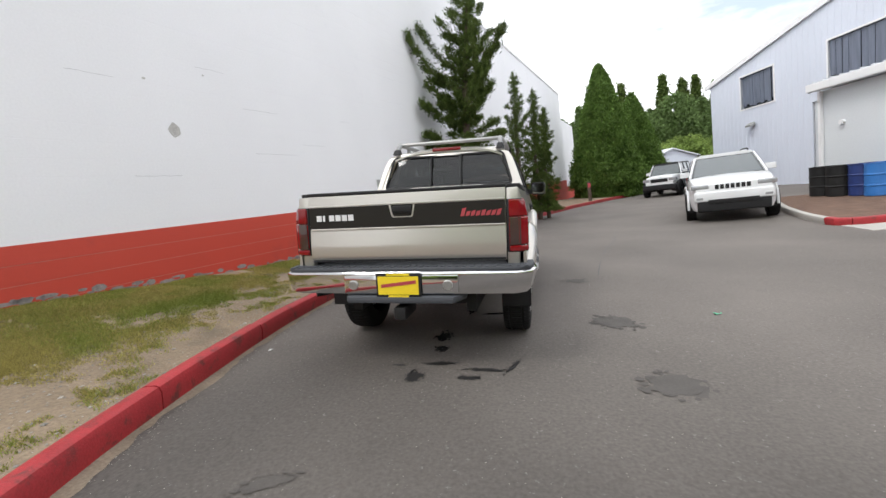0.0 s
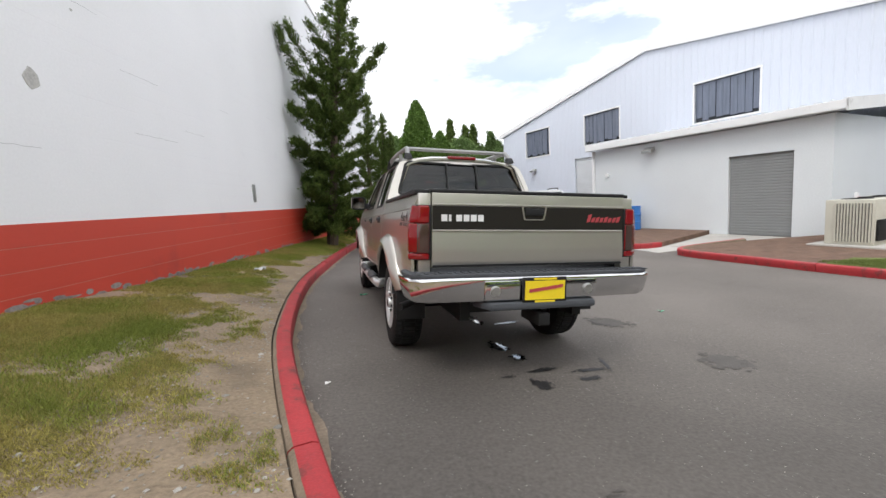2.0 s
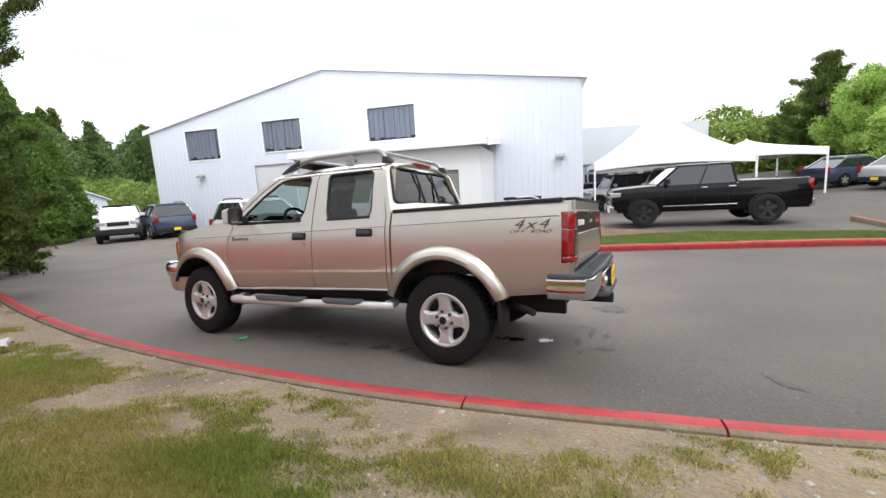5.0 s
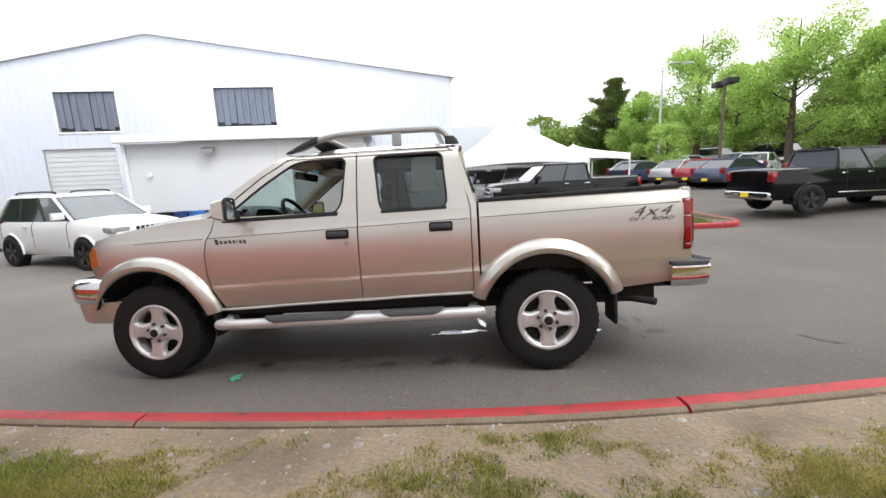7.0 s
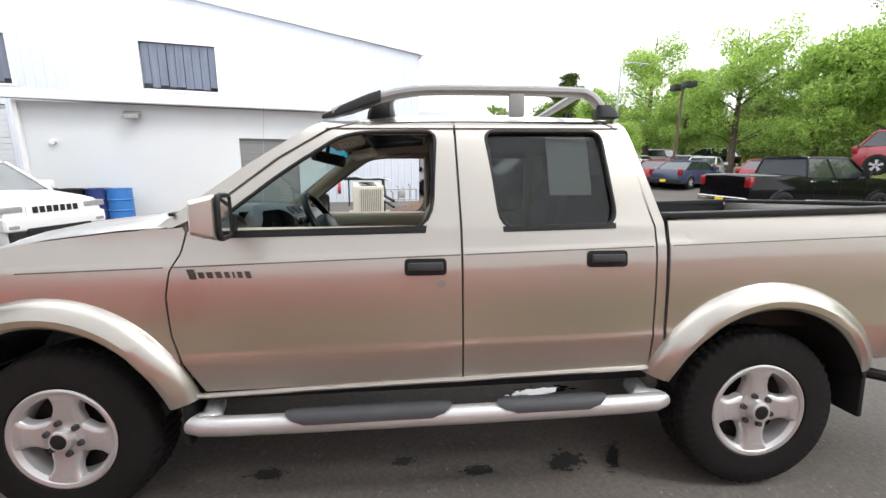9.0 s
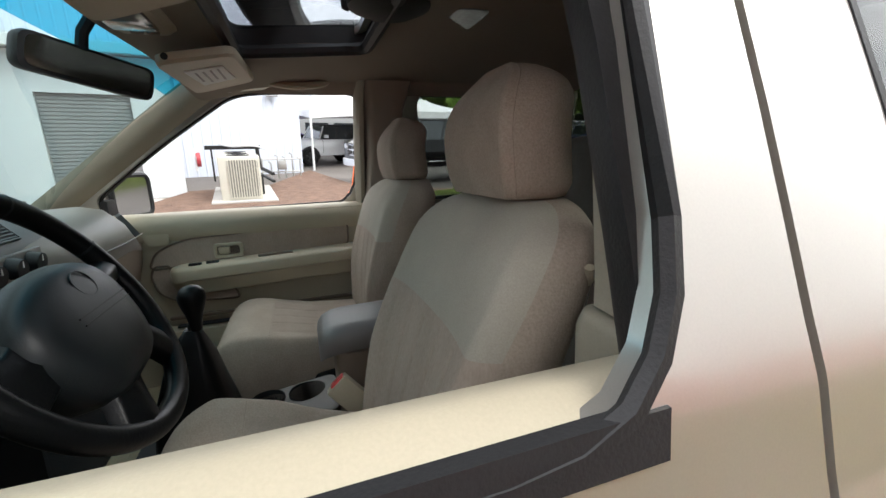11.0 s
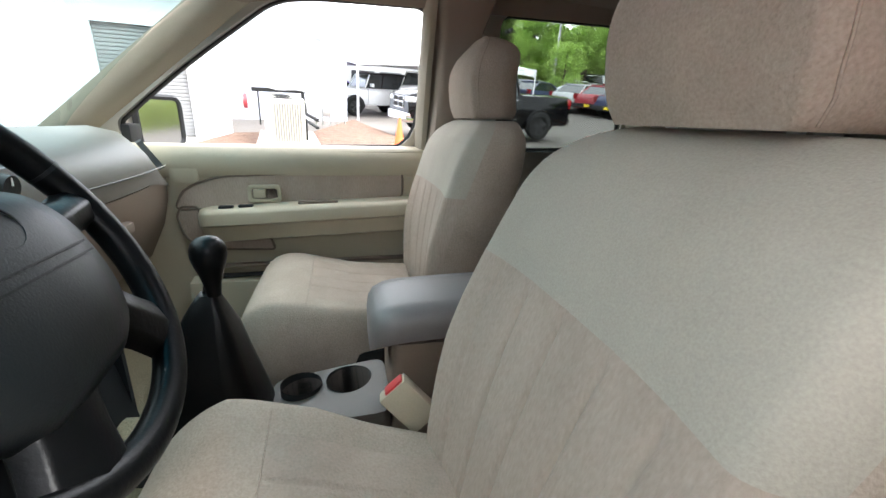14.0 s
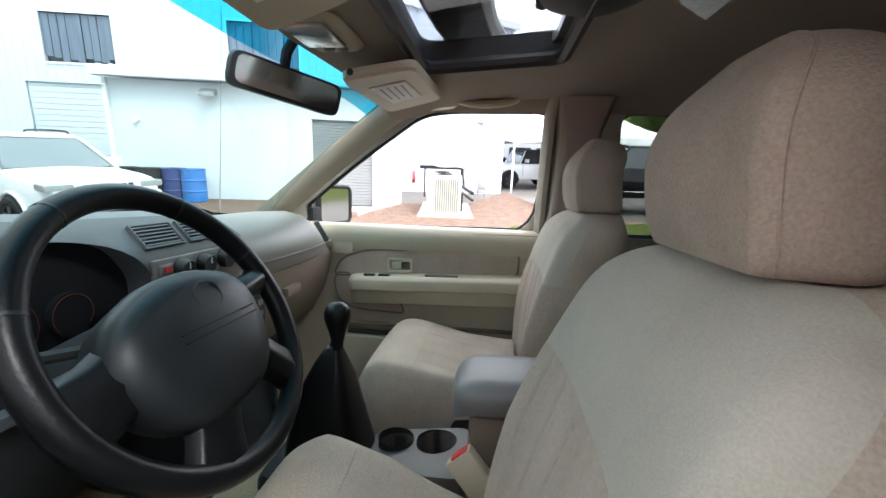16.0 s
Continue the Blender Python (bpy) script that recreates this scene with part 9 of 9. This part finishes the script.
# ---- things by the annex ----
def barrel(label, x, y, r, h, material):
    t = thing("barrel", label, "barrel", Matrix.Translation((x, y, road_z(x, y) + 0.125)), group="barrels beside the annex")
    bm = bmesh.new()
    prof = [(0.0, 0.001), (0.0, r * 0.93), (0.02, r)]
    for z in (0.33, 0.66):
        prof += [(h * z - 0.03, r * 0.985), (h * z - 0.012, r * 1.03), (h * z + 0.012, r * 1.03), (h * z + 0.03, r * 0.985)]
    prof += [(h - 0.03, r * 0.985), (h - 0.015, r * 1.03), (h, r * 1.02), (h, r * 0.94), (h - 0.025, r * 0.93), (h - 0.025, 0.001)]
    spin(bm, prof, (0, 0, 0), 'z', 28)
    part("drum", bm, material, t)
    for a in (0.4, 3.6):
        bm = bmesh.new()
        cyl(bm, (0.6 * r * math.cos(a), 0.6 * r * math.sin(a), h - 0.025), (0.6 * r * math.cos(a), 0.6 * r * math.sin(a), h + 0.005), 0.035, seg=10)
        part("bung", bm, material, t)


for lb, s, d, m_ in (("black steel drum on the mulch", 7.35, 0.55, BLACK_STEEL), ("black steel drum on the mulch", 6.72, 0.62, BLACK_STEEL), ("dark blue plastic drum on the mulch", 6.15, 0.5, NAVY_PLASTIC), ("bright blue plastic drum on the mulch", 5.62, 0.58, BLUE_PLASTIC)):
    p = A_M @ Vector((-d, s, 0))
    barrel(lb, p.x, p.y, 0.30, 0.88, m_)


def condenser(label, m):
    """Outdoor condenser: cased body, louvred front, fan on top, dark service end."""
    t = thing("air_conditioner", label, "air conditioner", m, group="condensers on the pad")
    w, d, h = 0.86, 0.60, 0.98
    part("casing", boxed(0, d, -w / 2, w / 2, 0, h), BEIGE_METAL, t, bevel=0.015)
    part("coil", boxed(-0.012, 0.0, -w / 2 + 0.05, w / 2 - 0.18, 0.07, h - 0.08), FIN_METAL, t, smooth=0)
    for i in range(12):
        y = -w / 2 + 0.07 + i * (w - 0.27) / 11
        part("louvre", boxed(-0.035, -0.008, y - 0.012, y + 0.012, 0.06, h - 0.07), BEIGE_METAL, t, smooth=0)
    part("service_box", boxed(0.05, 0.45, -w / 2 - 0.05, -w / 2 + 0.0, 0.1, 0.55), BLACK_STEEL, t, bevel=0.01)
    bm = bmesh.new()
    for k in range(5):
        rr_ = 0.06 + 0.05 * k
        tube(bm, [(0.3 + rr_ * math.cos(a), rr_ * math.sin(a), h + 0.015) for a in np.linspace(0, 6.283, 25)[:-1]], 0.006, 5, True)
    part("fan_guard", bm, BLACK_STEEL, t)


ac_rot = Matrix.Rotation(radians(12.75 - 6), 4, 'Z')
for i in range(3):
    p = Vector((9.75, 1.42, -0.2)) + ac_rot @ Vector((0.72 * i, 0.03 * i, 0))
    condenser("beige louvred air conditioning condenser on a concrete pad", Matrix.Translation(p) @ ac_rot)
pad_m = Matrix.Translation((9.75, 1.42, -0.3)) @ ac_rot
pad_ = thing("equipment_pad", "pale concrete pad under the condensers", "slab", pad_m, kind="structure")
part("slab", boxed(-0.25, 2.6, -0.75, 0.65, -0.1, 0.1), CONCRETE, pad_, bevel=0.01)
rack = thing("pipe_rack", "black steel pipe frame behind the condensers", "pipe rack", Matrix.Translation((13.4, 1.35, -0.25)) @ Matrix.Rotation(radians(12.75), 4, 'Z'))
for y in (-0.2, 1.1):
    part("post", boxed(0.9, 0.96, y, y + 0.05, 0, 1.02), BLACK_STEEL, rack, smooth=0)
part("rail", boxed(0.88, 1.0, -0.3, 1.3, 0.98, 1.10), BLACK_STEEL, rack, bevel=0.01)
part("rail", boxed(-1.4, 1.0, -0.26, -0.18, 0.35, 0.43), BLACK_STEEL, rack, bevel=0.01)
part("rail", boxed(-1.4, 1.0, -0.26, -0.18, 0.15, 0.21), BLACK_STEEL, rack, bevel=0.01)
bm = bmesh.new()
tube(bm, [(0.95, -0.22, 1.05), (0.6, -0.22, 0.45)], 0.03, 8)
part("brace", bm, BLACK_STEEL, rack)
bm = bmesh.new()
tube(bm, smooth_path([(0.8, 0.9, 1.16), (0.2, 0.6, 1.10), (-0.4, 0.1, 1.14), (-0.9, -0.2, 1.06)], 5), 0.03, 8)
part("pipe", bm, TRIM_WHITE, rack, "white insulated pipe")
meter = thing("gas_meter", "grey gas meter with risers on the wall", "gas meter", Matrix.Translation((14.2, 0.55, -0.25)) @ Matrix.Rotation(radians(12.75), 4, 'Z'))
part("body", boxed(0.35, 0.6, -0.14, 0.14, 0.28, 0.58), STEEL, meter, bevel=0.04)
for y, zt in ((-0.62, 0.62), (-0.36, 0.78), (-0.12, 0.66), (0.12, 0.72), (0.34, 0.5), (0.62, 0.66)):
    bm = bmesh.new()
    tube(bm, [(0.5, y, 0), (0.5, y, zt), (0.62, y + 0.05, zt + 0.03)], 0.024, 8)
    part("riser", bm, STEEL, meter)
for z in (0.2, 0.62):
    bm = bmesh.new()
    tube(bm, [(0.5, -0.66, z), (0.5, 0.66, z)], 0.024, 8)
    part("pipe", bm, STEEL, meter)
reel = thing("hose_reel", "red hose reel on the annex end wall", "hose reel", Matrix.Translation((12.3, 2.75, 0.35)) @ Matrix.Rotation(radians(12.75), 4, 'Z'))
bm = bmesh.new()
spin(bm, [(0.0, 0.05), (0.0, 0.19), (-0.1, 0.19), (-0.1, 0.05)], (0, 0, 0.2), 'y', 20)
part("spool", bm, RED_MARK, reel)
part("bracket", boxed(-0.06, 0.06, -0.02, 0.05, -0.1, 0.5), TRIM_WHITE, reel, bevel=0.01)
cone = thing("traffic_cone", "orange traffic cone on the lawn edge", "traffic cone", Matrix.Translation((10.05, -1.2, road_z(10, -1.2) + 0.15)))
part("base", boxed(-0.18, 0.18, -0.18, 0.18, 0.0, 0.04), ORANGE, cone, bevel=0.01)
bm = bmesh.new()
spin(bm, [(0.03, 0.13), (0.05, 0.125), (0.68, 0.03), (0.70, 0.025), (0.70, 0.001)], (0, 0, 0), 'z', 22)
part("body", bm, ORANGE, cone)
post = thing("marker_post", "short brown marker post by the verge", "post", Matrix.Translation((4.0, 20.8, -0.1)))
part("post", boxed(-0.09, 0.09, -0.09, 0.09, 0, 1.15), BARK, post, bevel=0.01)
part("sign_face", boxed(-0.08, 0.08, -0.1, -0.088, 0.8, 1.05), RED_MARK, post)

# wall blemishes: vent cover, patched hole, cracks
wv = part("vent_cover", boxed(0.0, 0.012, 4.33, 4.47, 1.50, 1.86), GREY_PLASTIC, wall, "", bevel=0.004)
wv.data.materials[0] = STEEL
PATCH = mat("bare patch", (0.50, 0.49, 0.47), rough=0.9, var=0.25, scale=12, fine=60, bump=0.6, bdist=0.01)
for y, z, w, h in ((-0.28, 2.62, 0.17, 0.2), (-0.55, 3.25, 0.05, 0.03), (0.3, 3.45, 0.03, 0.03)):
    bm = bmesh.new()
    rg = random.Random(int(z * 100))
    ring_ = [(w / 2 * math.cos(a) * rg.uniform(0.75, 1.1), h / 2 * math.sin(a) * rg.uniform(0.75, 1.1)) for a in np.linspace(0, 6.283, 15)[:-1]]
    loft(bm, [[(0.001, y + a, z + b) for a, b in ring_], [(0.006, y + a * 0.94, z + b * 0.94) for a, b in ring_]])
    part("patch", bm, PATCH, wall, "rough unpainted patch", smooth=30)
CRACK = mat("hairline joint", (0.52, 0.52, 0.53), rough=0.9, var=0.2, bump=0.0)
for y, z, L in ((0.9, 3.05, 0.7), (0.2, 3.55, 0.45), (2.1, 2.55, 0.6), (1.0, 2.35, 0.9), (-1.4, 3.2, 0.5), (3.3, 3.1, 0.3), (-0.9, 2.0, 0.6)):
    rg = random.Random(int(y * 100 + z * 10))
    bm = bmesh.new()
    pts = [(y + L * k / 7, z + rg.uniform(-0.006, 0.006)) for k in range(8)]
    loft(bm, [[(0.0035, a, b - 0.0022), (0.0035, a, b + 0.0022)] for a, b in pts], False, False)
    part("crack", bm, CRACK, wall, smooth=0)
bm = bmesh.new()
rg = random.Random(5)
for k in range(150):
    y = rg.uniform(-4, 8)
    z = lerp([(-2.3, 0.73), (-0.9, 0.62), (0.95, 0.51), (6.7, 0.37), (8, 0.33)], y) + rg.uniform(-0.02, 0.07)
    w, h = rg.uniform(0.02, 0.12), rg.uniform(0.01, 0.05)
    loft(bm, [[(0.0045, y + w * math.cos(a) * rg.uniform(0.6, 1), z + h * math.sin(a) * rg.uniform(0.6, 1)) for a in np.linspace(0, 6.283, 8)[:-1]],
              [(0.007, y + 0.9 * w * math.cos(a), z + 0.9 * h * math.sin(a)) for a in np.linspace(0, 6.283, 8)[:-1]]])
FLAKE = mat("bare flaked block", (0.26, 0.23, 0.22), rough=0.9, var=0.4, scale=20, fine=60, bump=0.6, bdist=0.01)
tagged(part("flaked_paint", bm, FLAKE, wall, smooth=0), kind="stuff")

# ---- grass, pebbles, stains, litter ----
def verge_point(i, t):
    p = KERB_L[i]
    foot = Vector((wall_x(p.y + 0.3) - 0.02, p.y + 0.3, 0))
    a = p + (foot - p).normalized() * 0.145
    c = a.lerp(foot, t)
    return Vector((c.x, c.y, verge_z(c, t)))


rng_g = np.random.default_rng(21)
n_near = [i for i, p in enumerate(KERB_L) if -9 < p.y < 15]


def value_noise(x, y, seed):
    """Smooth noise from 0 to 1 over a unit lattice."""
    lat = np.random.default_rng(seed).uniform(0, 1, (128, 128))
    i, j = np.floor(x).astype(int), np.floor(y).astype(int)
    u, w = x - i, y - j
    u, w = u * u * (3 - 2 * u), w * w * (3 - 2 * w)
    g = lambda a, b: lat[a % 128, b % 128]
    return (g(i, j) * (1 - u) + g(i + 1, j) * u) * (1 - w) + (g(i, j + 1) * (1 - u) + g(i + 1, j + 1) * u) * w


def blades(name, label, p, height, width, lean, material, seed):
    """Single tapered blades rooted at the points p."""
    rg = np.random.default_rng(seed)
    n = len(p)
    a = rg.uniform(0, 6.283, n)
    side = np.stack([np.cos(a), np.sin(a), np.zeros(n)], 1) * (width * rg.uniform(0.6, 1.3, n))[:, None]
    tip = np.stack([rg.normal(0, lean, n), rg.normal(0, lean, n), np.ones(n)], 1) * (height * rg.uniform(0.5, 1.3, n))[:, None]
    v = np.stack([p - side, p + side, p + tip], 1).reshape(-1, 3)
    return tagged(leafy(name, v, np.arange(3 * n).reshape(-1, 3), material), label, "grass", kind="stuff")


lattice = np.array([[tuple(verge_point(i, k / 24)) for k in range(25)] for i in range(n_near[0], n_near[-1] + 1)])
n_b = 1000000
fi, ft = rng_g.uniform(0, len(lattice) - 1.001, n_b), rng_g.uniform(0.01, 0.995, n_b)
i0, k0 = fi.astype(int), (ft * 24).astype(int)
u, w = (fi - i0)[:, None], (ft * 24 - k0)[:, None]
P = (lattice[i0, k0] * (1 - u) + lattice[i0 + 1, k0] * u) * (1 - w) + (lattice[i0, k0 + 1] * (1 - u) + lattice[i0 + 1, k0 + 1] * u) * w
nz = 0.36 * value_noise(P[:, 0] * 1.3 + 40, P[:, 1] * 0.9 + 40, 1) + 0.46 * value_noise(P[:, 0] * 3.1 + 40, P[:, 1] * 2.2 + 40, 2) + 0.26 * value_noise(P[:, 0] * 11 + 99, P[:, 1] * 11 + 99, 3)
want = nz + np.interp(ft, [0, 0.12, 0.3, 0.45, 0.8, 1], [-0.30, -0.24, -0.06, 0.10, 0.13, 0.10]) + np.interp(P[:, 1], [2.5, 5], [0, 0.25])
keep = want > 0.575 + rng_g.uniform(-0.14, 0.17, n_b)
P, want = P[keep], want[keep]
hh = 0.018 + 0.055 * np.clip(want - 0.5, 0, 0.5)
dry = value_noise(P[:, 0] * 1.9 + 60, P[:, 1] * 1.5 + 60, 6) + rng_g.uniform(-0.25, 0.25, len(P)) - np.interp(P[:, 1], [-4, -1, 1, 4], [-0.18, 0, 0, 0.3]) > 0.37
blades("grass", "thin patchy green grass on the verge", P[~dry], hh[~dry], np.full((~dry).sum(), 0.0028), 0.55, GRASS, 22)
blades("dry_grass", "thin yellowed grass on the verge", P[dry], hh[dry] * 0.85, np.full(dry.sum(), 0.0026), 0.7, GRASS_DRY, 24)
x, y = rng_g.uniform(6.9, 10.2, 130000), rng_g.uniform(-8, 1.0, 130000)
kx = np.interp(y, [p.y for p in KERB_R[::-1] if p.y < 3], [p.x for p in KERB_R[::-1] if p.y < 3])
ok = (kx + 0.2 < x) & (x < np.interp(y, [-8, -4, -2, -0.3, 0.35], [10.2, 10.2, 9.3, 8.7, 7.3])) & (y < 0.35)
P = np.array([(a, b, road_z(a, b) + 0.148) for a, b in zip(x[ok], y[ok])])
blades("grass", "mown green grass on the island", P, np.full(len(P), 0.045), np.full(len(P), 0.004), 0.45, LAWN, 23)


def pebbles(name, label, spots, material):
    vs, fs = [], []
    rg = np.random.default_rng(31)
    base = np.array([(0, 0, 1), (1, 0, 0), (0, 1, 0), (-1, 0, 0), (0, -1, 0), (0, 0, -1)], float)
    tri_ = [(0, 1, 2), (0, 2, 3), (0, 3, 4), (0, 4, 1), (5, 2, 1), (5, 3, 2), (5, 4, 3), (5, 1, 4)]
    for x, y, z, s in spots:
        a = rg.uniform(0, 6.283)
        q = base * (s * rg.uniform(0.6, 1.2), s * rg.uniform(0.5, 1.0), s * rg.uniform(0.25, 0.5))
        q = q @ np.array([[math.cos(a), math.sin(a), 0], [-math.sin(a), math.cos(a), 0], [0, 0, 1]]) + (x, y, z)
        o = len(vs)
        vs += q.tolist()
        fs += [(i + o, j + o, k + o) for i, j, k in tri_]
    me = bpy.data.meshes.new(name)
    me.from_pydata(vs, [], fs)
    me.materials.append(material)
    return tagged(new(name, me), label, "gravel", kind="stuff")


sp = []
for _ in range(2600):
    f = rng_g.uniform(n_near[0], n_near[-1])
    i = int(f)
    t = rng_g.uniform(0.0, 0.6) ** 1.4
    p = verge_point(i, t).lerp(verge_point(i + 1, t), f - i)
    sp.append((p.x, p.y, p.z + 0.002, min(0.035, 0.004 + rng_g.exponential(0.005))))
pebbles("gravel", "small stones on the bare verge", sp, STONE)
sp = []
for _ in range(2200):
    f = rng_g.uniform(n_near[0], n_near[-1])
    i = int(f)
    p = KERB_L[i].lerp(KERB_L[i + 1], f - i)
    w = (KERB_L[i + 1] - KERB_L[i]).normalized()
    o = -abs(rng_g.exponential(0.05)) - 0.01
    x, y = p.x - w.y * o, p.y + w.x * o
    sp.append((x, y, road_z(x, y) + 0.001, rng_g.uniform(0.002, 0.006)))
for _ in range(5200):
    x, y = rng_g.uniform(-1.2, 6), rng_g.uniform(-5.5, 3)
    if x > -1.0:
        sp.append((x, y, road_z(x, y) + 0.0005, rng_g.uniform(0.0015, 0.0045)))
pebbles("loose_grit", "pale grit on the asphalt and along the kerb", sp, STONE)

OIL = mat("oil stain", (0.025, 0.024, 0.024), rough=0.55, var=0.2, scale=8, bump=0.2)
DAMP = mat("damp stain", (0.080, 0.072, 0.065), rough=0.8, var=0.2, scale=8, bump=0.3)


def stain(x, y, w, h, turn, material, seed, label):
    rg = random.Random(seed)
    bm = bmesh.new()
    ca, sa = math.cos(radians(turn)), math.sin(radians(turn))
    n = 46
    ring_ = []
    for k in range(n):
        a = 2 * math.pi * k / n
        r = 1 + 0.4 * noise.noise((math.cos(a) * 1.4 + seed, math.sin(a) * 1.4, seed * 0.7)) + 0.3 * noise.noise((math.cos(a) * 4 + seed, math.sin(a) * 4, seed * 1.7)) + rg.uniform(-0.1, 0.1)
        u, v_ = w / 2 * r * math.cos(a), h / 2 * r * math.sin(a)
        px, py = x + u * ca - v_ * sa, y + u * sa + v_ * ca
        ring_.append(bm.verts.new((px, py, road_z(px, py) + 0.004)))
    c = bm.verts.new((x, y, road_z(x, y) + 0.0045))
    for k in range(n):
        bm.faces.new((ring_[k - 1], ring_[k], c))
    # splashes round the patch
    for _ in range(26):
        a, d, q = rg.uniform(0, 6.283), rg.uniform(0.85, 1.5), rg.uniform(0.02, 0.11)
        u, v_ = w / 2 * d * math.cos(a), h / 2 * d * math.sin(a)
        px, py = x + u * ca - v_ * sa, y + u * sa + v_ * ca
        k_ = [rg.uniform(0.6, 1.2) for _ in range(8)]
        bm.faces.new([bm.verts.new((px + q * w * k_[j] * math.cos(j * 0.785), py + q * h * k_[j] * math.sin(j * 0.785), road_z(px, py) + 0.0048 + 0.0001 * _)) for j in range(8)])
    tagged(part("oil_stain", bm, material, None, "", smooth=60), label, "stain", kind="structure")


for i, (x, y, w, h, a, m_) in enumerate(((1.58, -1.25, 0.36, 0.34, 0, DAMP), (1.73, -2.5, 0.30, 0.3, 20, DAMP), (0.07, -2.58, 0.10, 0.16, 0, OIL), (0.45, -2.56, 0.14, 0.05, 0, OIL), (0.73, -2.35, 0.03, 0.22, -20, OIL),
                                         (0.2, -2.34, 0.2, 0.05, 10, OIL), (0.55, -2.42, 0.22, 0.05, 0, OIL), (-0.1, -2.4, 0.08, 0.03, 0, OIL), (-0.55, 0.79, 0.07, 0.14, 0, OIL), (-0.49, 0.13, 0.06, 0.1, 10, OIL), (-0.59, -0.24, 0.06, 0.12, 0, OIL),
                                         (-0.55, -0.69, 0.12, 0.15, 30, OIL), (-0.53, -0.95, 0.05, 0.2, 60, OIL), (-0.28, -3.73, 0.25, 0.08, 30, DAMP), (1.4, 0.6, 0.3, 0.2, 0, DAMP))):
    stain(x, y, w, h, a, m_, i + 1, "dark oil drip stain on the asphalt" if m_ == OIL else "dark damp patch on the asphalt")
bm = bmesh.new()
pts = smooth_path([(2.75, 5.6, 0), (2.55, 4.6, 0), (2.25, 3.6, 0), (1.95, 2.2, 0), (1.75, 1.0, 0)], 6)
loft(bm, [[(p.x - 0.008, p.y, road_z(p.x, p.y) + 0.004), (p.x + 0.008, p.y, road_z(p.x, p.y) + 0.004)] for p in pts], False, False)
tagged(part("road_crack", bm, OIL, smooth=0), "thin dark crack in the asphalt", "crack", kind="structure")
WATER = mat("shallow rain water", (0.03, 0.03, 0.03), rough=0.02, var=0.1, bump=0.0, spec=1.0, coat=1.0)
for i, (x, y, w, h, a) in enumerate(((0.2, -0.78, 0.10, 0.34, 8), (0.5, -1.02, 0.25, 0.05, 12), (0.1, -1.75, 0.12, 0.2, 0), (0.15, -2.05, 0.1, 0.12, 0))):
    stain(x, y, w, h, a, WATER, 60 + i, "thin puddle of rain water under the truck")
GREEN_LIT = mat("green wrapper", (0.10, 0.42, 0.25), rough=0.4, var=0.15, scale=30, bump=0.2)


def litter(name, label, x, y, z, s, material, seed):
    rg = random.Random(seed)
    bm = bmesh.new()
    g = [[bm.verts.new((x + s * (i - 1.5) / 3 + rg.uniform(-0.1, 0.1) * s, y + s * 0.8 * (j - 1.5) / 3, z + rg.uniform(0.01, 0.35) * s)) for i in range(4)] for j in range(4)]
    for j in range(3):
        for i in range(3):
            bm.faces.new((g[j][i], g[j][i + 1], g[j + 1][i + 1], g[j + 1][i]))
    tagged(part(name, bm, material, smooth=0), label, "litter")


litter("wrapper", "crumpled green wrapper on the asphalt", -0.82, 0.88, road_z(-0.8, 0.9), 0.09, GREEN_LIT, 1)
litter("wrapper", "small green leaf of plastic on the asphalt", 2.54, -0.96, road_z(2.5, -0.96), 0.06, GREEN_LIT, 2)
litter("paper_scrap", "flattened grey can on the grass", -2.29, 1.89, verge_z(Vector((-2.29, 1.89, 0)), 0.5) + 0.03, 0.16, STEEL, 3)
litter("paper_scrap", "white paper scrap beside the kerb", -1.32, -2.2, road_z(-1.3, -2.2), 0.04, WHITE_LABEL, 4)
